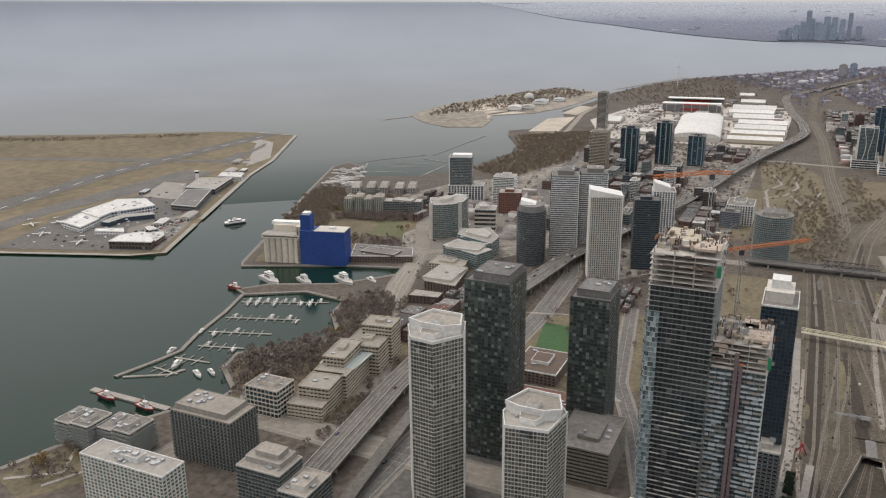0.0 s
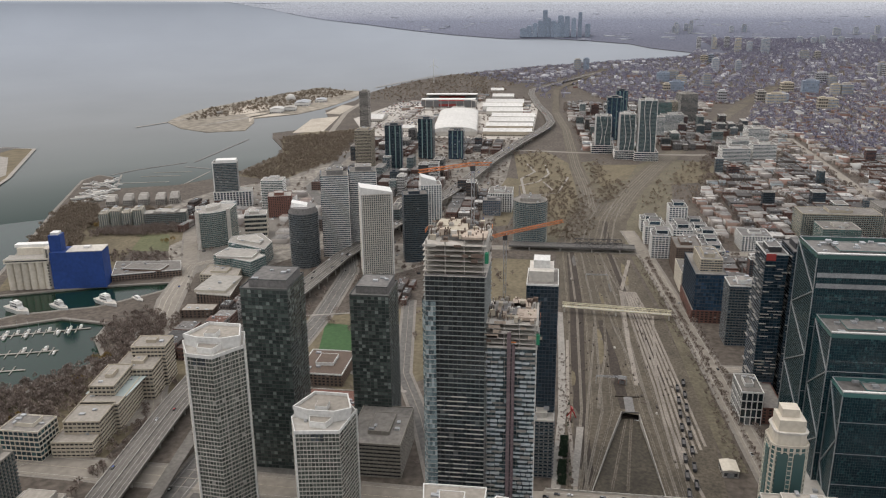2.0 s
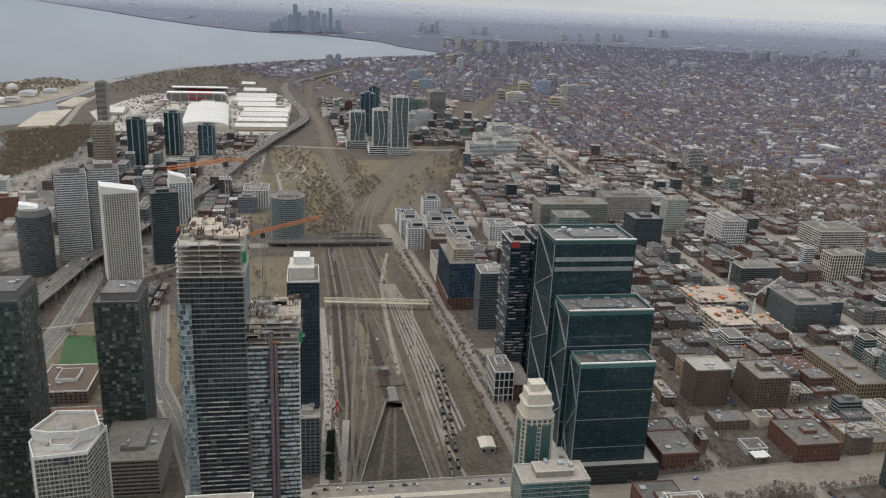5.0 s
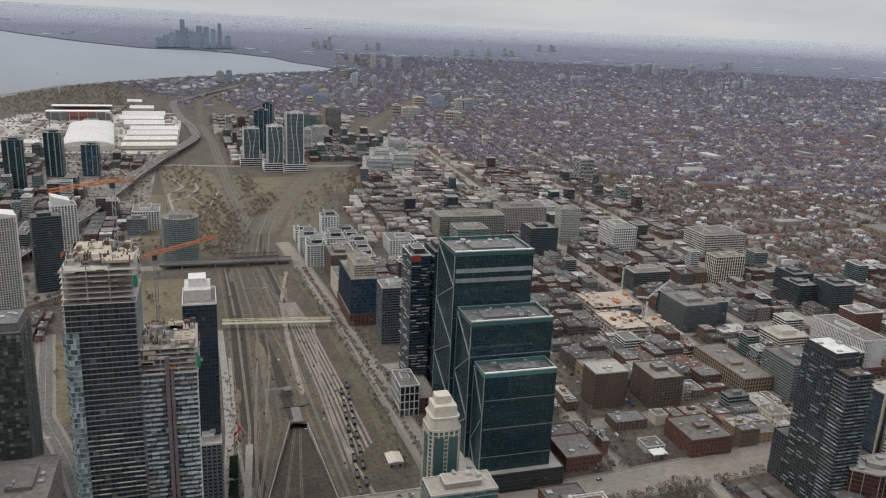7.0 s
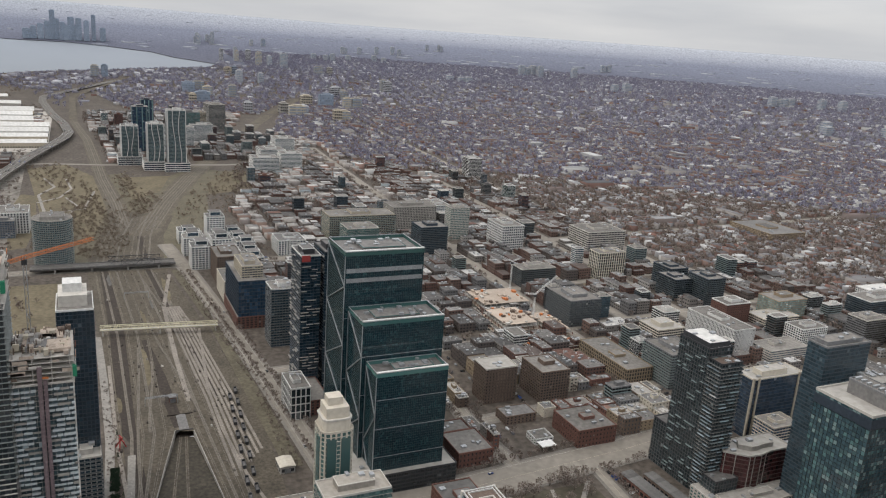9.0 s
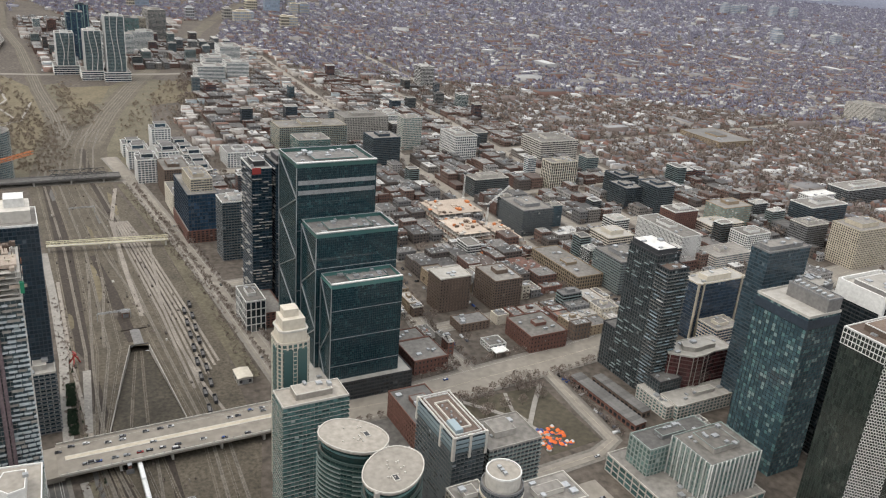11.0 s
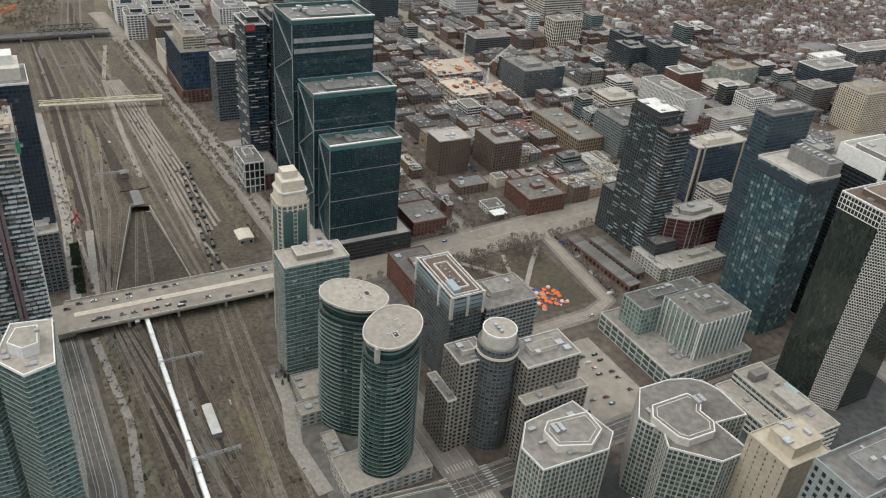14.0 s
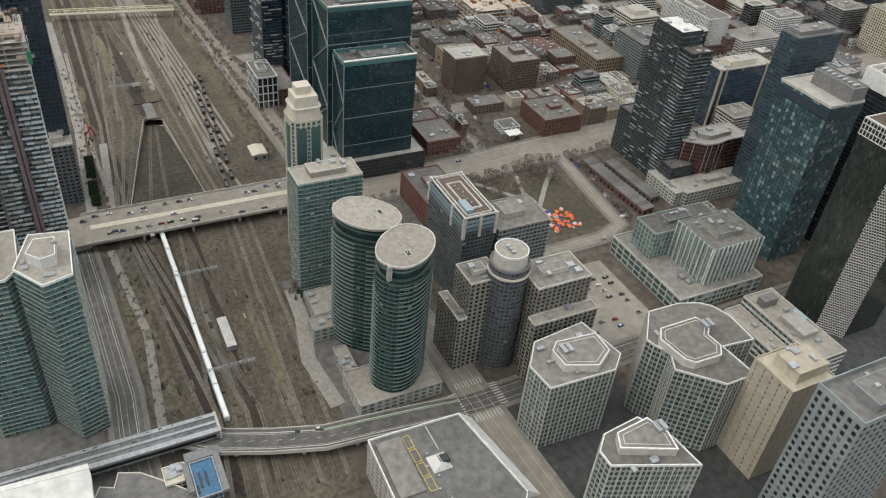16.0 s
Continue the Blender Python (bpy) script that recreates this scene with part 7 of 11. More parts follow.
plot("brown_flat_block", "low brown brick hall with a flat roof", [(-812, -424), (-818, -386), (-838, -388), (-836, -426)], 9, glass=G_DIM, wall=BROWN_BRICK, bay=5, share=0.5, house=None, units=3, roof=ROOF_BEIGE, category="building")
e = plot("ferry_terminal", "long low brick terminal with a white roof outline", [(-923, -572), (-957, -491), (-992, -508), (-980, -597)], 9, glass=G_DIM, wall=BROWN_BRICK, bay=4, share=0.7, sill=0.8, house=(0.35, 0.5, 3), house_mat=BROWN_BRICK, edge=WHITE, roof=ROOF, category="building", units=6)
for k in range(4):
    x, y = -1166 - 5.4 * k, -722 + 16.8 * k
    e = tower("stepped_slab_block", "cream apartment block with stepped balcony ends", x - 9, y - 2, 27 + (k % 2) * 4, rect(26, 14), 18, glass=G_DIM, wall=CREAM, bay=3.4, share=0.55, slab=1.2, slab_mat=CREAM, rail=RAILING, piers=False, house=(0.5, 0.5, 3), category="apartment block", group="cream quay flats", roof=ROOF_PALE)
plot("grey_quay_flats", "long grey-beige apartment block with balconies", [(-1186, -664), (-1207, -600), (-1230, -608), (-1210, -672)], 22, glass=G_DIM, wall=CONCRETE, slab=1.0, slab_mat=CONCRETE, rail=RAILING, house=(0.5, 0.5, 3), roof=ROOF_PALE, category="apartment block", piers=False, share=0.8, bay=3.2)
for k, (x, y, h, w, d_) in enumerate(((-1962, 115, 88, 36, 36), (-1893, 165, 102, 36, 34), (-1875, 208, 135, 36, 38))):
    e = tower("framed_tower", "dark glass apartment tower with flowing white frames", x, y, h, rect(w, d_), glass=G_STEEL, wall=BLUE_CLAD, bay=3.4, share=0.95, sill=0.3, head=0.1, slab=0.5, rail=RAILING, piers=False, units=2, edge=WHITE, house_mat=WHITE)
    ribbons(e, w, d_, h, WHITE, 3.0, 1.2, k)
    block("framed_podium", "white banded curved podium below framed towers", x - 30, x + 28, y - 27, y + 26, 19, glass=G_NAVY, wall=WHITE, bay=5, share=0.95, sill=0.9, head=0.7, fh=4.6, slab=1.0, piers=False, house=None, units=3, note=False, category="building")
for x, y, w, d_, h in ((-1850, 400, 50, 60, 34), (-1870, 465, 46, 50, 40), (-1960, 440, 60, 60, 36), (-2090, 500, 60, 50, 44), (-2180, 240, 40, 90, 58), (-2080, 200, 36, 50, 46), (-2300, 320, 50, 60, 50)):
    block("midrise_flats", "green-grey glass apartment block by the railway", x - w / 2, x + w / 2, y - d_ / 2, y + d_ / 2, h, glass=G_STEEL, wall=WHITE, bay=3.4, share=0.93, sill=1.0, slab=0.9, rail=None, piers=False, category="apartment block", units=2)

# ---------------- cloth of the city: blocks of low buildings ----------------


def free(x, y, hw, hd):
    return all(abs(x - ux) > hw + uw or abs(y - uy) > hd + ud for ux, uy, uw, ud in USED)


FILL = random.Random(21)
TONES = [(BRICK, "red brick"), (BRICK, "red brick"), (BROWN_BRICK, "brown brick"), (BROWN_BRICK, "brown brick"), (BUFF_BRICK, "buff brick"), (CONCRETE, "grey concrete"), (GREY_CLAD, "grey clad"), (BROWN_BRICK, "brown brick"), (CREAM, "cream rendered")]
TOPS = [ROOF, ROOF_DARK, ROOF_DARK, ROOF_PALE, ROOF_DARK, ROOF]


LOW = []


def low_building(x, y, w, d, h, rot=0.0):
    LOW.append((math.hypot(x, y), x, y, w, d, h))


def build_low(x, y, w, d, h):
    wall, word = FILL.choice(TONES)
    kind = FILL.choice(("shop", "warehouse", "office", "workshop", "walk-up flats"))
    tower("low_building", f"low {word} {kind} with a flat roof", x, y, h, rect(w, d), 0, fh=3.6, bay=FILL.choice((3.0, 3.6, 4.5)), share=FILL.choice((0.3, 0.36, 0.45)), sill=1.2, head=0.8, glass=FILL.choice((G_DIM, G_DIM, G_GREY)),
          wall=wall, roof=FILL.choice(TOPS), edge=FILL.choice((wall, wall, PALE_CONC)), house=FILL.choice((None, None, None, (0.25, 0.3, 2.8))), units=FILL.choice((1, 2, 3)), depth=0.2, piers=True, note=False, category="building", group="low city buildings", para=0.8, join_units=True)


def mid_building(x, y, w, d, h):
    wall, word = FILL.choice([(GREY_CLAD, "grey clad"), (DARK_CONC, "dark concrete"), (WHITE, "white framed"), (BLACK_CLAD, "black clad"), (BLUE_CLAD, "navy clad"), (BRICK, "red brick"), (BROWN_BRICK, "brown brick")])
    tower("mid_rise_building", f"mid-rise {word} apartment building with balconies", x, y, h, rect(w, d), 0, bay=FILL.choice((3.0, 3.6)), share=0.9, sill=0.7, glass=FILL.choice((G_STEEL, G_DARK, G_NAVY, G_DIM)), wall=wall, slab=FILL.choice((0.0, 0.6, 1.0)),
          rail=FILL.choice((RAILING, RAILING_DK)), roof=FILL.choice(TOPS), edge=FILL.choice((WHITE, wall, PALE_CONC)), house=FILL.choice(((0.45, 0.4, 3.5), None)), units=0, piers=False, note=False, category="building", group="mid-rise buildings")


def fill_block(x0, x1, y0, y1, lot, tall, lowest=6, highest=14, skip=0.06):
    y = y0
    while y < y1 - 7:
        d = min(FILL.uniform(13, 27), y1 - y)
        x = x0
        while x < x1 - 6:
            w = min(FILL.uniform(lot * 0.5, lot * 1.5), x1 - x)
            for cx, cy, bw, bd in ((x + w / 2, y + d / 2, w, d),):
                if FILL.random() < skip or bw < 5:
                    continue
                if free(cx, cy, bw / 2, bd / 2):
                    if FILL.random() < tall * 0.45 and bw > 13:
                        mid_building(cx, cy, bw - 2, bd - 2, FILL.uniform(20, 38))
                    else:
                        low_building(cx, cy, bw - 0.6, bd - FILL.uniform(0.5, 3.5), FILL.uniform(lowest, highest))
                else:
                    for qx in (-0.25, 0.25):
                        for qy in (-0.25, 0.25):
                            if free(cx + qx * bw, cy + qy * bd, bw / 4, bd / 4):
                                low_building(cx + qx * bw, cy + qy * bd, bw / 2 - 0.6, bd / 2 - 0.6, FILL.uniform(lowest, highest))
            x += w
        y += d + FILL.choice((0.2, 0.4, 4.5))


for (xa, xb) in ((-1122, -938), (-912, -790), (-762, -614), (-586, -534)):
    for (ya, yb, tall, hi) in ((204, 330, 0.13, 17), (364, 518, 0.11, 17), (556, 626, 0.16, 19), (648, 720, 0.16, 19), (750, 832, 0.12, 15)):
        fill_block(xa, xb, ya, yb, 19, tall, 6, hi)
for (xa, xb) in ((-470, -290), (-250, -160)):
    for (ya, yb) in ((540, 600), (625, 695), (722, 808)):
        fill_block(xa, xb, ya, yb, 26, 0.4, 9, 22)
fill_block(-582, -520, 440, 500, 18, 0.1, 8, 16)
fill_block(-400, -345, 425, 455, 14, 0.0, 6, 9)
for (xa, xb) in ((-1330, -1150), (-1520, -1345), (-1720, -1535), (-1930, -1735)):
    for (ya, yb) in ((300, 400), (420, 545), (590, 740), (770, 870)):
        fill_block(xa, xb, ya + max(0, (-1300 - xb) * 0.14), yb, 20, 0.05, 5, 12, 0.12)
for (xa, xb, ya, yb, lot, tall, lo, hi) in ((-900, -820, -420, -330, 26, 0.3, 10, 20), (-1080, -1010, -470, -380, 30, 0.4, 12, 24), (-1250, -1190, -420, -330, 30, 0.5, 12, 24), (-1330, -1210, -260, -200, 30, 0.4, 10, 24),
                                          (-1010, -930, -560, -520, 40, 0.0, 7, 10), (-1660, -1480, -470, -300, 34, 0.3, 8, 22), (-1330, -1090, -640, -585, 30, 0.2, 8, 20), (-870, -700, -400, -350, 30, 0.2, 10, 18),
                                          (-2200, -1990, 260, 420, 30, 0.3, 8, 18), (-2450, -2220, 60, 150, 34, 0.25, 8, 18), (-2420, -2220, 330, 540, 30, 0.25, 7, 16), (-2700, -2470, 60, 330, 34, 0.15, 6, 14), (-2950, -2720, 40, 480, 36, 0.08, 6, 12),
                                          (-1480, -1290, -180, -120, 24, 0.2, 6, 14), (-1680, -1430, -310, -215, 28, 0.45, 8, 22), (-2060, -1790, -470, -340, 30, 0.15, 6, 15), (-2060, -1900, -250, -130, 28, 0.2, 6, 14), (-1240, -1150, -200, -110, 24, 0.2, 6, 14), (-960, -880, -240, -170, 22, 0.1, 5, 12)):
    fill_block(xa, xb, ya, yb, lot, tall, lo, hi, 0.14)

for (xa, xb) in ((-930, -800), (-780, -660), (-640, -585), (-520, -300)):
    for (ya, yb) in ((868, 930), (945, 1010)):
        fill_block(xa, xb, ya, yb, 20, 0.15, 6, 15, 0.15)
LOW.sort()
for _d, x, y, w, d, h in LOW[:150]:
    build_low(x, y, w, d, h)
vents_, patch_ = Shape(), Shape()
for _d, x, y, w, d, h in LOW[:420]:
    for k in range(FILL.randint(5, 13)):
        ux, uy, a, b = x + FILL.uniform(-0.44, 0.44) * w, y + FILL.uniform(-0.44, 0.44) * d, FILL.uniform(0.25, 0.9), FILL.uniform(0.25, 0.9)
        vents_.box(ux - a, ux + a, uy - b, uy + b, h + 0.2, h + FILL.uniform(0.6, 1.7))
    for k in range(FILL.randint(0, 3)):
        a, b = FILL.uniform(0.1, 0.3) * w, FILL.uniform(0.1, 0.3) * d
        ux, uy = x + FILL.uniform(-1, 1) * (w / 2 - a - 0.8), y + FILL.uniform(-1, 1) * (d / 2 - b - 0.8)
        patch_.box(ux - a, ux + a, uy - b, uy + b, h + 0.2, h + 0.34 + 0.05 * k)
whole("roof_vents", vents_, islands("vent_tones", [(0.0, (0.45, 0.45, 0.44)), (0.3, (0.2, 0.2, 0.2)), (0.55, (0.32, 0.31, 0.29)), (0.8, (0.6, 0.59, 0.57)), (0.92, (0.09, 0.09, 0.09))]), "small vents, hatches and ducts on flat roofs", "vents", kind="stuff")
whole("roof_patches", patch_, islands("patch_tones", [(0.0, (0.12, 0.115, 0.11)), (0.3, (0.26, 0.24, 0.215)), (0.55, (0.18, 0.15, 0.13)), (0.8, (0.42, 0.4, 0.37)), (0.93, (0.22, 0.13, 0.1))], grain=3.0), "patched roofing felt on flat roofs", "roofing", kind="stuff")
walls_, roofs_, panes_, plant_ = Shape(), Shape(), Shape(), Shape()
for _d, x, y, w, d, h in LOW[150:]:
    p = [(x + a, y + b) for a, b in rect(w, d)]
    walls_.prism(p, 0, h + 0.5, bottom=False)
    roofs_.prism(grow(p, -0.35), h + 0.3, h + 0.52, bottom=False)
    n = max(1, int(h / 3.6))
    for k in range(n):
        panes_.add(*shifted(pane_row(p, 4.0, 0.55, 1.0, 2.8, -0.06), k * h / n))
    for k in range(FILL.choice((0, 1, 2, 3))):
        ux, uy = x + FILL.uniform(-0.3, 0.3) * w, y + FILL.uniform(-0.3, 0.3) * d
        plant_.box(ux - 1.2, ux + 1.2, uy - 1.5, uy + 1.5, h + 0.5, h + FILL.uniform(1.2, 3.0))
rest = thing("low_building_rest", -1500, 500, 0, 0, "farther low brick and concrete buildings in blocks", "buildings", kind="stuff")
rest.matrix_basis = pose(0, 0, 0)
tagged(part("walls", walls_, islands("block_walls", [(0.0, (0.12, 0.07, 0.057)), (0.25, (0.145, 0.095, 0.078)), (0.45, (0.2, 0.183, 0.168)), (0.6, (0.105, 0.088, 0.08)), (0.82, (0.33, 0.315, 0.3)), (0.9, (0.15, 0.147, 0.147))], 0.9, 0.2), rest), kind="stuff")
tagged(part("roofs", roofs_, islands("block_roofs", [(0.0, (0.075, 0.072, 0.07)), (0.22, (0.105, 0.1, 0.096)), (0.42, (0.15, 0.142, 0.134)), (0.6, (0.1, 0.082, 0.074)), (0.74, (0.215, 0.205, 0.193)), (0.9, (0.4, 0.39, 0.37)), (0.96, (0.13, 0.075, 0.06))], 0.9, 0.2, grain=4.0), rest), kind="stuff")
tagged(part("window_panes", panes_, G_DIM, rest), kind="stuff")
tagged(part("roof_plant", plant_, METAL, rest), kind="stuff")

# ---------------- houses and trees of the far suburbs ----------------
NP = np.random.RandomState(5)


def inside(x, y, poly):
    """Which points lie inside an outline."""
    c = np.zeros(len(x), bool)
    for (ax, ay), (bx, by) in zip(poly, poly[1:] + poly[:1]):
        if ay != by:
            c ^= ((ay > y) != (by > y)) & (x < (bx - ax) * (y - ay) / (by - ay) + ax)
    return c


def far_np(p):
    d = np.hypot(p[:, 0], p[:, 1])
    s = np.where(d > NEAR, (NEAR + REACH * (d - NEAR) / (d - NEAR + REACH)) / np.maximum(d, 1), 1.0)
    rise = np.clip((d - 9500) / 30000, 0, 1) * d * (0.0062 + 0.0135 * np.clip((np.degrees(np.arctan2(-p[:, 0], p[:, 1])) - 70) / 74, 0, 1))
    return np.stack([p[:, 0] * s, p[:, 1] * s, EYE + (p[:, 2] + rise - EYE) * s], 1)


def scatter(name, tv, tf, where, material, label, category, two=None):
    """Many copies of one small mesh, joined: where holds x, y, z, turn, and sizes in x, y and z."""
    tv, n, k = np.array(tv, float), len(where), len(tv)
    c, s = np.cos(where[:, 3]), np.sin(where[:, 3])
    lx, ly, lz = (tv[None, :, i] * where[:, 4 + i, None] for i in range(3))
    v = np.stack([where[:, 0, None] + lx * c[:, None] - ly * s[:, None], where[:, 1, None] + lx * s[:, None] + ly * c[:, None], where[:, 2, None] + lz], -1).reshape(-1, 3)
    v = far_np(v)
    sizes = np.array([len(f) for f in tf])
    loops = np.concatenate([np.array(f) for f in tf])
    me = bpy.data.meshes.new(name)
    me.vertices.add(len(v))
    me.vertices.foreach_set("co", v.ravel().astype(np.float32))
    al = (loops[None] + (np.arange(n) * k)[:, None]).ravel()
    me.loops.add(len(al))
    me.loops.foreach_set("vertex_index", al.astype(np.int32))
    starts = np.concatenate([[0], np.cumsum(sizes)[:-1]])
    st = (starts[None] + (np.arange(n) * len(loops))[:, None]).ravel()
    me.polygons.add(len(st))
    me.polygons.foreach_set("loop_start", st.astype(np.int32))
    me.polygons.foreach_set("loop_total", np.tile(sizes, n).astype(np.int32))
    me.materials.append(material)
    if two is not None:
        me.materials.append(two[0])
        me.polygons.foreach_set("material_index", np.tile(np.array(two[1]), n).astype(np.int32))
    me.update(calc_edges=True)
    return tagged(new(name, me), label, category, kind="stuff")


LAND = SHORE + SHORE2
HALLS = [(-2385, -292, 215, 62), (-2905, -380, 110, 100), (-918, -620, 35, 90), (-973, -530, 36, 45)] + [(x, y, 72, 52) for x, y in ((-2880, -180), (-2760, -180), (-2640, -165), (-2520, -130), (-2410, -130), (-2310, -130), (-2210, -130), (-2480, -560), (-3100, -200), (-3350, -240), (-2260, -420))] + [(-1215, -670, 40, 90), (-1360, -745, 40, 90)]
USED_NP = np.array(USED + HALLS + [(x, y, w / 2 - 3, d / 2 - 3) for _d, x, y, w, d, h in LOW] + [(-1480, 210, 130, 40)])


def clear(x, y, room):
    ok = np.ones(len(x), bool)
    for ux, uy, uw, ud in USED_NP:
        ok &= (np.abs(x - ux) > uw + room) | (np.abs(y - uy) > ud + room)
    for nm, pts, w in STREETS:
        for (ax, ay), (bx, by) in zip(pts, pts[1:]):
            L = math.hypot(bx - ax, by - ay)
            t = np.clip(((x - ax) * (bx - ax) + (y - ay) * (by - ay)) / L ** 2, 0, 1)
            ok &= np.hypot(x - ax - t * (bx - ax), y - ay - t * (by - ay)) > w / 2 + room
    for line, w in (([(-1322, 96), (-1547, 152), (-1786, 224), (-2035, 311), (-2336, 425), (-2706, 555), (-2993, 669), (-3600, 930)], 28), ([(-1360, 66), (-1540, 62), (-1770, 48), (-2076, 39), (-2323, 31), (-2700, 0), (-3450, 0), (-4500, 260)], 20), (gp, 17)):
        for (ax, ay), (bx, by) in zip(line, line[1:]):
            L = math.hypot(bx - ax, by - ay)
            t = np.clip(((x - ax) * (bx - ax) + (y - ay) * (by - ay)) / L ** 2, 0, 1)
            ok &= np.hypot(x - ax - t * (bx - ax), y - ay - t * (by - ay)) > w + room
    return ok


def in_view(x, y, lo=26, hi=150):
    a = np.degrees(np.arctan2(-x, y))
    return (a > lo) & (a < hi)


SUBURB = [(-250, 880), (-1150, 885), (-1150, 770), (-1750, 800), (-1950, 700), (-1950, 640), (-2250, 640), (-2480, 560), (-2960, 700), (-2960, 200), (-3600, 60), (-4500, 320), (-5150, 700), (-5650, 1150), (-9000, 1400), (-11000, 9000), (-5000, 14000), (-250, 12000)]
# gabled house: walls then roof
HV = [(-.5, -.5, 0), (.5, -.5, 0), (.5, .5, 0), (-.5, .5, 0), (-.5, -.5, .62), (.5, -.5, .62), (.5, .5, .62), (-.5, .5, .62), (-.5, 0, 1), (.5, 0, 1)]
HF = [(0, 1, 5, 4), (2, 3, 7, 6), (1, 2, 6, 9, 5), (3, 0, 4, 8, 7), (4, 5, 9, 8), (6, 7, 8, 9)]
FV = [(-.5, -.5, 0), (.5, -.5, 0), (.5, .5, 0), (-.5, .5, 0), (-.5, -.5, 1), (.5, -.5, 1), (.5, .5, 1), (-.5, .5, 1)]
FF = [(0, 1, 5, 4), (1, 2, 6, 5), (2, 3, 7, 6), (3, 0, 4, 7), (4, 5, 6, 7)]


def rows_of(step_x, step_y, x0, x1, y0, y1, jitter):
    gx_, gy_ = np.meshgrid(np.arange(x0, x1, step_x), np.arange(y0, y1, step_y))
    x, y = gx_.ravel(), gy_.ravel()
    return x + NP.uniform(-jitter, jitter, len(x)), y + NP.uniform(-jitter, jitter, len(y))


def houses(name, d0, d1, sx, sy, grow_, flat_share, keep, walls=HOUSE_WALLS, roofs=HOUSE_ROOFS):
    x, y = rows_of(sx, sy, -9500, -200, -100, 9500, 1.6)
    y = y + np.where((np.floor(x / 110) % 2) == 0, 0, sy * 0.5)
    d = np.hypot(x, y)
    m = (d > d0) & (d <= d1) & in_view(x, y) & (NP.rand(len(x)) < keep) & (np.abs((x % 118) - 59) < 53)
    x, y = x[m], y[m]
    m = inside(x, y, SUBURB)
    x, y = x[m], y[m]
    m = clear(x, y, 8)
    x, y = x[m], y[m]
    n = len(x)
    turn = np.where(NP.rand(n) < 0.75, math.pi / 2, 0) + NP.uniform(-0.04, 0.04, n)
    w = np.stack([x, y, np.zeros(n), turn, NP.uniform(9, 15, n) * grow_, NP.uniform(5.5, 8.5, n) * grow_, NP.uniform(7, 10.5, n)], 1)
    fl = NP.rand(n) < flat_share
    scatter(name, HV, HF, w[~fl], walls, "rows of old brick houses with grey gabled roofs", "houses", (roofs, [0, 0, 0, 0, 1, 1]))
    w2 = w[fl]
    w2[:, 4:6] *= NP.uniform(1.0, 2.0, (len(w2), 1))
    scatter(name.replace("house", "flat_roof_house"), FV, FF, w2, walls, "flat-roofed brick houses and shops in rows", "houses", (roofs, [0, 0, 0, 0, 1]))
    return n


houses("house_row", 700, 1900, 9.0, 30, 1.0, 0.3, 0.9)
houses("house_row_beyond", 1900, 3600, 11.5, 36, 1.1, 0.3, 0.85)
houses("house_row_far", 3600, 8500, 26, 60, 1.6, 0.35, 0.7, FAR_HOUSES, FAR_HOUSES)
INFILL_WALLS = islands("infill_walls", [(0.0, (0.24, 0.17, 0.14)), (0.2, (0.36, 0.33, 0.3)), (0.45, (0.24, 0.215, 0.2)), (0.65, (0.5, 0.49, 0.47)), (0.8, (0.3, 0.2, 0.165)), (0.9, (0.26, 0.29, 0.3))], 0.9, 0.3)
INFILL_ROOFS = islands("infill_roofs", [(0.0, (0.2, 0.19, 0.18)), (0.25, (0.29, 0.275, 0.255)), (0.5, (0.36, 0.34, 0.315)), (0.68, (0.25, 0.2, 0.175)), (0.8, (0.5, 0.49, 0.47)), (0.92, (0.16, 0.155, 0.15))], 0.9, 0.3, grain=5.0)
# low sheds, shops and flats between the railway branches and round the exhibition grounds
for nm, poly, sx, sy, keep, lo, hi in (("infill_building", [(-1150, 250), (-1480, 260), (-1850, 400), (-2100, 440), (-2480, 570), (-2250, 660), (-1950, 660), (-1750, 810), (-1150, 880)], 19, 24, 0.8, 6, 12),
                                       ("infill_shed", [(-1960, 60), (-2130, 40), (-2950, 20), (-2960, 560), (-2500, 430), (-2150, 280), (-1960, 215)], 26, 30, 0.7, 6, 13),
                                       ("infill_hut", [(-2200, -500), (-3050, -560), (-3300, -300), (-3000, -80), (-2200, -70)], 42, 46, 0.35, 4, 9),
                                       ("infill_quay", [(-1000, -500), (-1330, -640), (-1480, -560), (-1640, -480), (-1500, -340), (-1100, -380)], 30, 32, 0.5, 6, 16)):
    x, y = rows_of(sx, sy, -3200, -900, -700, 900, 3)
    m = inside(x, y, poly) & (NP.rand(len(x)) < keep)
    x, y = x[m], y[m]
    m = clear(x, y, 9)
    x, y = x[m], y[m]
    n = len(x)
    w = np.stack([x, y, np.zeros(n), NP.uniform(-0.05, 0.12, n), NP.uniform(0.5, 0.95, n) * sx, NP.uniform(0.5, 0.95, n) * sy, NP.uniform(lo, hi, n)], 1)
    scatter(nm, FV, FF, w, INFILL_WALLS, "low flat-roofed sheds, shops and flats", "buildings", (INFILL_ROOFS, [0, 0, 0, 0, 1]))
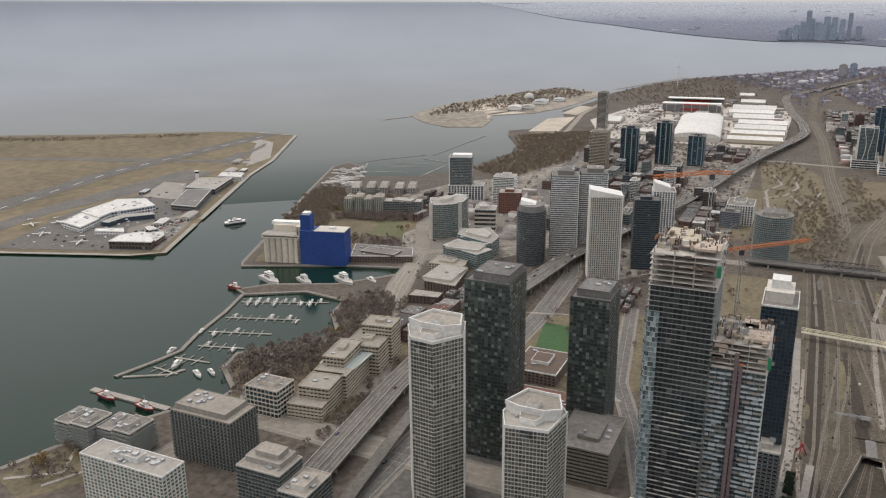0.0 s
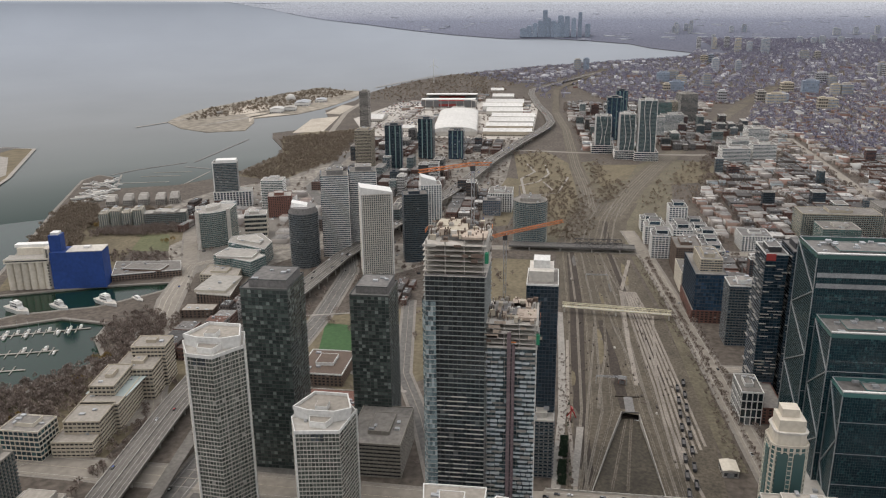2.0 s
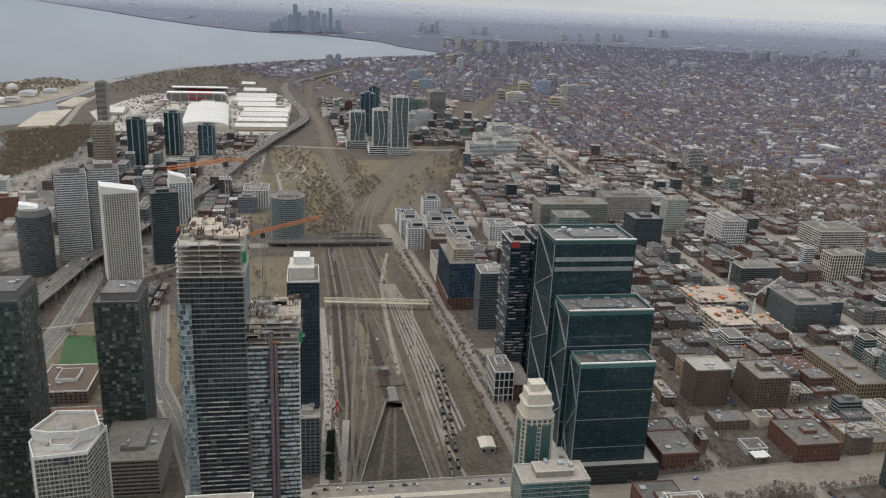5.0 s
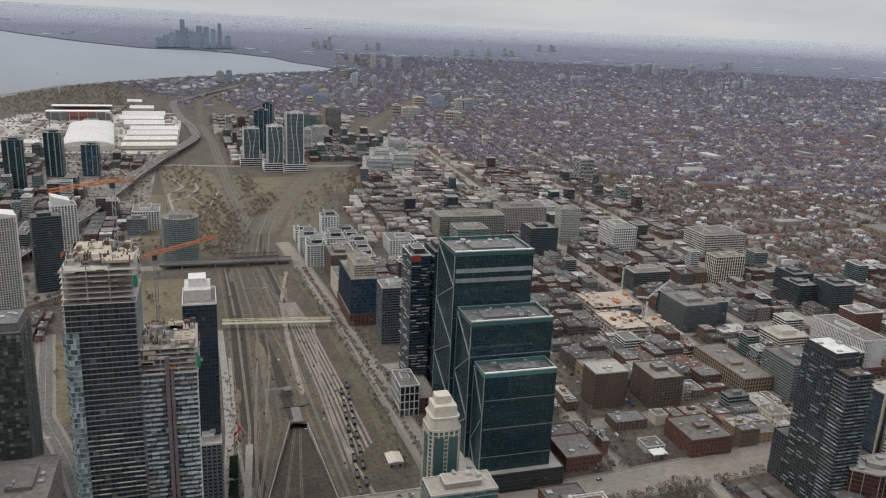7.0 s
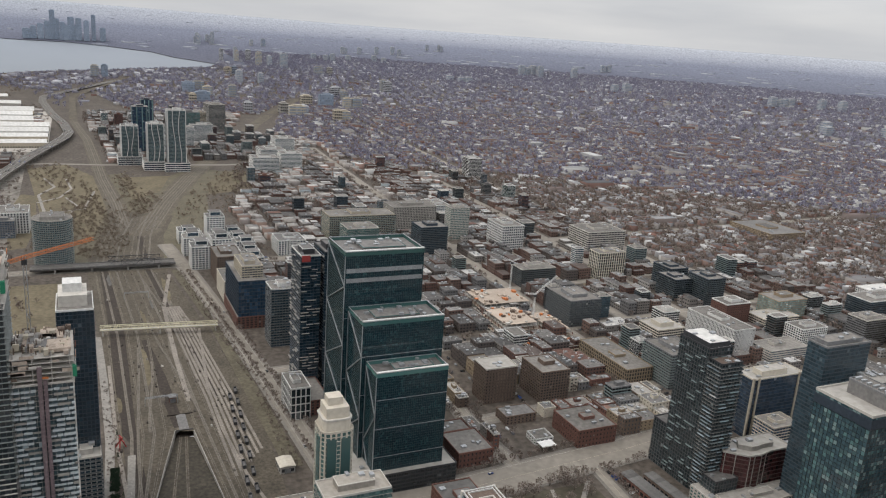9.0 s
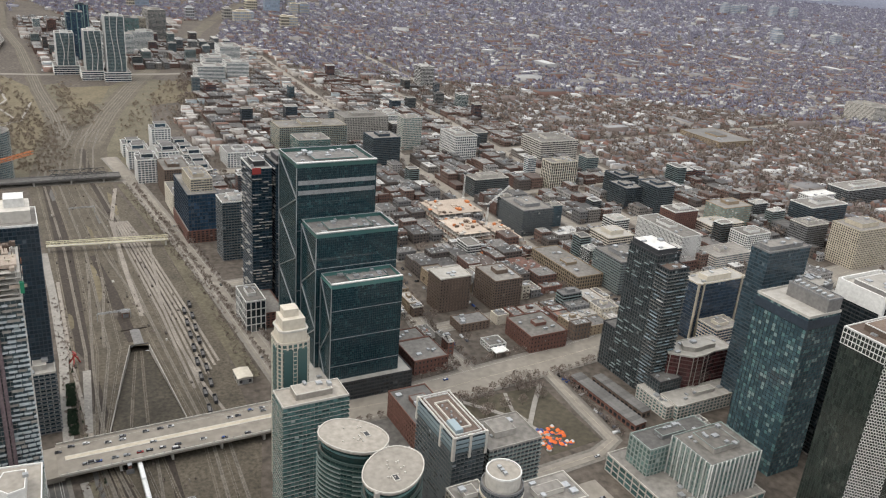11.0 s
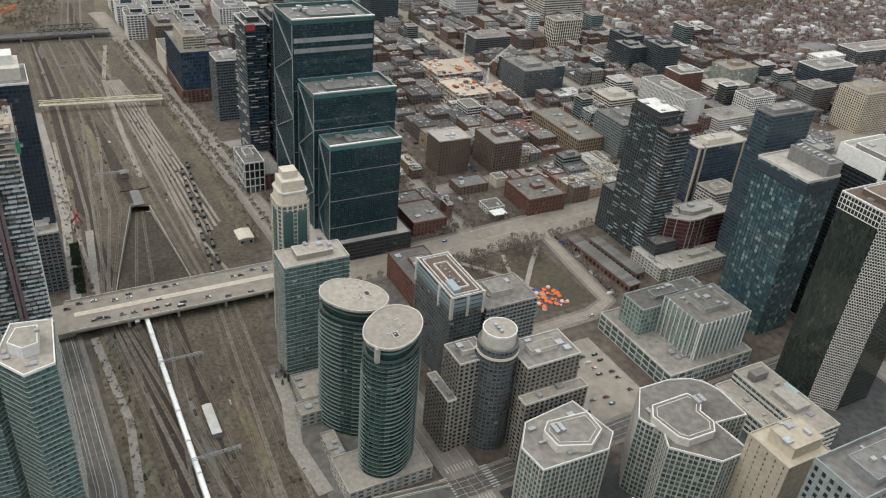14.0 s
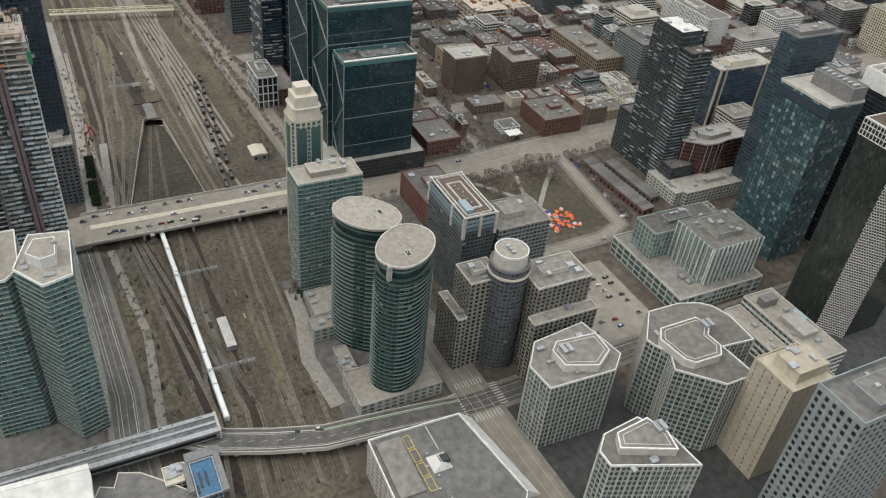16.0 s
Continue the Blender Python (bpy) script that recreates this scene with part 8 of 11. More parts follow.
# far flecks of roofs towards the horizon, haze mixed into their tones
n = 520
ang, dist = NP.uniform(math.radians(28), math.radians(112), n), 8200 * (38000 / 8200) ** (NP.rand(n) ** 1.3)
x, y = -np.sin(ang) * dist, np.cos(ang) * dist
m = inside(x, y, LAND)
x, y, dist = x[m], y[m], dist[m]
n = len(x)
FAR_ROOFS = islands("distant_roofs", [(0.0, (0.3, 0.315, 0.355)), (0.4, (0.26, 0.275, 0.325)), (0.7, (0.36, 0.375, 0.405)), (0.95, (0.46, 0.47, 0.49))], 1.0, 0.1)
scatter("distant_roofs", FV, FF, np.stack([x, y, np.zeros(n), NP.uniform(0, 1.5, n), NP.uniform(40, 170, n), NP.uniform(30, 110, n), NP.uniform(4, 9, n) * np.where(NP.rand(n) < 0.06, 3.0, 1)], 1), FAR_ROOFS, "far-off roofs and slabs in woods, paled with haze", "buildings", (FAR_ROOFS, [0, 0, 0, 0, 0]))
# larger flat roofs among the houses
m_ = 620
bx, by = NP.uniform(-4800, -400, m_), NP.uniform(200, 5200, m_)
ok = inside(bx, by, SUBURB) & in_view(bx, by) & clear(bx, by, 18) & (np.hypot(bx, by) > 1000)
bx, by = bx[ok], by[ok]
scatter("school_hall", FV, FF, np.stack([bx, by, 0 * bx, NP.choice([0, math.pi / 2], len(bx)), NP.uniform(22, 75, len(bx)), NP.uniform(16, 34, len(bx)), NP.uniform(8, 17, len(bx))], 1), HOUSE_WALLS, "larger flat-roofed schools and halls among houses", "buildings", (HOUSE_ROOFS, [0, 0, 0, 0, 1]))


def crown_mesh(n, seed, rx=1.0, rz=1.0, size=0.42, base=0.35, trunk=True):
    """A bare crown: a thin trunk, and short broad sprays of twigs spread unevenly through an oval."""
    r = random.Random(seed)
    v, f = [], []
    if trunk:
        v += [(-0.05, -0.03, 0), (0.05, -0.03, 0), (0, 0.06, 0), (0, 0, base + 0.35)]
        f += [(0, 1, 3), (1, 2, 3), (2, 0, 3)]
    for _ in range(n):
        while True:
            p = Vector((r.uniform(-1, 1), r.uniform(-1, 1), r.uniform(-1, 1)))
            if 0.25 < p.length < 1.0:
                break
        c = Vector((p.x * rx * 0.5, p.y * rx * 0.5, base + (p.z + 1) * 0.5 * (rz - base)))
        out = Vector((p.x, p.y, p.z + 0.5)).normalized()
        q = Vector((r.uniform(-1, 1), r.uniform(-1, 1), r.uniform(-1, 1))).cross(out).normalized()
        a = size * r.uniform(0.5, 1.1)
        k = len(v)
        v += [tuple(c - out * a * 0.5), tuple(c + out * a * 0.4 + q * a * 0.35), tuple(c + out * a * 0.5 - q * a * 0.3)]
        f.append((k, k + 1, k + 2))
    return v, f


def woods(name, x, y, material, label, lo=8, hi=14, detail=34, seed=3, z=0.0, category="trees", size=0.42):
    n = len(x)
    if n == 0:
        return
    v, f = crown_mesh(detail, seed, size=size)
    hgt = NP.uniform(lo, hi, n)
    wd = hgt * NP.uniform(0.7, 1.05, n)
    scatter(name, v, f, np.stack([x, y, np.full(n, z), NP.uniform(0, 6.28, n), wd, wd, hgt], 1), material, label, category)


def spread(n, x0, x1, y0, y1, poly, room=3.0, d0=0, d1=99999):
    x, y = NP.uniform(x0, x1, n), NP.uniform(y0, y1, n)
    d = np.hypot(x, y)
    m = (d > d0) & (d < d1) & in_view(x, y) & inside(x, y, poly)
    x, y = x[m], y[m]
    m = clear(x, y, room)
    return x[m], y[m]


x, y = spread(15000, -2100, -250, 500, 2100, SUBURB, 2, 700, 2000)
woods("bare_street_trees", x, y, TWIGS, "bare brown street and garden trees", lo=8, hi=14, detail=24, seed=11, size=0.4)
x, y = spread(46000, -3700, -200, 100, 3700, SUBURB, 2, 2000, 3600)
woods("bare_suburb_trees", x[:20000], y[:20000], FAR_TWIGS, "bare suburban trees between the houses, tinted with haze", 8, 14, 16, seed=12, size=0.5)
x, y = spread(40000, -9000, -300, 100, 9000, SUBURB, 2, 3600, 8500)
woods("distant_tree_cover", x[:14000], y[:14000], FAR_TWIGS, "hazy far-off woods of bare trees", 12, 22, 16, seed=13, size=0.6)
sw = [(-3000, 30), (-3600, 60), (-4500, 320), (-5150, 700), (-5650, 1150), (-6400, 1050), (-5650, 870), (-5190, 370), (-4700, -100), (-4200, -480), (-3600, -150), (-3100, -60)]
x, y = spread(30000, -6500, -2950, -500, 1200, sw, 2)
woods("shore_park_trees", x[:1800], y[:1800], FAR_TWIGS, "bare trees along the lakeshore drive, tinted with haze", 7, 12, 22, seed=22, size=0.5)
x, y = spread(3000, -6500, -2950, -500, 1200, sw, 4)
x, y = x[:220], y[:220]
scatter("shore_building", FV, FF, np.stack([x, y, 0 * x, NP.uniform(0, 1.5, len(x)), NP.uniform(14, 40, len(x)), NP.uniform(10, 26, len(x)), NP.uniform(5, 14, len(x))], 1), FAR_HOUSES, "low buildings along the lakeshore, paled with haze", "buildings", (FAR_HOUSES, [0, 0, 0, 0, 0]))
x, y = spread(16000, -3200, -1000, -700, 900, [(-1150, 150), (-1480, 260), (-1850, 330), (-2100, 400), (-2480, 570), (-1950, 700), (-1150, 880)], 1.5)
woods("bare_infill_trees", x[:2600], y[:2600], TWIGS, "bare brown trees between low buildings", 5, 10, 40, seed=15, size=0.34)
x, y = spread(9000, -3300, -1950, -640, 560, [(-1960, 60), (-2130, 40), (-2950, 20), (-2960, 560), (-2500, 430), (-2150, 280), (-1960, 215)], 1.5)
woods("bare_liberty_trees", x[:900], y[:900], TWIGS, "bare brown trees between sheds", 5, 10, 40, seed=16, size=0.34)
x, y = spread(7000, -3400, -2100, -660, -60, [(-2150, -520), (-3050, -600), (-3400, -300), (-3000, -60), (-2150, -60)], 1.5)
woods("fairground_trees", x[:500], y[:500], TWIGS, "bare brown trees on the fairground", 5, 9, 40, seed=17, size=0.34)
x, y = spread(9000, -1150, -520, 200, 860, [(-1140, 200), (-530, 200), (-530, 850), (-1140, 850)], 0.5)
woods("bare_downtown_trees", x[:420], y[:420], TWIGS, "bare street trees between brick buildings", 5, 9, 60, seed=18, size=0.3)
x, y = spread(9000, -1700, -500, -640, -20, [(-520, -20), (-520, -440), (-760, -430), (-1080, -560), (-1560, -600), (-1640, -300), (-1250, -60)], 1.5)
woods("bare_quayside_trees", x[:420], y[:420], TWIGS, "bare brown trees along lakeside streets", 4, 9, 60, seed=19, size=0.3)
x, y = spread(9000, -2150, -900, -480, -60, [(-900, -170), (-1250, -90), (-1900, -110), (-2150, -60), (-2150, -480), (-1900, -480), (-1500, -330), (-1200, -230), (-950, -240)], 1.5)
woods("bare_towerside_trees", x[:750], y[:750], TWIGS, "bare brown trees between towers and lots", 4, 8, 50, seed=27, size=0.32)
tx, ty = [], []
for line, off, step in (([(-490, 205), (-486, 255), (-492, 330), (-500, 430), (-530, 640)], 21, 9), ([(-490, 205), (-486, 255), (-492, 330), (-500, 430), (-530, 640)], -21, 9), ([(-515, 320), (-570, 314), (-632, 322), (-760, 344), (-1100, 357)], 9, 10),
                        ([(-515, 320), (-570, 314), (-632, 322), (-760, 344), (-1100, 357)], -9, 10), ([(-470, 386), (-419, 382), (-380, 379)], 3, 6), ([(-520, 165), (-718, 155), (-919, 142), (-1090, 130)], -3, 9), ([(-520, 184), (-718, 172), (-919, 160)], 3, 11)):
    for x_, y_, a_ in along(line, step):
        tx.append(x_ - off * math.sin(math.radians(a_)) + NP.uniform(-1, 1))
        ty.append(y_ + off * math.cos(math.radians(a_)) + NP.uniform(-1, 1))
woods("bare_avenue_trees", np.array(tx), np.array(ty), TWIGS, "rows of bare street trees along an avenue", 5, 9, 90, seed=21, size=0.24)
for nm, poly, cnt, lo, hi in (("rail_bank_bushes", [(-560, 142), (-720, 145), (-900, 132), (-1100, 116), (-1110, 126), (-900, 143), (-720, 155), (-560, 154)], 420, 1.2, 3),
                              ("fort_trees", [(-1150, -25), (-1500, 40), (-1700, 25), (-1400, -20), (-1260, -70)], 260, 3, 6), ("fort_meadow_trees", [(-1900, -95), (-1330, -10), (-1480, 45), (-1950, -20)], 200, 4, 8),
                              ("lakeside_trees", [(-1560, -560), (-1600, -665), (-1850, -650), (-2100, -735), (-2260, -560), (-1800, -500)], 2200, 5, 9),
                              ("quay_park_trees", [(-990, -700), (-1010, -755), (-1143, -815), (-1300, -868), (-1330, -850), (-1240, -771), (-1152, -750), (-1060, -712)], 900, 6, 11), ("field_edge_trees", [(-1128, -718), (-1152, -728), (-1200, -602), (-1155, -598)], 300, 6, 10), ("boatyard_trees", [(-1205, -690), (-1195, -740), (-1290, -800), (-1300, -700), (-1240, -625)], 260, 5, 9), ("terminal_trees", [(-1000, -620), (-1040, -670), (-1052, -560), (-1010, -520)], 120, 4, 7),
                              ("marina_bank_trees", [(-515, -458), (-545, -460), (-580, -500), (-610, -512), (-655, -472), (-700, -446), (-745, -482), (-785, -490), (-830, -460), (-790, -425), (-640, -415), (-560, -432)], 700, 5, 9),
                              ("island_trees", [(-2480, -1190), (-2700, -1210), (-3180, -1110), (-3440, -1030), (-3320, -830), (-3000, -880), (-2800, -950), (-2500, -1080), (-2400, -1150)], 1000, 5, 10),
                              ("garden_trees", [(-340, -545), (-395, -532), (-440, -508), (-440, -465), (-375, -470)], 60, 5, 9),
                              ("exhibition_trees", [(-2950, -680), (-3300, -750), (-3700, -680), (-4100, -540), (-4500, -240), (-3900, -150), (-3200, -250), (-3080, -540)], 700, 6, 11),
                              ("parkside_trees", [(-1380, 150), (-1600, 205), (-1840, 300), (-1830, 380), (-1600, 330), (-1380, 215)], 200, 3, 8),
                              ("airport_shore_trees", [(-1470, -2200), (-1610, -1900), (-1700, -1735), (-1800, -1600), (-1770, -1580), (-1670, -1710), (-1560, -1860), (-1420, -2180)], 900, 3, 6), ("shrub_bed", [(-300, 12), (-470, 12), (-470, 26), (-300, 30)], 240, 0.8, 2.4), ("apron_shrubs", [(-500, 8), (-640, 10), (-760, 12), (-760, 19), (-500, 22)], 160, 0.8, 2.6), ("roadside_trees", [(-470, -338), (-640, -350), (-700, -345), (-640, -362), (-470, -352)], 40, 4, 7), ("wedge_trees", [(-1400, 84), (-1800, 72), (-1840, 90), (-1600, 110), (-1640, 140), (-1560, 138), (-1480, 118)], 260, 3, 7), ("ravine_trees", [(-1180, 60), (-1480, 66), (-1480, 30), (-1250, -10), (-1180, 0)], 330, 3, 6)):
    xs_, ys_ = [p[0] for p in poly], [p[1] for p in poly]
    x, y = NP.uniform(min(xs_), max(xs_), cnt * 4), NP.uniform(min(ys_), max(ys_), cnt * 4)
    m = inside(x, y, poly)
    soft = 7.0 if hi > 3 else 0.5
    woods(nm, x[m][:cnt] + NP.normal(0, soft, len(x[m][:cnt])), y[m][:cnt] + NP.normal(0, soft, len(x[m][:cnt])), HAZED_TWIGS if min(xs_) < -1250 else TWIGS, "bare brown trees in early spring", lo, hi, 46, seed=len(nm), size=0.34)

wx, wy = [], []
for x, y, n in ((-690, -455, 5), (-560, -462, 4), (-402, -508, 5), (-392, -482, 4), (-378, -528, 5), (-1108, -588, 4), (-640, -448, 4), (-1180, -745, 4)):
    wx += list(NP.normal(x, 5, n))
    wy += list(NP.normal(y, 5, n))
woods("budding_willows", np.array(wx), np.array(wy), CATKIN, "golden-brown budding willows by the harbour", 6, 9, 90, seed=31, size=0.26)
# parked cars on the larger lots
for nm, poly, sx, sy, keep in (("airport_parked_cars", [(-880, -885), (-1000, -940), (-1040, -975), (-940, -990), (-870, -930)], 6, 9, 0.7), ("apron_vehicles", [(-790, -1100), (-850, -900), (-1300, -1110), (-1290, -1160), (-980, -1180)], 22, 20, 0.4),
                               ("fairground_parked_cars", [(-2200, -470), (-2480, -600), (-3000, -590), (-3000, -480), (-2700, -440), (-2220, -400)], 7, 11, 0.35), ("quayside_parked_cars", [(-980, -470), (-1100, -420), (-1480, -470), (-1330, -600), (-1120, -540)], 9, 13, 0.22),
                               ("downtown_parked_cars", [(-1130, 205), (-540, 205), (-540, 850), (-1130, 850)], 9, 14, 0.3), ("towerside_parked_cars", [(-920, -180), (-1250, -110), (-1900, -130), (-2100, -80), (-2100, -460), (-1500, -330)], 11, 15, 0.16), ("liberty_parked_cars", [(-1960, 60), (-2900, 20), (-2900, 500), (-2150, 280)], 12, 16, 0.25), ("square_parked_cars", [(-475, 388), (-380, 380), (-380, 386), (-470, 393)], 5, 5, 0.7)):
    xs_, ys_ = [p[0] for p in poly], [p[1] for p in poly]
    x, y = rows_of(sx, sy, min(xs_), max(xs_), min(ys_), max(ys_), 0.8)
    m = inside(x, y, poly) & (NP.rand(len(x)) < keep)
    x, y = x[m], y[m]
    m = clear(x, y, 1.5 if "square" not in nm else -6)
    x, y = x[m], y[m]
    n = len(x)
    scatter(nm, FV, FF, np.stack([x, y, np.full(n, 0.15), NP.choice([0, math.pi / 2], n) + NP.uniform(-0.05, 0.05, n), np.full(n, 4.6), np.full(n, 1.9), NP.uniform(1.4, 2.0, n)], 1), CAR_PAINT, "cars and vans parked in rows", "cars", (CAR_PAINT, [0, 0, 0, 0, 0]))

# ---------------- waterfront ----------------
# grain silos and the wrapped elevator
si = thing("grain_silos", -894, -664, 0, 14, "white concrete grain silos on a quay", "silo")
for i in range(6):
    for j in range(2):
        x, y = 6 - j * 10, -22.5 + i * 9
        part("silo", Shape().prism([(x + p[0], y + p[1]) for p in disc(5.0, 4.7, 18)], 0, 36), CREAM, si)
part("head_house", Shape().box(-10, 11.4, -28, 28, 36, 41), CREAM, si)
part("head_window", Shape().box(11.3, 11.5, -26, 26, 37.8, 39.4), G_DIM, si, "strip of head house windows")
part("roof_sheet", Shape().box(-9.5, 10.9, -27.5, 27.5, 41, 41.2), ROOF_PALE, si)
part("rear_house", Shape().box(-30, -10, -18, 28, 0, 50), CREAM, si, "taller windowed house behind the silos")
part("rear_gallery", Shape().box(-26, -14, -22, 24, 50, 53.5), WHITE, si)
part("stair_house", Shape().box(-10, 9, 22, 28.5, 41, 53), CREAM, si)
for i in range(8):
    part("stair_window", Shape().box(8.9, 9.2, 24.3, 26.3, 41.6 + i * 1.4, 42.5 + i * 1.4).box(11.3, 11.6, 24.6, 26.4, 4 + i * 3.9, 6 + i * 3.9), G_DIM, si)
bs = thing("wrapped_grain_elevator", -909, -605, 0, 14, "tall grain elevator wrapped in bright blue sheeting", "silo")
part("block", Shape().box(-14, 14, -31, 34, 0, 49), BLUE_WRAP, bs)
part("tower", Shape().box(-8, 8, -31.5, -17, 49, 70), BLUE_WRAP, bs)
part("roof_band", Shape().box(-14.2, 14.2, -10, 34.2, 49, 50), PALE_CONC, bs)
part("cap", Shape().box(-6, 6, -29, -19, 70, 73), WHITE, bs)
part("roof_hut", Shape().box(-5, 2, 8, 16, 50, 52.5), WHITE, bs)
USED.append((-905, -640, 30, 80))


def gable(name, label, x, y, w, d, h, rot, wall, roofm, category="building"):
    """A long shed with a shallow pitched roof and a door."""
    e = thing(name, x, y, -0.3 if y < -850 and x > -1900 else 0, rot, label, category)
    USED.append((x, y, max(w, d) / 2, max(w, d) / 2))
    part("wall", Shape().box(-w / 2, w / 2, -d / 2, d / 2, 0, h), wall, e)
    r = Shape()
    r.add([(-w / 2 - .4, -d / 2 - .4, h), (w / 2 + .4, -d / 2 - .4, h), (w / 2 + .4, d / 2 + .4, h), (-w / 2 - .4, d / 2 + .4, h), (-w / 2 - .4, 0, h + d * 0.09), (w / 2 + .4, 0, h + d * 0.09)],
          [(0, 1, 5, 4), (2, 3, 4, 5), (1, 2, 5), (3, 0, 4), (3, 2, 1, 0)])
    part("roof", r, roofm, e)
    tagged(part("window_pane", pane_row(rect(w, d), 6, 0.6, 1.2, min(h - 0.8, 4.2), -0.06), G_DIM, e), kind="stuff")
    part("door", Shape().box(w / 2, w / 2 + 0.15, -2.5, 2.5, 0, 4), GREY_CLAD, e)
    return e


sheet("hangar_apron", [(-1127, -1165), (-1248, -1222), (-1252, -1166), (-1131, -1075)], 0.045, PAVING, "pale concrete hangar apron", "apron")
sheet("airfield_lawn", [(-1352, -1252), (-1437, -1297), (-1487, -1188), (-1396, -1146)], 0.05, AIR_GRASS, "yellow-brown grass island between taxiways", "lawn")
strip("taxiway", [(-1340, -1700), (-1369, -1595), (-1406, -1466), (-1462, -1330), (-1516, -1207)], 24, 0.045, ASPHALT, "grey asphalt cross taxiway", "taxiway")


def flat_hall(label, poly, h, wall, roofm, glassm=G_DIM, units=4):
    """A flat-roofed airport building on a given outline."""
    cx, cy = sum(p[0] for p in poly) / len(poly), sum(p[1] for p in poly) / len(poly)
    return tower("airport_building", label, cx, cy, h, [(a - cx, b - cy) for a, b in poly], z0=-0.28, glass=glassm, wall=wall, bay=5, share=0.8, sill=1.2, head=0.9, fh=max(3.6, h / 2), roof=roofm, edge=WHITE, house=None, units=units, category="building", piers=True, join_units=True)


flat_hall("white airport terminal with blue glass front", [(-958, -1136), (-1054, -1150), (-1079, -1107), (-1044, -1050), (-1012, -1064), (-975, -1084), (-941, -1075)], 11, WHITE, ROOF_WHITE, G_BLUE, 16)
flat_hall("white terminal pier with a ribbed roof", [(-886, -1058), (-941, -1074), (-958, -1136), (-900, -1118)], 9, WHITE, ROOF_WHITE, G_BLUE, 8)
flat_hall("blue glass terminal wing", [(-930, -1060), (-980, -1064), (-1012, -1026), (-1004, -1014), (-968, -1046), (-930, -1044)], 8, BLUE_CLAD, ROOF_PALE, G_BLUE, 4)
flat_hall("low white ferry terminal building", [(-886, -1027), (-899, -1038), (-919, -998), (-901, -979)], 6, WHITE, ROOF_WHITE)
flat_hall("brown brick fire hall with a white roof", [(-837, -944), (-871, -955), (-900, -934), (-870, -886), (-858, -880)], 12, BROWN_BRICK, ROOF_WHITE)
flat_hall("brick annex with a white roof", [(-901, -934), (-922, -917), (-905, -898), (-872, -886)], 9, BROWN_BRICK, ROOF_WHITE)
flat_hall("wide grey airport hangar", [(-1184, -1105), (-1264, -1142), (-1296, -1080), (-1192, -1040)], 11, GREY_CLAD, ROOF_PALE)
flat_hall("dark-roofed grey airport hangar", [(-1062, -1030), (-1174, -1093), (-1189, -1046), (-1067, -978)], 10, GREY_CLAD, ROOF_DARK)
flat_hall("white airport hangar with a pale roof", [(-1306, -1128), (-1344, -1148), (-1358, -1100), (-1316, -1075)], 8, WHITE, ROOF_WHITE)
for x, y, w, d, h, rot, rm in ((-1375, -1150, 40, 20, 8, 22, ROOF_PALE), (-1030, -960, 46, 18, 7, 22, ROOF_PALE), (-980, -975, 36, 16, 6, 22, ROOF_WHITE), (-940, -960, 26, 14, 5, 60, ROOF_WHITE), (-1400, -1135, 26, 12, 5, 22, ROOF_WHITE), (-1150, -1180, 30, 12, 5, 22, METAL), (-1480, -1215, 36, 16, 6, 22, ROOF_PALE)):
    gable("airport_building", "low airport building with a pale sheet roof", x, y, w, d, h, rot, FILL.choice((PALE_CONC, GREY_CLAD, BROWN_BRICK, WHITE)), rm)
at_ = thing("control_tower", -1285, -1165, -0.28, 0, "small white airport control tower", "tower")
part("shaft", Shape().prism(disc(3.5, 3.5, 8), 0, 16), WHITE, at_)
part("cab", Shape().prism(disc(4.2, 4.2, 8), 16, 20, disc(5.2, 5.2, 8)), G_DARK, at_)
part("cab_roof", Shape().prism(disc(5.4, 5.4, 8), 20, 20.8), WHITE, at_)



def plane(x, y, rot):
    e = thing("airliner", x, y, 0.05, rot, "white twin-propeller airliner parked on the apron", "aeroplane", "parked airliners")
    body = Shape()
    n = 10
    st = [(-15, 0.3, 3.6), (-12, 0.9, 3.0), (-6, 1.35, 2.6), (8, 1.35, 2.6), (13, 1.0, 2.5), (15.5, 0.2, 2.3)]
    for x_, r, z in st:
        body.v += [(x_, r * math.cos(2 * math.pi * k / n), z + r * math.sin(2 * math.pi * k / n)) for k in range(n)]
    for s_ in range(len(st) - 1):
        body.f += [(s_ * n + k, s_ * n + (k + 1) % n, (s_ + 1) * n + (k + 1) % n, (s_ + 1) * n + k) for k in range(n)]
    part("fuselage", body, WHITE, e)
    for sg in (-1, 1):
        part("wing", Shape().prism([(1.6, sg * 1), (-1.6, sg * 1), (-0.9, sg * 14), (0.8, sg * 14)][::sg], 3.8, 4.1), WHITE, e)
        part("engine", Shape().prism([(0.5 + p[0], sg * 4.2 + p[1]) for p in rect(6, 1.2)], 3.0, 4.2), METAL, e)
    part("fin", Shape().add([(-15, -.15, 4), (-11, -.15, 4), (-14, -.15, 8.3), (-16, -.15, 8.3), (-15, .15, 4), (-11, .15, 4), (-14, .15, 8.3), (-16, .15, 8.3)], [(0, 1, 2, 3), (7, 6, 5, 4), (1, 5, 6, 2), (0, 3, 7, 4), (3, 2, 6, 7)]), BLUE_CLAD, e)
    part("tailplane", Shape().box(-16, -14, -4, 4, 8.2, 8.5), WHITE, e)
    for px, py in ((9, 0), (-1, 4.2), (-1, -4.2)):
        part("wheel", Shape().box(px - 0.4, px + 0.4, py - 0.2, py + 0.2, 0, 1.6), TYRE, e)
    return e


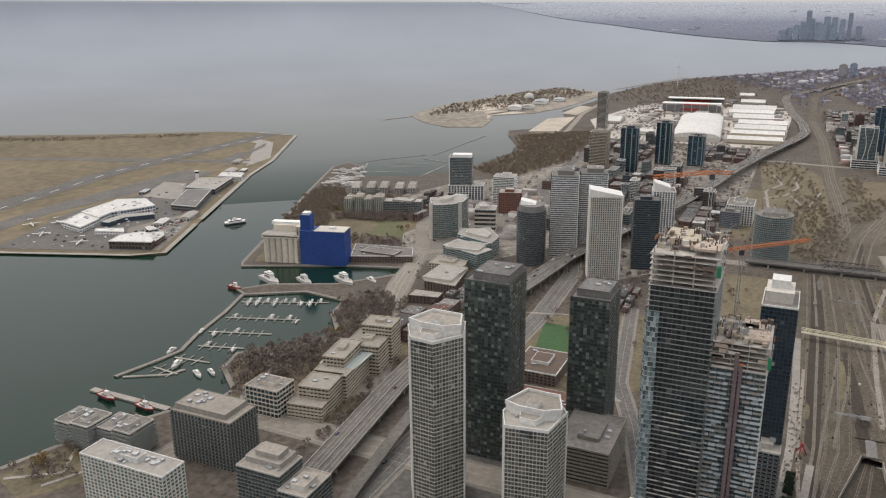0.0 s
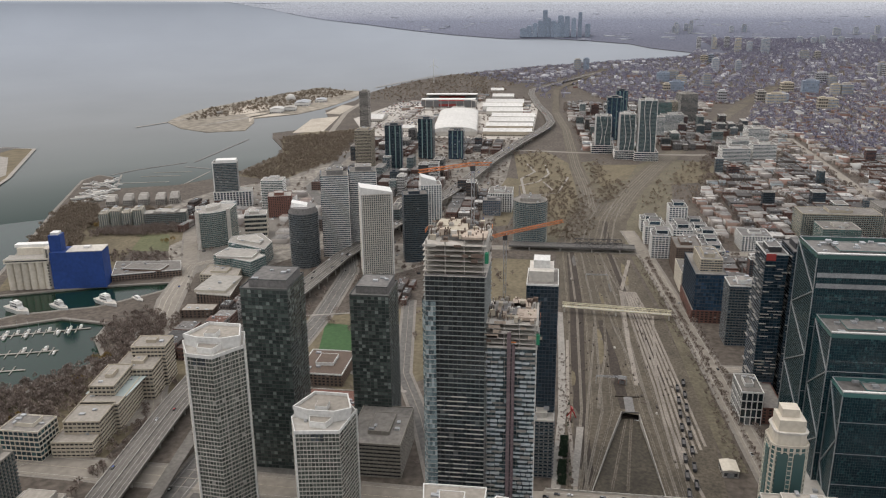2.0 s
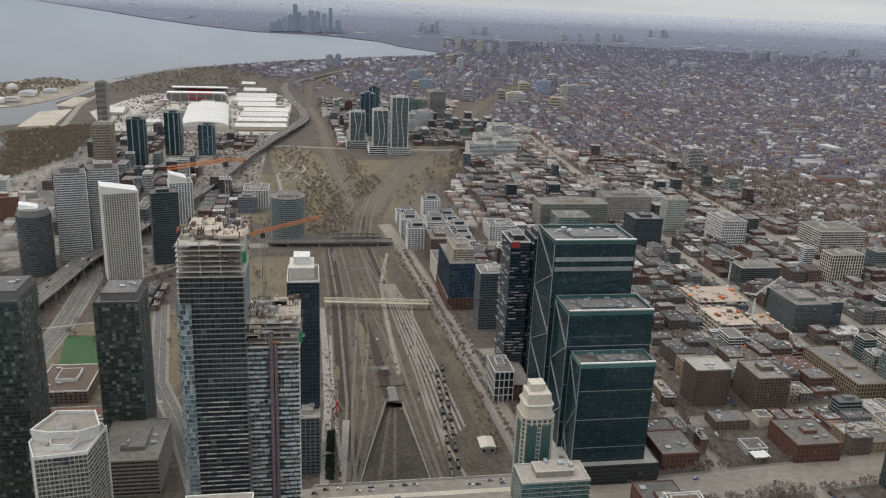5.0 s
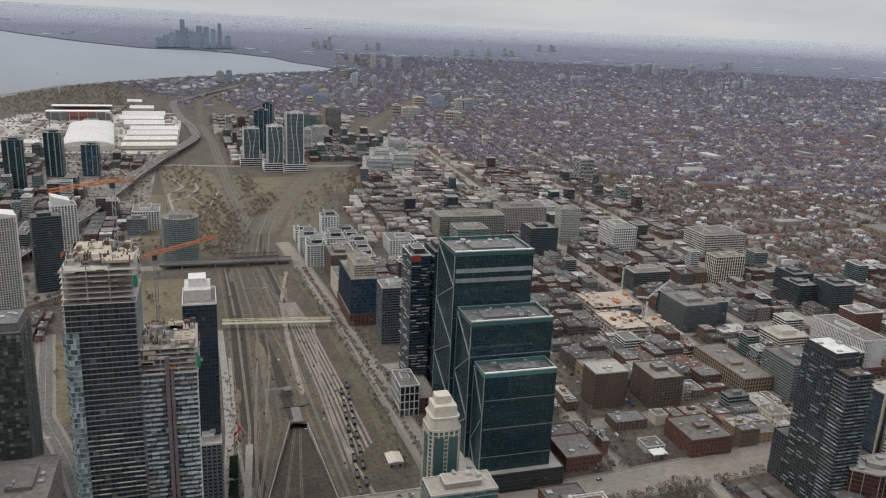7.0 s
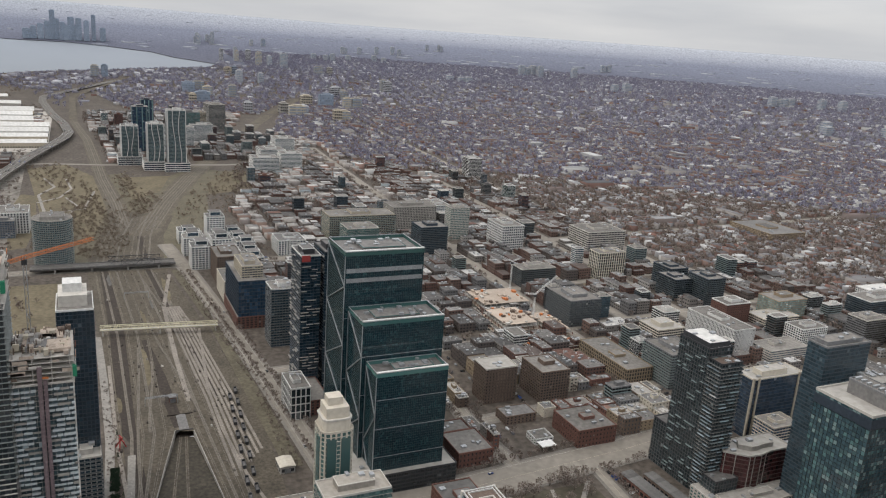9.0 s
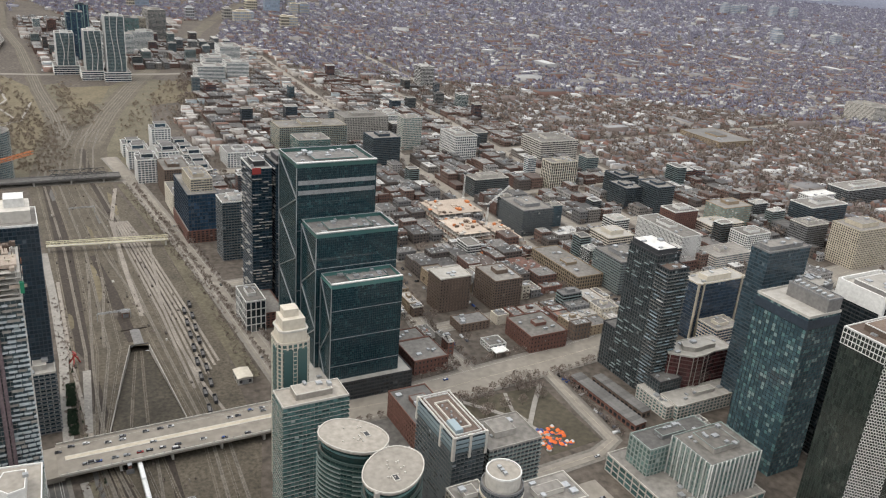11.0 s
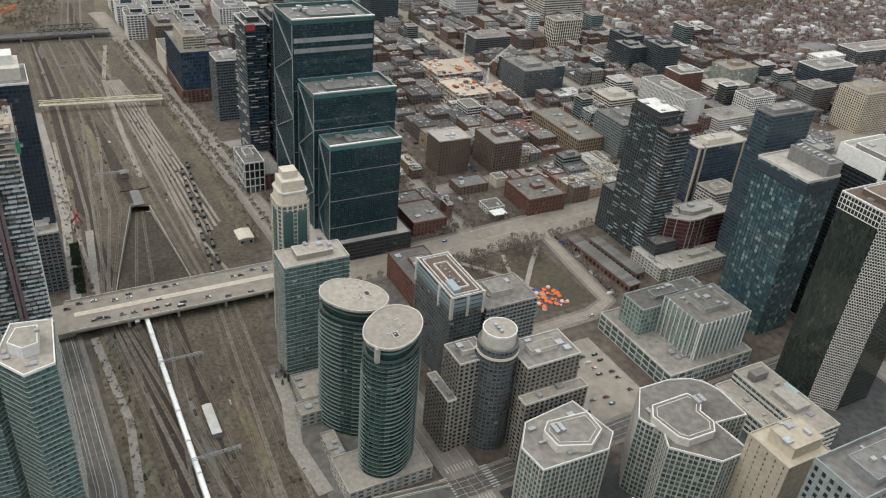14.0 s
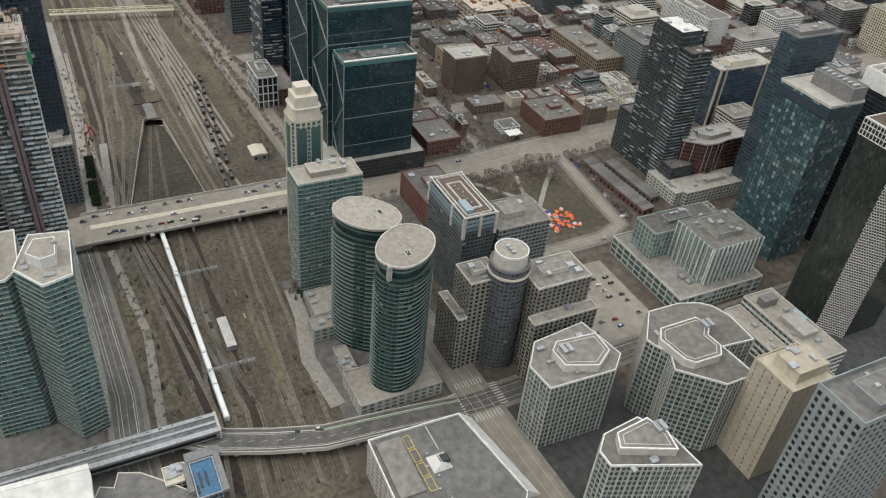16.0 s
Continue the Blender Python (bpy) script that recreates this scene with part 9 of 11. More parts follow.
for x, y, r in ((-887, -1172, 60), (-915, -1140, 70), (-850, -1105, 40), (-985, -1120, 110), (-1035, -1118, 110), (-840, -1010, 30), (-910, -945, 20)):
    plane(x, y, r)


def boat(kind, label, length, x, y, rot, z=-2.0, cabin=True, mast=False, hull_mat=WHITE, group=""):
    """A hull with a pointed bow, deck, cabin and windscreen."""
    L, B, D = length, length * 0.27, length * 0.14
    e = thing(kind, x, y, z, rot, label, "boat", group)
    out = [(-L / 2, -B / 2), (L * 0.2, -B / 2), (L / 2, 0), (L * 0.2, B / 2), (-L / 2, B / 2)]
    low = [(a * 0.92, b * 0.7) for a, b in out]
    part("hull", Shape().prism(low, -0.2, D, out), hull_mat, e)
    part("deck", Shape().prism(grow(out, -0.1), D, D + 0.08), PALE_CONC, e)
    if cabin:
        part("cabin", Shape().prism([(-L * 0.25, -B * 0.32), (L * 0.15, -B * 0.32), (L * 0.15, B * 0.32), (-L * 0.25, B * 0.32)], D, D + L * 0.12, [(-L * 0.24, -B * 0.28), (L * 0.08, -B * 0.26), (L * 0.08, B * 0.26), (-L * 0.24, B * 0.28)]), WHITE, e)
        part("cabin_window", Shape().box(-L * 0.2, L * 0.1, -B * 0.325, B * 0.325, D + L * 0.05, D + L * 0.08), BLACK_CLAD, e)
    if L > 25:
        part("upper_deck", Shape().prism([(-L * 0.22, -B * 0.3), (L * 0.1, -B * 0.3), (L * 0.13, 0), (L * 0.1, B * 0.3), (-L * 0.22, B * 0.3)], D + L * 0.12, D + L * 0.17), WHITE, e)
        part("deck_window", Shape().box(-L * 0.18, L * 0.08, -B * 0.305, B * 0.305, D + L * 0.135, D + L * 0.155), BLACK_CLAD, e)
        part("bridge_deck", Shape().prism([(-L * 0.12, -B * 0.2), (L * 0.05, -B * 0.2), (L * 0.05, B * 0.2), (-L * 0.12, B * 0.2)], D + L * 0.17, D + L * 0.21), WHITE, e)
    if mast:
        part("mast", Shape().beam((0, 0, D), (0, 0, D + L * 1.1), 0.18), METAL, e)
    return e


strip("breakwater", [(-515, -597), (-560, -586), (-590, -581), (-632, -596), (-700, -612), (-757, -631)], 4.5, -0.4, WALK, "narrow concrete breakwater round a marina", "breakwater", thick=3)
strip("pier", [(-485, -500), (-486, -596)], 7, -0.4, PAVING, "concrete pier with moored tugs", "pier", thick=3)
strip("pier_finger", [(-518, -590), (-540, -552), (-556, -545)], 3, -0.9, PAVING, "floating dock", "pier", thick=1.2)
PIERS = [((-735, -616), (-776, -515)), ((-686, -600), (-714, -515)), ((-644, -590), (-666, -520)), ((-608, -574), (-622, -524)), ((-575, -576), (-579, -533)), ((-548, -578), (-545, -545))]
br_ = random.Random(3)
for k, (a, b) in enumerate(PIERS):
    e = thing("floating_dock", 0, 0, 0, 0, "grey floating dock with finger piers", "dock", "marina docks")
    part("walkway", Shape().beam((*a, -1.4), (*b, -1.4), 2.4, 0.6), PAVING, e)
    u = (Vector(b) - Vector(a)).normalized()
    n_ = Vector((-u.y, u.x))
    L = (Vector(b) - Vector(a)).length
    for i in range(int(L // 11)):
        p = Vector(a) + u * (6 + i * 11)
        for sg in (-1, 1):
            q = p + n_ * sg * 10
            part("finger", Shape().beam((p.x, p.y, -1.45), (q.x, q.y, -1.45), 1.1, 0.4), PAVING, e)
            if br_.random() < (0.75, 0.5, 0.12, 0.1, 0.15, 0.05)[k]:
                c = p + n_ * sg * 7 + u * 4
                boat("motor_boat", "white motor boat moored at a dock", br_.uniform(9, 14), c.x, c.y, math.degrees(math.atan2(n_.y * sg, n_.x * sg)), group="moored boats", mast=br_.random() < 0.3)
for x, y, L, r in ((-811, -628, 44, 66), (-848, -536, 42, 62), (-866, -505, 24, 55), (-828, -585, 34, 64), (-560, -560, 20, 15), (-552, -525, 18, 60), (-561, -515, 16, 60), (-585, -590, 16, 10), (-640, -597, 14, 20)):
    boat("yacht", "long white yacht moored at a quay", L, x, y, r, group="yachts")
for x, y in ((-478, -568), (-477, -520), (-772, -655)):
    e = boat("tugboat", "dark red tugboat with a white wheelhouse and mast", 24, x, y, 80, hull_mat=BLACK_CLAD if y > -640 else RED, group="tugs")
    part("rub_rail", Shape().ring([(-12, -3.4), (5, -3.4), (12.4, 0), (5, 3.4), (-12, 3.4)], [(-11.6, -3), (4.8, -3), (11.6, 0), (4.8, 3), (-11.6, 3)], 2.9, 4.2), RED, e)
    part("wheelhouse", Shape().box(-2, 3, -1.6, 1.6, 6.2, 8.8), WHITE, e)
    part("funnel", Shape().box(-5, -3.4, -0.8, 0.8, 6, 9), RED, e)
    part("mast", Shape().beam((0, 0, 8.8), (0, 0, 14), 0.25), METAL, e)
fe = thing("car_ferry", -1037, -868, -2.0, -35, "small white car ferry crossing a channel", "ferry")
part("hull", Shape().prism([(-16, -5), (16, -5), (19, 0), (16, 5), (-16, 5), (-19, 0)], -0.2, 2.2), BLACK_CLAD, fe)
part("car_deck", Shape().prism([(-16, -5.4), (16, -5.4), (18, 0), (16, 5.4), (-16, 5.4), (-18, 0)], 2.2, 4.6), WHITE, fe)
part("passenger_deck", Shape().box(-11, 11, -5, 5, 4.6, 7.2), WHITE, fe)
part("deck_window", Shape().box(-10, 10, -5.06, 5.06, 5.4, 6.6), G_DARK, fe)
part("wheelhouse", Shape().box(-3, 3, -3, 3, 7.2, 9.6), PALE_CONC, fe)
part("funnel", Shape().box(5, 7, -1, 1, 7.2, 10), BLUE_CLAD, fe)
# western basin
for a, b in (((-1464, -872), (-1498, -740)), ((-1510, -897), (-1536, -793)), ((-1580, -878), (-1600, -798)), ((-1623, -872), (-1643, -792)), ((-1497, -751), (-1647, -752)), ((-1465, -872), (-1600, -934))):
    e = thing("floating_dock", 0, 0, 0, 0, "grey floating dock in an empty basin", "dock", "marina docks")
    part("walkway", Shape().beam((*a, -1.4), (*b, -1.4), 3.2, 0.6), PAVING, e)
strip("breakwater", [(-1589, -952), (-1647, -927), (-1704, -882), (-1742, -851)], 4, -0.6, DARK_CONC, "low stone breakwater", "breakwater", thick=3)
strip("breakwater", [(-1750, -834), (-1894, -832), (-2080, -830)], 4, -0.6, DARK_CONC, "low stone breakwater", "breakwater", thick=3)
strip("breakwater", [(-1695, -832), (-1675, -760)], 5, -0.6, DARK_CONC, "low stone breakwater", "breakwater", thick=3)
for k in range(50):
    u, v = br_.uniform(0, 1), br_.uniform(-34, 34)
    boat("stored_boat", "white boat stored on land under wraps", br_.uniform(14, 22), -1345 - 190 * u - 0.45 * v, -850 - 82 * u + 0.85 * v, 118 + br_.uniform(-12, 12), z=0.8, cabin=br_.random() < 0.4, group="boats in winter storage")
# low buildings by the water
QT = dict(glass=G_DIM, wall=TAN, bay=3.6, share=0.75, sill=1.3, head=0.6, fh=3.6, roof=ROOF_BEIGE, category="building", piers=False)
for k, (x, y, w, d, h) in enumerate(((-540, -378, 46, 34, 13), (-548, -376, 34, 30, 24), (-590, -380, 60, 34, 24), (-598, -384, 44, 22, 33), (-636, -377, 40, 36, 30), (-658, -375, 26, 32, 40))):
    tower("terraced_cream_building", "cream concrete terraced building with ribbon windows", x, y, h, rect(w, d), 8, house=(0.3, 0.3, 3) if k > 2 else None, units=2, **QT)
sheet("glass_canopy", [(-578, -398), (-622, -400), (-622, -362), (-578, -360)], 24.4, G_TEAL, "green glass atrium roof", "roof", 0.3, "")
block("green_glass_office", "dark green glass office with a cream frame", -534, -508, -430, -396, 26, glass=G_GREEN, wall=CREAM, bay=4, share=0.9, fh=4.2, category="office", house=(0.5, 0.5, 3))
block("harbour_hotel", "grey hotel block with arched window bays", -456, -424, -436, -377, 42, glass=panes("harbour_glass", (0.035, 0.05, 0.05), (0.2, 0.22, 0.2)), wall=mat("hotel_render", (0.19, 0.178, 0.152), (0.27, 0.253, 0.22), 3.0, 0.85), bay=3.4, share=0.72, sill=0.5, head=0.1, slab=0.7, rail=RAILING_DK, roof=ROOF_BEIGE, house=(0.85, 0.85, 4.2), units=8, category="hotel")
block("white_grid_building", "white grid building with a crowded white roof", -374, -352, -455, -377, 38, glass=G_TEAL, wall=PALE_CONC, bay=3.6, share=0.72, sill=0.7, roof=ROOF_PALE, edge=WHITE, house=(0.4, 0.3, 4), units=14, category="building")
for k in range(4):
    o = 5 * (k % 2)
    block("stepped_terrace_block", "pale stepped terrace apartments by the lake", -428 - k * 3 + o, -402 - k * 3 + o, -543 + k * 20, -523.3 + k * 20, 20 + 3 * (k % 2), glass=G_DIM, wall=CONCRETE, slab=1.4, slab_mat=PALE_CONC, rail=RAILING, piers=False, house=(0.5, 0.3, 3), category="apartment block", group="lakeside terraces", roof=ROOF, edge=PALE_CONC)
e = block("grey_glass_block", "teal-grey glass apartment block with stepped beige terraces", -416, -388, -343, -306, 36, glass=panes("harbour_teal_glass", (0.045, 0.062, 0.06), (0.24, 0.27, 0.25)), wall=CONCRETE, bay=3, share=0.93, sill=0.5, piers=False, slab=0.5, rail=RAILING_DK, house=None, units=5, roof=ROOF_BEIGE, edge=PALE_CONC)
for x0, x1, y0, y1, z0_, z1_ in ((-13, 6, -16, 14, 36.2, 40), (-10, 2, -10, 10, 40, 44)):
    lv = part("upper_storey", Shape().box(x0, x1, y0, y1, z0_, z1_), CONCRETE, e)
    part("terrace_roof", Shape().box(x0 + 0.3, x1 - 0.3, y0 + 0.3, y1 - 0.3, z1_, z1_ + 0.15), ROOF_BEIGE, lv)
    part("terrace_rim", Shape().ring([(x0, y0), (x1, y0), (x1, y1), (x0, y1)], [(x0 + 0.3, y0 + 0.3), (x1 - 0.3, y0 + 0.3), (x1 - 0.3, y1 - 0.3), (x0 + 0.3, y1 - 0.3)], z1_, z1_ + 0.7), PALE_CONC, lv)
block("grey_glass_block", "lower glass wing of the stepped block", -416, -384, -305, -282, 28, glass=panes("harbour_wing_glass", (0.045, 0.062, 0.06), (0.24, 0.27, 0.25)), wall=CONCRETE, bay=3, share=0.93, sill=0.5, piers=False, slab=0.5, rail=RAILING_DK, house=(0.5, 0.5, 4), units=5, roof=ROOF_BEIGE, edge=PALE_CONC)
for k in range(5):
    x, y = ((-1310, -797), (-1322, -771), (-1332, -747), (-1337, -716), (-1348, -694))[k]
    e = tower("sawtooth_flats", "grey flats with steep pitched roofs", x - 12, y, 10, rect(30, 17), 18, glass=G_DIM, wall=CONCRETE, bay=3.4, share=0.5, piers=False, house=None, category="apartment block", group="pitched quay flats", units=0, roof=ROOF_PALE)
    for j in range(2):
        o = -15 + 15 * j
        part("pitched_roof", Shape().add([(o, -8.5, 10), (o + 14, -8.5, 10), (o + 14, 8.5, 10), (o, 8.5, 10), (o + 1, -7, 18), (o + 6, -7, 18), (o + 6, 7, 18), (o + 1, 7, 18)], [(0, 1, 5, 4), (1, 2, 6, 5), (2, 3, 7, 6), (3, 0, 4, 7), (4, 5, 6, 7)]), CONCRETE, e, "steep grey roof")
# ---------------- exhibition grounds and the island park ----------------
st = thing("stadium", -2905, -380, 0, 3, "football stadium with white roofs and red seats", "stadium")
for sx, y0, y1 in ((-1, -95, 95), (1, -95, 95)):
    part("stand", Shape().add([(sx * 52, y0, 2), (sx * 52, y1, 2), (sx * 95, y1, 22), (sx * 95, y0, 22), (sx * 95, y0, 0), (sx * 95, y1, 0)], [(0, 1, 2, 3), (3, 2, 5, 4), (0, 3, 4), (1, 5, 2)]), GREY_CLAD, st, "grey seating bank")
    part("seat_block", Shape().add([(sx * 56, y0 * .5, 4.2), (sx * 56, y1 * .5, 4.2), (sx * 90, y1 * .5, 20.2), (sx * 90, y0 * .5, 20.2)], [(0, 1, 2, 3)]).box(min(sx * 95.2, sx * 95.8), max(sx * 95.2, sx * 95.8), y0 * .35, y1 * .3, 4, 12), RED, st, "dull red seats and back panel")
    part("canopy", Shape().box(min(sx * 62, sx * 104), max(sx * 62, sx * 104), y0, y1, 27, 29), WHITE, st)
    for k in range(7):
        part("mast", Shape().beam((sx * 98, y0 + 15 + k * 27, 0), (sx * 98, y0 + 15 + k * 27, 27), 2), PALE_CONC, st)
part("pitch", Shape().box(-45, 45, -70, 70, 0.1, 0.4), LAWN, st)
part("end_stand", Shape().box(-45, 45, 78, 95, 0, 10), CONCRETE, st)
e = thing("barrel_hall", -2385, -292, 0, 5, "exhibition hall with a huge white curved roof", "hall")
arch = Shape()
for k in range(13):
    a = math.pi * k / 12
    arch.v += [(-215, -62 * math.cos(a), 13 + 13 * math.sin(a)), (215, -62 * math.cos(a), 13 + 13 * math.sin(a))]
arch.f = [(2 * k, 2 * k + 1, 2 * k + 3, 2 * k + 2) for k in range(12)] + [tuple(range(0, 26, 2)), tuple(range(25, 0, -2))]
part("vault", arch, ROOF_WHITE, e)
part("wall", Shape().box(-215, 215, -62, 62, 0, 13), PALE_CONC, e)
USED.append((-2385, -292, 215, 62))
USED.append((-2905, -380, 110, 100))
for x, y, w, d, h in ((-2880, -180, 110, 150, 15), (-2760, -180, 90, 150, 16), (-2640, -165, 100, 130, 15), (-2520, -130, 90, 150, 14), (-2410, -130, 90, 150, 15), (-2310, -130, 70, 150, 14), (-2210, -130, 70, 150, 13), (-2480, -560, 120, 60, 10), (-3100, -200, 90, 90, 12), (-3350, -240, 80, 60, 10), (-2260, -420, 60, 50, 12)):
    gable("exhibition_hall", "wide exhibition hall with a white sheet roof", x, y, d * 0.9, w * 0.85, h, 92, FILL.choice((PALE_CONC, TAN, WHITE)), ROOF_WHITE, "hall")
dome = Shape()
for j in range(7):
    a = math.pi / 2 * j / 6
    dome.v += [(19 * math.cos(a) * math.cos(2 * math.pi * i / 20), 19 * math.cos(a) * math.sin(2 * math.pi * i / 20), 6 + 19 * math.sin(a)) for i in range(20)]
for j in range(6):
    dome.f += [(j * 20 + i, j * 20 + (i + 1) % 20, (j + 1) * 20 + (i + 1) % 20, (j + 1) * 20 + i) for i in range(20)]
dome.f = [tuple(f) for f in dome.f]
mx = far(-2990, -1010)
dm = thing("dome_cinema", mx[0], mx[1], mx[2], 0, "white geodesic dome by the lagoon", "dome")
part("dome", dome, ROOF_WHITE, dm)
part("drum", Shape().prism(disc(15, 15, 20), 0, 6), PALE_CONC, dm)
for x, y, w, d, h, m in ((-2650, -945, 60, 42, 14, ROOF_WHITE), (-2700, -915, 50, 40, 12, ROOF_PALE), (-2860, -920, 90, 50, 12, METAL), (-2600, -1130, 30, 20, 6, ROOF), (-2960, -880, 60, 40, 10, METAL)):
    gable("pavilion", "low white pavilion on the island park", x, y, w, d, h, 10, WHITE, m, "pavilion")
    strip("path_island", [(x, y), (x + 160, y - 60), (x + 330, y - 130)], 9, 0.1, PAVING, "pale park path", "path")
wt = far(-3700, -560)
tb_ = thing("wind_turbine", wt[0], wt[1], wt[2], 0, "white wind turbine on the shore", "wind turbine")
part("mast", Shape().prism(disc(1.6, 1.6, 12), 0, 80, disc(0.9, 0.9, 12)), WHITE, tb_)
part("nacelle", Shape().box(-1.5, 4, -1.5, 1.5, 79, 82), WHITE, tb_)
for k in range(3):
    a = math.radians(90 + 120 * k)
    part("blade", Shape().beam((4.4, 0, 80.5), (4.4, 24 * math.cos(a), 80.5 + 24 * math.sin(a)), 0.5, 1.6), WHITE, tb_)
strip("shore_wall", [(-3500, -790), (-3760, -720), (-4000, -650), (-4200, -590)], 12, 0.4, PAVING, "low stone breakwater along the shore", "sea wall")

# far towers across the bay and over the suburbs
FT = random.Random(9)


def far_tower(x, y, w, d, h, wall, glass, label, group=""):
    e = thing("far_tower", *far(x, y), 0, label, "tower", group)
    s_ = far(x, y)[0] / x
    e.matrix_basis = pose(*far(x, y))
    part("body", Shape().prism([(a * s_, b * s_) for a, b in rect(w, d)], -1, h * s_), wall, e)
    pr = Shape()
    n = max(3, int(h / 9))
    for k in range(n):
        pr.add(*shifted(pane_row([(a * s_, b * s_) for a, b in rect(w, d)], 7 * s_, 0.7, h * s_ / n * 0.3, h * s_ / n * 0.85, -0.06), k * h * s_ / n))
    tagged(part("window_pane", pr, glass, e), kind="stuff")
    part("cap", Shape().prism([(a * s_ * 0.6, b * s_ * 0.6) for a, b in rect(w, d)], h * s_, h * s_ + 5 * s_), wall, e)


# far tower surfaces: the veil of haze is part of these base colours
HAZE_BLUE = mat("hazed_blue_grey", (0.23, 0.27, 0.33), (0.3, 0.34, 0.4), 20, 0.8, bump=0)
HAZE_GLASS = panes("hazed_glass", (0.18, 0.23, 0.3), (0.3, 0.33, 0.37), 0.4)
HAZE_PALE = mat("hazed_concrete", (0.36, 0.36, 0.37), (0.46, 0.46, 0.47), 20, 0.8, bump=0)
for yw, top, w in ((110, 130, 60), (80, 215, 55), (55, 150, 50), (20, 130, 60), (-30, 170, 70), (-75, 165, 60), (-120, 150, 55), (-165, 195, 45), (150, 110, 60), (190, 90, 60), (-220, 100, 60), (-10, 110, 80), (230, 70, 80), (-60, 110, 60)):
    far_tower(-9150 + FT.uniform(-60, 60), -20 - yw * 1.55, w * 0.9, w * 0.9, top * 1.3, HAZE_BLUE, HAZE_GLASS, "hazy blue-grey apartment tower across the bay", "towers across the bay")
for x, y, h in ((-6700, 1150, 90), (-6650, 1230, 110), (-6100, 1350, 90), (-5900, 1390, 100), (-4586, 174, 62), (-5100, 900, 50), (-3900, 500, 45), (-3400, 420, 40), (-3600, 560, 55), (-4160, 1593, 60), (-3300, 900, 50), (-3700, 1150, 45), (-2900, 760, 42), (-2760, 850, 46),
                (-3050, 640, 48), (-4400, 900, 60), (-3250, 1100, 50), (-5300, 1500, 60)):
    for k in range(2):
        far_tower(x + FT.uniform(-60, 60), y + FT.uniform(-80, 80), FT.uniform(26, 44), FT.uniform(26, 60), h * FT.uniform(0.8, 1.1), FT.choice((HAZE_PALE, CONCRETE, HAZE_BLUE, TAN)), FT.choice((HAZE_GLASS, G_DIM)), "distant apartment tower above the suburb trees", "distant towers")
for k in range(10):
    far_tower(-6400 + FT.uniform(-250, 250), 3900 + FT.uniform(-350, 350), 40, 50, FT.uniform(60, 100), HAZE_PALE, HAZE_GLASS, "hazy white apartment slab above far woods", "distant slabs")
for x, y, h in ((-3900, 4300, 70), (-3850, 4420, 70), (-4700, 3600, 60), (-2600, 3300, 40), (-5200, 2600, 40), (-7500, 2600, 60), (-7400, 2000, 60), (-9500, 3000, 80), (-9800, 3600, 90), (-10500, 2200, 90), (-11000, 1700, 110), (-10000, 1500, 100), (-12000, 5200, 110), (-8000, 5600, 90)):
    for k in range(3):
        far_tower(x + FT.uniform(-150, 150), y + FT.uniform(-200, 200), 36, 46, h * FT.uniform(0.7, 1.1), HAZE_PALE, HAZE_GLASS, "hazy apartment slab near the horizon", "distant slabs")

# ---------------- building site, cranes, railway things ----------------


def lattice(shape, a, b, w, step):
    """A lattice boom: four chords and zigzag bars."""
    a, b = Vector(a), Vector(b)
    d = (b - a).normalized()
    side = d.cross(Vector((0, 0, 1))) if abs(d.z) < 0.95 else Vector((1, 0, 0))
    side.normalize()
    up = side.cross(d)
    n = max(2, int((b - a).length / step))
    for s1, s2 in ((-1, -1), (1, -1), (1, 1), (-1, 1)):
        o = side * s1 * w / 2 + up * s2 * w / 2
        shape.beam(a + o, b + o, w * 0.16)
    for k in range(n):
        p, q = a.lerp(b, k / n), a.lerp(b, (k + 1) / n)
        for s1 in (-1, 1):
            shape.beam(p + side * s1 * w / 2 - up * w / 2 * (-1) ** k, q + side * s1 * w / 2 + up * w / 2 * (-1) ** k, w * 0.1)
        shape.beam(p + up * w / 2 - side * w / 2 * (-1) ** k, q + up * w / 2 + side * w / 2 * (-1) ** k, w * 0.1)
    return shape


def tower_crane(x, y, z, mast_h, jib_to, back_to, colour, label, w=2.0, z_tip=0.0):
    e = thing("tower_crane", x, y, z, 0, label, "crane")
    part("mast", lattice(Shape(), (0, 0, 0), (0, 0, mast_h), w * 0.8, 4), METAL if colour is ORANGE else colour, e)
    part("jib", lattice(Shape(), (0, 0, mast_h), (jib_to[0] - x, jib_to[1] - y, mast_h + z_tip), w * 0.8, 3), colour, e)
    part("counter_jib", lattice(Shape(), (0, 0, mast_h), (back_to[0] - x, back_to[1] - y, mast_h), w * 0.8, 3), colour, e)
    part("counterweight", Shape().beam((0.9 * (back_to[0] - x), 0.9 * (back_to[1] - y), mast_h - 1), (back_to[0] - x, back_to[1] - y, mast_h - 1), 2.2), DARK_CONC, e)
    part("cab", Shape().box(-1.4, 1.4, -1.4, 1.4, mast_h - 4, mast_h - 1), BLACK_CLAD, e)
    return e


tower_crane(-459, -47, 214, 42, (-434, -75), (-460, -36), ORANGE, "orange tower crane on an unfinished tower", 2.0)
tower_crane(-467, -28, 168, 44, (-500, 7), (-458, -36), ORANGE, "orange tower crane beside an unfinished tower", 2.0)
tower_crane(-905, 535, 0, 48, (-884, 490), (-915, 552), WHITE, "white tower crane over a building site", 1.8, 22)
tower_crane(-784, 500, 0, 44, (-776, 523), (-790, 488), WHITE, "white tower crane over a building site", 1.8, 24)

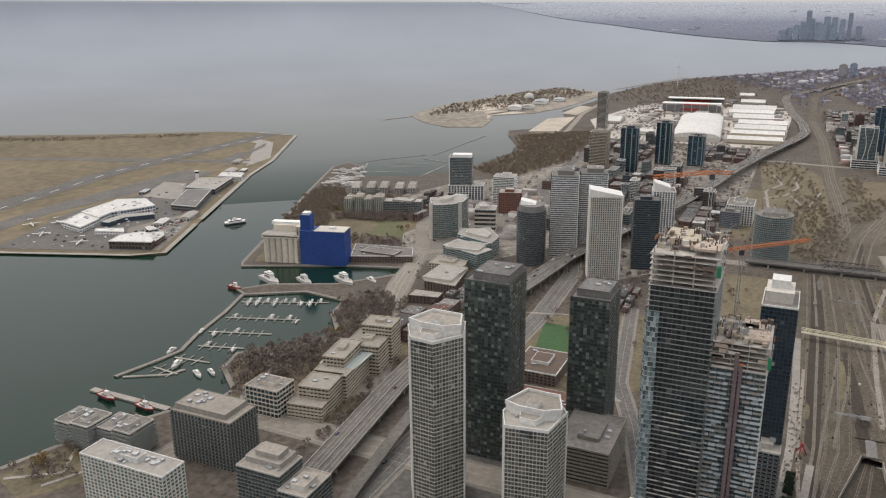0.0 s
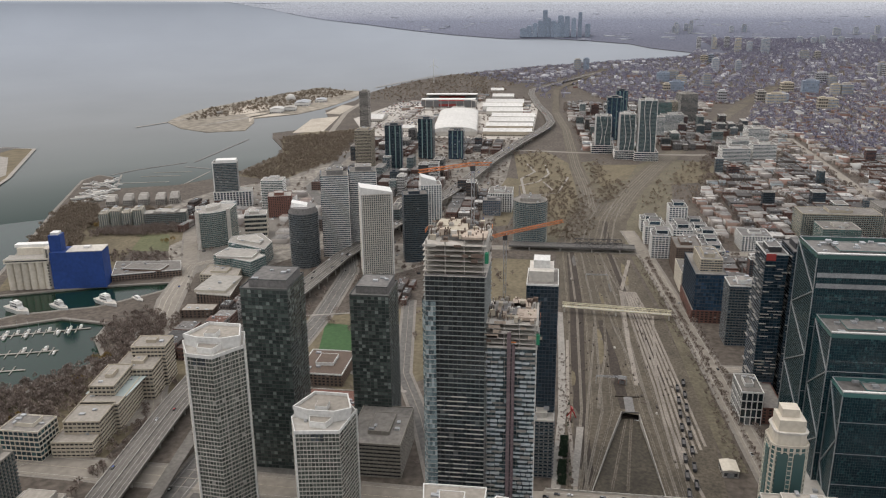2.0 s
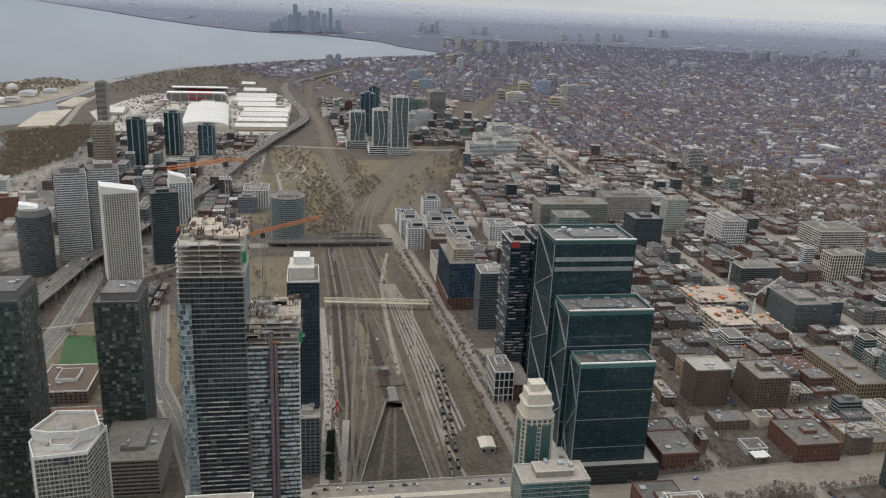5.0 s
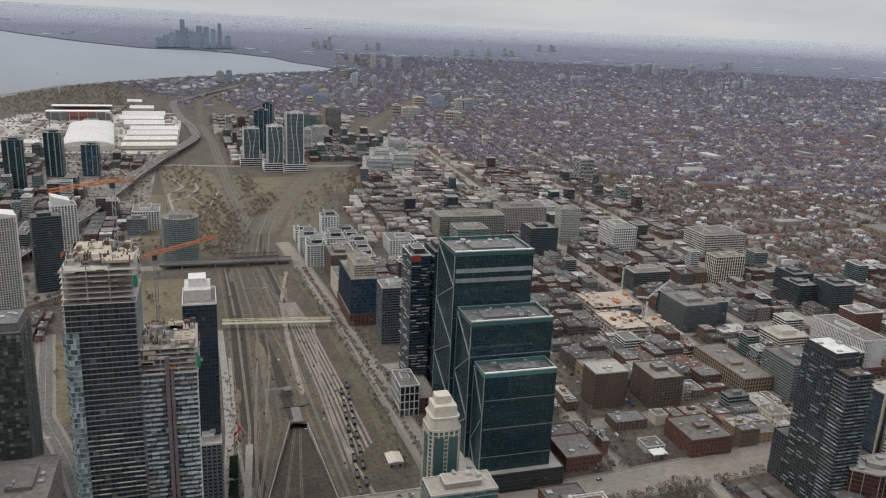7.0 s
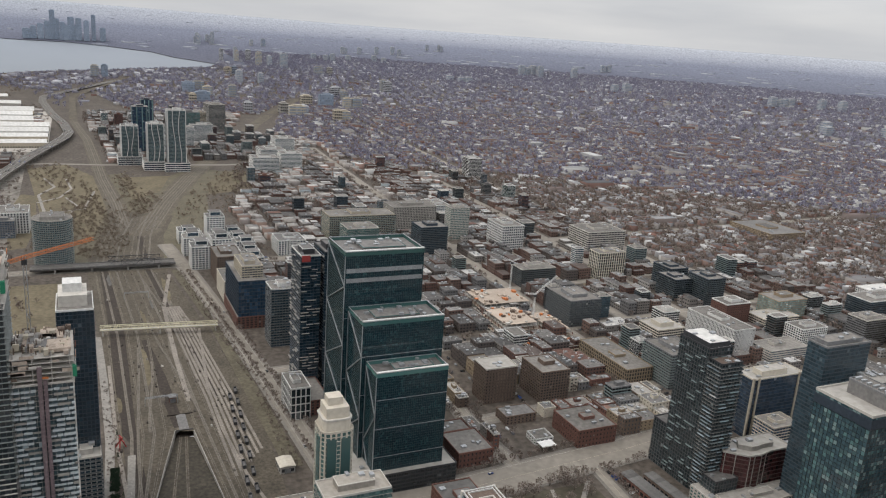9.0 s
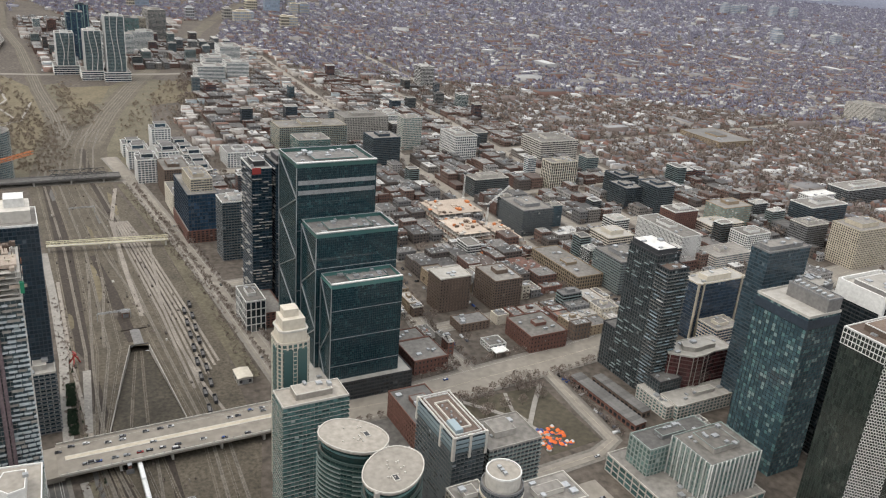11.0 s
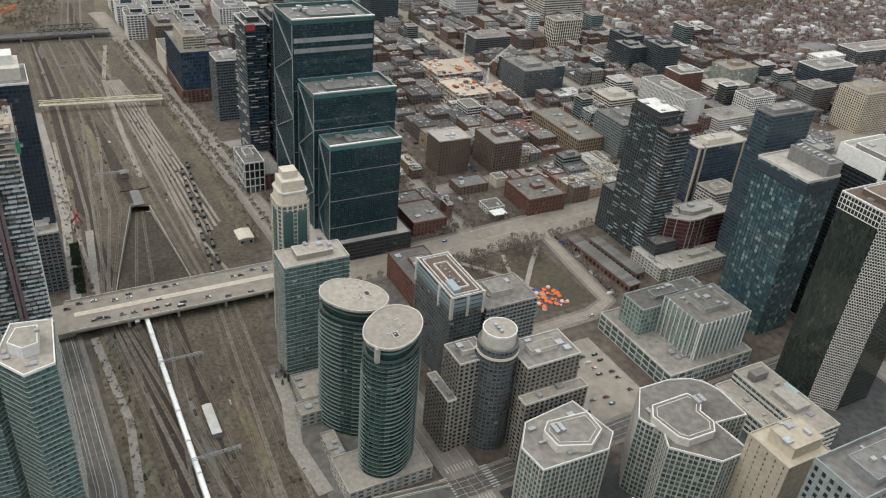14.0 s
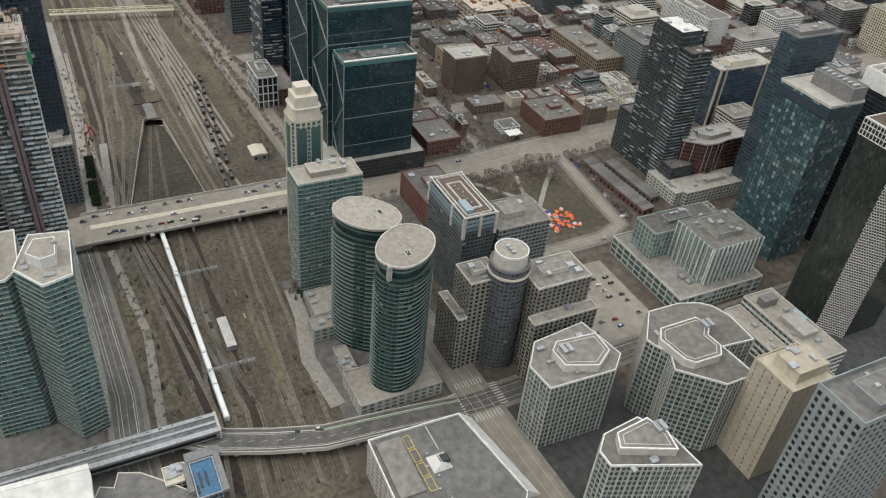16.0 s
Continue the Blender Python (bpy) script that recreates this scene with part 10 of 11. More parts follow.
piles = {}
cs = thing("building_site", -780, 478, 0, 0, "half-built concrete blocks with stepped bare floors", "building site")
for k, (x0, x1, y0, y1, n) in enumerate(((-110, -40, -30, 50, 6), (-40, 30, -38, 20, 6), (30, 90, -40, -6, 4), (-30, 40, 22, 56, 4), (40, 80, -2, 40, 3))):
    for f in range(n):
        ins = f * 1.6
        part("bare_slab", Shape().box(x0 + ins, x1 - ins, y0 + ins, y1 - ins, f * 3.6 + 0.1, f * 3.6 + 0.5), FORMWORK if f % 2 else CONCRETE, cs)
        c = Shape()
        if f == n - 1:
            continue
        nx, ny = int((x1 - x0) // 9), int((y1 - y0) // 9)
        for i in range(nx + 1):
            for j in range(ny + 1):
                px, py = x0 + ins + 1 + i * (x1 - x0 - 2 * ins - 2) / nx, y0 + ins + 1 + j * (y1 - y0 - 2 * ins - 2) / ny
                c.box(px - 0.4, px + 0.4, py - 0.4, py + 0.4, f * 3.6 + 0.5, f * 3.6 + 3.7)
        tagged(part("column", c, BRICK if f % 2 else CONCRETE, cs), kind="stuff")
    for q in range(26):
        px, py = rng.uniform(x0 + n, x1 - n), rng.uniform(y0 + n, y1 - n)
        a, b, h_ = rng.uniform(0.8, 3.5), rng.uniform(0.6, 2.5), rng.uniform(0.6, 3)
        piles.setdefault(rng.choice(("formwork", "formwork", "pale", "brick", "orange")), Shape()).box(px - a, px + a, py - b, py + b, n * 3.6 - 3.1, n * 3.6 - 3.1 + h_)
for nm_, m_ in (("formwork", FORMWORK), ("pale", PALE_CONC), ("brick", BROWN_BRICK), ("orange", ORANGE)):
    tagged(part("stacked_material", piles[nm_], m_, cs), kind="stuff")
gable("site_shelter", "long white site shelter roof", -700, 425, 46, 12, 6, 8, WHITE, ROOF_WHITE)

# passenger train on the southern tracks
for k in range(8):
    x = -296 - 26.4 * k
    e = thing("train_coach", x - 12.8, 48.6, 0.45, 0.2, "white-roofed double-deck commuter train coach", "train", "commuter train")
    part("body", Shape().box(-12.8, 12.8, -1.5, 1.5, 1.0, 4.3), WHITE, e)
    part("roof", Shape().prism([(-12.8, -1.5), (12.8, -1.5), (12.8, 1.5), (-12.8, 1.5)], 4.3, 4.9, [(-12.4, -1.0), (12.4, -1.0), (12.4, 1.0), (-12.4, 1.0)]), flat("clean_white_roof", (0.8, 0.8, 0.79)), e)
    part("window_band", Shape().box(-11, 11, -1.53, 1.53, 2.7, 3.4), G_GREEN, e)
    for bx_ in (-9, 9):
        part("bogie", Shape().box(bx_ - 1.6, bx_ + 1.6, -1.2, 1.2, 0.02, 1.0), BLACK_CLAD, e)
for k in range(16):
    x, y = -524 - k * 12.2, 105.5 + k * 1.05 + (k % 2) * 6
    e = thing("hopper_wagon", x, y, 0.46, -5, "dark empty hopper wagon on a siding", "rail wagon", "wagons on sidings")
    part("body", Shape().ring(rect(10.5, 2.9), rect(9.9, 2.3), 1.0, 3.0), BLACK_CLAD, e)
    part("floor", Shape().prism(rect(10.3, 2.7), 1.0, 1.3), DARK_CONC, e)
    for bx_ in (-3.6, 3.6):
        part("bogie", Shape().box(bx_ - 1.2, bx_ + 1.2, -1.1, 1.1, 0.0, 1.0), BLACK_CLAD, e)
for x, y, w, d, h, m in ((-362, 65, 26, 5, 4, ROOF_WHITE), (-560, 140, 16, 12, 6, CREAM), (-705, 70, 8, 6, 5, DARK_CONC), (-480, 42, 22, 2, 7, METAL)):
    gable("track_hut", "small lineside hut with a sheet roof", x, y, w, d, h, 0, FILL.choice((CONCRETE, BRICK)), m)
for x in (-330, -420, -700, -1000):
    e = thing("signal_gantry", x, 60, 0, 0, "grey steel signal gantry across the tracks", "gantry", "signal gantries")
    for y in (-14, 14):
        part("post", Shape().beam((0, y, 0.1), (0, y, 8), 0.5), METAL, e)
    part("beam", lattice(Shape(), (0, -14, 8), (0, 14, 8), 1.2, 2.5), METAL, e)

# street over the tracks by the station, and the covered walkway
VLINE = [(-291, 26), (-285, 34), (-279, 43), (-270, 66), (-262, 92), (-260, 116), (-259, 146), (-258, 172)]
VZ = [6.6, 6.6, 6.6, 6.6, 6.6, 6.4, 3.6, 0.7]
vb = thing("viaduct_street", 0, 0, 0, 0, "curved street viaduct over the railway tracks", "bridge", kind="structure")
strip("deck", VLINE, 15, VZ, ASPHALT, kind="", thick=1.3).parent = vb
for off in (-7.6, 7.6):
    strip("parapet", shift(VLINE, off), 0.5, [z + 1.1 for z in VZ], PALE_CONC, kind="", thick=2.6).parent = vb
for off in (-5.2, 5.2):
    strip("kerb", shift(VLINE, off), 0.4, [z + 0.15 for z in VZ], PALE_CONC, kind="", thick=0.2).parent = vb
    strip("lane_line", shift(VLINE, off * 0.8), 0.18, [z + 0.04 for z in VZ], MARK, kind="", thick=0.05).parent = vb
strip("bike_lane", shift(VLINE, 4.7)[4:], 0.8, [z + 0.05 for z in VZ[4:]], flat("green_lane_paint", (0.1, 0.2, 0.11), 0.8), kind="", thick=0.05).parent = vb
for k, (x, y, *_r) in enumerate(along([p for p in VLINE[2:6]], 7)):
    part("lane_dash", Shape().box(x - 0.12, x + 0.12, y - 1.5, y + 1.5, 6.62, 6.66), MARK, vb)
for x, y in ((-282, 38), (-266, 80), (-261, 108)):
    part("pier", Shape().box(x - 6, x + 6, y - 0.8, y + 0.8, 0, 5.3), CONCRETE, vb)
sw = thing("covered_walkway", -287.5, -8, 0, 0, "long grey metal-clad covered walkway on posts", "walkway")
part("tube", Shape().box(-6.2, 6.2, -62, 49, 8, 12.6), METAL, sw)
SWD = mat("weathered_roof_sheet", (0.1, 0.102, 0.105), (0.19, 0.19, 0.19), 2.5, 0.6, 0.2, big=0.5)
for x0, x1, z1, m_, nm in ((-6.6, -4.2, 13.6, METAL, "roof_edge"), (-4.2, -0.9, 13.0, SWD, "roof_strip"), (-0.9, 0.7, 13.7, METAL, "roof_ridge"), (0.7, 3.6, 13.0, SWD, "roof_strip"), (3.6, 6.6, 13.5, METAL, "roof_edge")):
    part(nm, Shape().box(x0, x1, -62, 49.4, 12.6, z1), m_, sw)
for k in range(22):
    x, y = rng.choice((-5.6, -2.6, 2.0, 5.0)), rng.uniform(-58, 46)
    part("stain", Shape().prism([(x + a, y + b) for a, b in disc(rng.uniform(0.2, 0.5), rng.uniform(0.5, 1.6), 9)], 13.0, 13.62 if abs(x) > 5 else 13.04), BLACK_CLAD, sw)
part("end_frame", Shape().box(-6.8, 6.8, 49.4, 50.6, 7.6, 14), PALE_CONC, sw)
part("window_band", Shape().box(6.2, 6.35, -60, 48, 9.2, 11.4), G_DARK, sw)
for k in range(11):
    part("post", Shape().beam((0, -58 + k * 10.5, 0), (0, -58 + k * 10.5, 8), 1.2), CONCRETE, sw)
ar = thing("arena", 0, 0, 0, 0, "stadium edge with a white roof panel", "stadium")
AP = ccw([(-262.5, -40), (-262.5, -21), (-268, -18), (-265, -12), (-273, -9), (-269, 1), (-258, 12.5), (-243, 26.5), (-215, 40), (-200, -40)])
part("wall", Shape().prism(AP, 0, 13.4), CONCRETE, ar)
part("roof", Shape().prism(grow(AP, -0.3), 13.4, 14), ROOF_DARK, ar)
part("rim", Shape().ring(AP, grow(AP, -0.5), 14, 14.7), PALE_CONC, ar)
part("white_panel", Shape().prism(ccw([(-276, -75), (-274, -21), (-269, -20), (-240, -21), (-240, -75)]), 21, 25), ROOF_WHITE, ar, "bright white roof panel")
part("white_edge", Shape().prism(ccw([(-276.5, -75), (-274.5, -20.5), (-271.5, -20.3), (-273.5, -75)]), 17, 25.4), WHITE, ar)
e = block("blue_glass_pavilion", "small blue glass pavilion in a pale roof frame", -263, -241, 22.5, 34, 17, glass=G_BLUE, wall=METAL, bay=2.4, share=0.9, sill=0.3, house=None, units=0, category="building", note=False, roof=mat("blue_roof_glass", (0.03, 0.09, 0.17), (0.06, 0.15, 0.25), 2.0, 0.25))
part("roof_louvre", Shape().box(-4, 5, -3, -2, 17.3, 17.6).box(-4, 5, 0, 1, 17.3, 17.6).box(3, 8, -5, -4, 17.3, 17.6), BLACK_CLAD, e)
part("frame_beam", Shape().box(-17, -11.5, -7, 10, 16.4, 18.4).box(-11.5, 11, 6, 9, 16.4, 18.4).box(-11.5, 6, -9, -6.2, 16.4, 18.0), GREY_CLAD, e, "grey square roof frame")
e = block("cream_annex", "small cream-roofed annex beside the walkway", -266.5, -255.5, 10.2, 21, 15, glass=G_DIM, wall=CREAM, house=None, units=5, roof=CREAM, category="building", note=False)
hp = [(-237, 105.5), (-197, 104), (-160, 150), (-180, 165), (-235.5, 156)]
e = tower("convention_hall", "large flat-roofed convention hall with white edges", -209, 133, 25, [(a + 209, b - 133) for a, b in hp], glass=G_DIM, wall=CONCRETE, bay=6, share=0.5, roof=ROOF_DARK, edge=WHITE, house=None, units=0, category="hall", para=1.6)
part("skylight", Shape().add([(-8, -5, 25.2), (2.4, -5, 25.2), (2.4, 5.2, 25.2), (-8, 5.2, 25.2), (-5, 0, 29), (0, 0, 29)], [(0, 1, 5, 4), (1, 2, 5), (2, 3, 4, 5), (3, 0, 4)]), ROOF_WHITE, e, "white glazed roof lantern")
part("lantern_glass", Shape().box(-4.6, -0.4, -0.6, 4.6, 25.6, 28.9), G_DARK, e)
part("slope", Shape().add([(-26, 23.5, 26.6), (29.5, 32.5, 26.6), (29.5, 40, 20), (-26, 31, 20), (-26, 23.5, 20), (29.5, 32.5, 20)], [(0, 1, 2, 3), (0, 3, 4), (1, 5, 2), (4, 5, 1, 0)]), ROOF_WHITE, e, "sloped white eave")
part("raised_roof", Shape().prism([(-24, -25), (10, -26), (10, -13), (-24, -12)], 25.2, 26.6), ROOF, e)
part("ridge_line", Shape().box(-26, -10, 3, 3.5, 25.25, 25.6), PALE_CONC, e)
for k in range(4):
    part("marked_bay", Shape().ring([(-24 + 9 * k, -11), (-16 + 9 * k, -11), (-16 + 9 * k, -7), (-24 + 9 * k, -7)], [(-23.7 + 9 * k, -10.7), (-16.3 + 9 * k, -10.7), (-16.3 + 9 * k, -7.3), (-23.7 + 9 * k, -7.3)], 25.25, 25.4), YELLOW, e, "yellow outlined roof bay")
for k in range(6):
    part("roof_vent", Shape().box(-10 + 7 * k, -9 + 7 * k, -4 - (k % 2) * 3, -3 - (k % 2) * 3, 25.2, 26.2), METAL, e)
for x0, x1, y0, y1, h in ((-350, -338, 112, 130, 9), (-322, -300, 118, 126, 7), (-300, -272, 116, 166, 9), (-376, -352, 118, 136, 8)):
    block("podium_wing", "low pale podium wing with rooftop garden", x0, x1, y0, y1, h, glass=G_TEAL, wall=CONCRETE, bay=4.5, share=0.6, roof=ROOF_BEIGE, house=None, units=4, note=False, category="building")

# painted lanes of the boulevard south of the tracks
for off in (-3.6, 3.2):
    strip("lane_marking", shift([(-300, 0), (-335, 2), (-440, -2), (-480, -4)], off), 0.35, 0.52, MARK, "white painted lane line", "lane line", thick=0.03)
for off in (-6.3, 6.3):
    strip("lane_marking", [(-474 + 0 * off, 2), (-474, 148)] if off > 0 else [(-505, 2), (-505, 148)], 0.25, 7.45, MARK, "white painted lane line", "lane line", thick=0.03)

# crosswalks at the street corner
cw = thing("crosswalk", -260, 184, 0.55, 0, "white painted zebra crossings at a junction", "crosswalk", kind="structure")
for k in range(9):
    for (x, y, dx, dy) in ((-8 + 2 * k, -13, 0.45, 2.4), (-8 + 2 * k, 13, 0.45, 2.4), (-13, -8 + 2 * k, 2.4, 0.45), (13, -8 + 2 * k, 2.4, 0.45)):
        part("stripe", Shape().box(x - dx, x + dx, y - dy, y + dy, 0, 0.05), MARK, cw)

# tents in the square
tr = random.Random(4)
for k in range(60):
    x, y = tr.uniform(-410, -385), tr.uniform(318, 343)
    r = tr.uniform(1.1, 2.2)
    tents = Shape().prism(disc(r, r, 7), 0, r * 0.5, disc(r * 0.85, r * 0.85, 7)).prism(disc(r * 0.85, r * 0.85, 7), r * 0.5, r * 1.05, disc(r * 0.25, r * 0.25, 7))
    whole("tent", tents, TENT, "small bright camping tent on worn grass", "tent", "tents in the square", at=(x, y, 0.12), rot=tr.uniform(0, 90))

# row houses beside the square
for k in range(16):
    x, y = -458 + k * 5.0, 398 + k * 0.2
    gable("row_house", "narrow dark-roofed brick row house", x, y, 12, 5.2, 6.5, 96, BRICK, ROOF_DARK, "house")
for k in range(12):
    gable("row_house", "narrow dark-roofed brick row house", -450 + k * 5.0, 415 + k * 0.2, 10, 5.2, 6.5, 96, BROWN_BRICK, ROOF_DARK, "house")

DARK_YARD = mat("dark_yard_asphalt", (0.035, 0.036, 0.037), (0.075, 0.075, 0.074), 6.0, 0.85, big=0.4)
# yards, gardens and car parks
for nm, poly, m, lb in (("yard_south", [(-300, 14), (-470, 12), (-470, 24), (-300, 30)], SCRUB, "narrow planted strip beside the tracks"), ("yard_towers", [(-250, -70), (-480, -70), (-480, -12), (-250, -12)], ASPHALT, "dark asphalt forecourt between towers"),
                        ("yard_station", [(-272, 108), (-400, 110), (-402, 168), (-272, 170)], ASPHALT, "paved forecourt round rounded towers"), ("yard_office", [(-262, 196), (-150, 200), (-130, 325), (-262, 258)], DARK_YARD, "dark forecourt between office blocks"),
                        ("yard_east", [(-250, 345), (-150, 345), (-150, 500), (-250, 500)], DARK_YARD, "dark asphalt lane behind towers"), ("yard_west", [(-480, 205), (-400, 205), (-400, 275), (-480, 275)], ASPHALT, "dark car park"),
                        ("lawn_verge", [(-510, -350), (-760, -345), (-800, -400), (-720, -440), (-520, -440)], GRASS, "scrubby grass verge"), ("lawn_bank", [(-560, 140), (-900, 130), (-1110, 112), (-1110, 126), (-900, 142), (-560, 155)], SCRUB, "scrubby bank above the tracks"),
                        ("lawn_quay_end", [(-950, -590), (-870, -700), (-1110, -805), (-1240, -860), (-1130, -640)], GRASS, "rough grass behind the quay"), ("lawn_ramp", [(-430, -260), (-440, -175), (-620, -175), (-640, -260)], ASPHALT, "dark parking and lanes below the expressway"),
                        ("lawn_wedge", [(-600, -100), (-900, -110), (-1080, -140), (-1080, 0), (-620, 5)], GRASS, "brown verge south of the tracks")):
    sheet(nm, poly, 0.17, m, lb, "ground")

# park paths
for pts, w in (([(-466, 366), (-443, 345), (-417, 323)], 4), ([(-466, 290), (-448, 305), (-430, 318), (-400, 330)], 4), ([(-464, 330), (-440, 322), (-424, 325)], 3), ([(-1240, -26), (-1430, -48), (-1625, -66), (-1700, -40), (-1790, -60)], 5), ([(-1480, -40), (-1500, 10), (-1650, 30)], 4), ([(-1300, -40), (-1360, -10), (-1440, -20), (-1520, 0), (-1600, -20)], 4), ([(-1560, -66), (-1600, -30), (-1680, -10), (-1780, -20)], 4), ([(-1430, -48), (-1420, -85), (-1560, -95)], 4),
               ([(-345, -535), (-370, -500), (-400, -520), (-430, -490)], 3.5), ([(-350, -500), (-390, -480), (-436, -470)], 3.5), ([(-835, -285), (-850, -230), (-800, -180), (-740, -178)], 4), ([(-660, -130), (-700, -200), (-690, -250)], 5),
               ([(-520, -446), (-560, -470), (-600, -500), (-650, -460), (-720, -440), (-780, -455)], 5), ([(-500, 8), (-560, 10), (-640, 14), (-760, 14), (-880, 12)], 7), ([(-300, 16), (-380, 22), (-470, 14)], 5), ([(-285, 108), (-325, 104), (-362, 112), (-390, 114)], 9)):
    strip("path", pts, w, 0.62, PAVING, "pale park path", "path", thick=0.5)
hg = np.random.RandomState(8)
n = 700
x = hg.uniform(-597, -527, n)
x = x[(np.abs(x + 563) > 3)]
y = 15.5 + (x + 597) * -0.04 + hg.uniform(-2.6, 2.6, len(x))
v_, f_ = crown_mesh(26, 5, size=0.5, base=0.05, trunk=False)
scatter("hedge", v_, f_, np.stack([x, y, np.full(len(x), 0.1), hg.uniform(0, 6, len(x)), np.full(len(x), 2.2), np.full(len(x), 2.2), hg.uniform(1.2, 2.2, len(x))], 1), EVERGREEN, "clipped dark green hedge beside a path", "hedge")
sheet("path_south", [(-615, 26), (-615, 32), (-526, 25), (-526, 20)], 0.6, PAVING, "pale paved path beside the railway", "path", 0.45)
scu = thing("sculpture", -630, 22, 0.1, 20, "orange-red painted steel sculpture", "sculpture")
for a, b in (((-4, -3, 0), (1, 0, 9)), ((4, -3, 0), (-1, 0, 9)), ((0, 4, 0), (0, 0, 9)), ((-4, 0, 7), (4, 1, 7)), ((-3, 0, 10), (3, 0, 10))):
    part("steel_bar", Shape().beam(a, b, 0.9), RED, scu)
# community centre and school by the sports field
block("school_building", "low school with red-brown zigzag roof terraces", -718, -664, -236, -192, 12, glass=G_DIM, wall=BROWN_BRICK, bay=4, share=0.6, roof=BROWN_BRICK, edge=WHITE, house=(0.4, 0.4, 3), category="school", note=False)
block("terrace_building", "long low building with brick-red steps", -640, -610, -215, -150, 9, glass=G_DIM, wall=PALE_CONC, bay=4, share=0.6, roof=BRICK, house=None, category="building", note=False)

# ---------------- trees that stand alone ----------------


def tree(x, y, h, seed, kind="bare"):
    r = random.Random(seed)
    e = thing("tree", x, y, 0.1, r.uniform(0, 360), "bare deciduous tree with brown twigs" if kind == "bare" else "dark green conifer beside the tracks", "tree", "single trees")
    t = Shape().prism(disc(0.03 * h, 0.03 * h, 7), 0, h * 0.5, disc(0.012 * h, 0.012 * h, 7))
    for k in range(7):
        a, z = r.uniform(0, 6.28), h * r.uniform(0.25, 0.5)
        t.beam((0, 0, z), (math.cos(a) * h * 0.28, math.sin(a) * h * 0.28, z + h * r.uniform(0.15, 0.4)), 0.014 * h)
    part("trunk", t, BARK, e)
    if kind == "bare":
        v, f = crown_mesh(220, seed, 0.85 * h, h, 0.11 * h, 0.3 * h, False)
    else:
        v, f = [], []
        for _ in range(260):
            z = r.uniform(0.08, 1.0) * h
            w, a = (1 - z / h) * 0.26 * h * r.uniform(0.6, 1.1), r.uniform(0, 6.28)
            c = Vector((math.cos(a) * w, math.sin(a) * w, z))
            k = len(v)
            v += [tuple(c), tuple(c + Vector((r.uniform(-.1, .1) * h, r.uniform(-.1, .1) * h, -0.07 * h))), tuple(c * 0.6 + Vector((0, 0, 0.4 * z + 0.05 * h)))]
            f.append((k, k + 1, k + 2))
    part("crown", Shape().add(v, f), TWIGS if kind == "bare" else EVERGREEN, e)


tq = random.Random(17)
for k in range(20):
    tree(tq.uniform(-478, -440), tq.uniform(286, 362), tq.uniform(8, 13), 100 + k)
for k in range(16):
    tree(-300 - k * 11, 24 + tq.uniform(-2, 3), tq.uniform(3, 6), 200 + k, "bare" if k % 3 else "fir")
for k in range(18):
    tree(-502 - k * 9.5, 20 + tq.uniform(-3, 1), tq.uniform(2.5, 5), 240 + k, "bare" if k % 2 else "fir")
for k in range(12):
    tree(tq.uniform(-400, -372), tq.uniform(112, 120), tq.uniform(4, 7), 300 + k, "fir" if k % 2 else "bare")
for k in range(20):
    tree(tq.uniform(-620, -470), tq.uniform(-345, -338), tq.uniform(5, 8), 330 + k)

# ---------------- traffic ----------------
def make_car(van):
    e = thing("van" if van else "car", 0, 0, 0, 0, "pale delivery van in traffic" if van else "parked or passing car on the street", "van" if van else "car", "traffic")
    L, W = (5.6, 2.0) if van else (4.5, 1.8)
    part("body", Shape().prism(rect(L, W), 0.3, 0.95, [(a * 0.98, b * 0.94) for a, b in rect(L, W)]), CAR_PAINT, e)
    c0 = [(-L * 0.42, -W * 0.45), (L * (0.32 if van else 0.2), -W * 0.45), (L * (0.32 if van else 0.2), W * 0.45), (-L * 0.42, W * 0.45)]
    c1 = [(-L * 0.38, -W * 0.4), (L * (0.25 if van else 0.06), -W * 0.4), (L * (0.25 if van else 0.06), W * 0.4), (-L * 0.38, W * 0.4)]
    part("cabin", Shape().prism(c0, 0.95, 1.7 if van else 1.35, c1), G_DARK if not van else CAR_PAINT, e)
    part("roof", Shape().prism([(a * 0.98, b * 0.98) for a, b in c1], 1.7 if van else 1.35, 2.1 if van else 1.48), CAR_PAINT, e)
    wh = Shape()
    for sx in (-0.32, 0.32):
        wh.box(sx * L - 0.32, sx * L + 0.32, -W / 2 - 0.02, W / 2 + 0.02, 0, 0.62)
    part("undercarriage", wh.box(-L * 0.4, L * 0.4, -0.2, 0.2, 0.25, 0.35), TYRE, e)
    return e


car0, van0 = make_car(False), make_car(True)
car0.matrix_basis, van0.matrix_basis = pose(-489, 60, 7.42, 0, 0, 90), pose(-480, 20, 7.42, 0, 0, 90)
ct = random.Random(31)


def put_car(x, y, z, rot):
    copy_thing(van0 if ct.random() < 0.14 else car0, pose(x, y, z, 0, 0, rot))


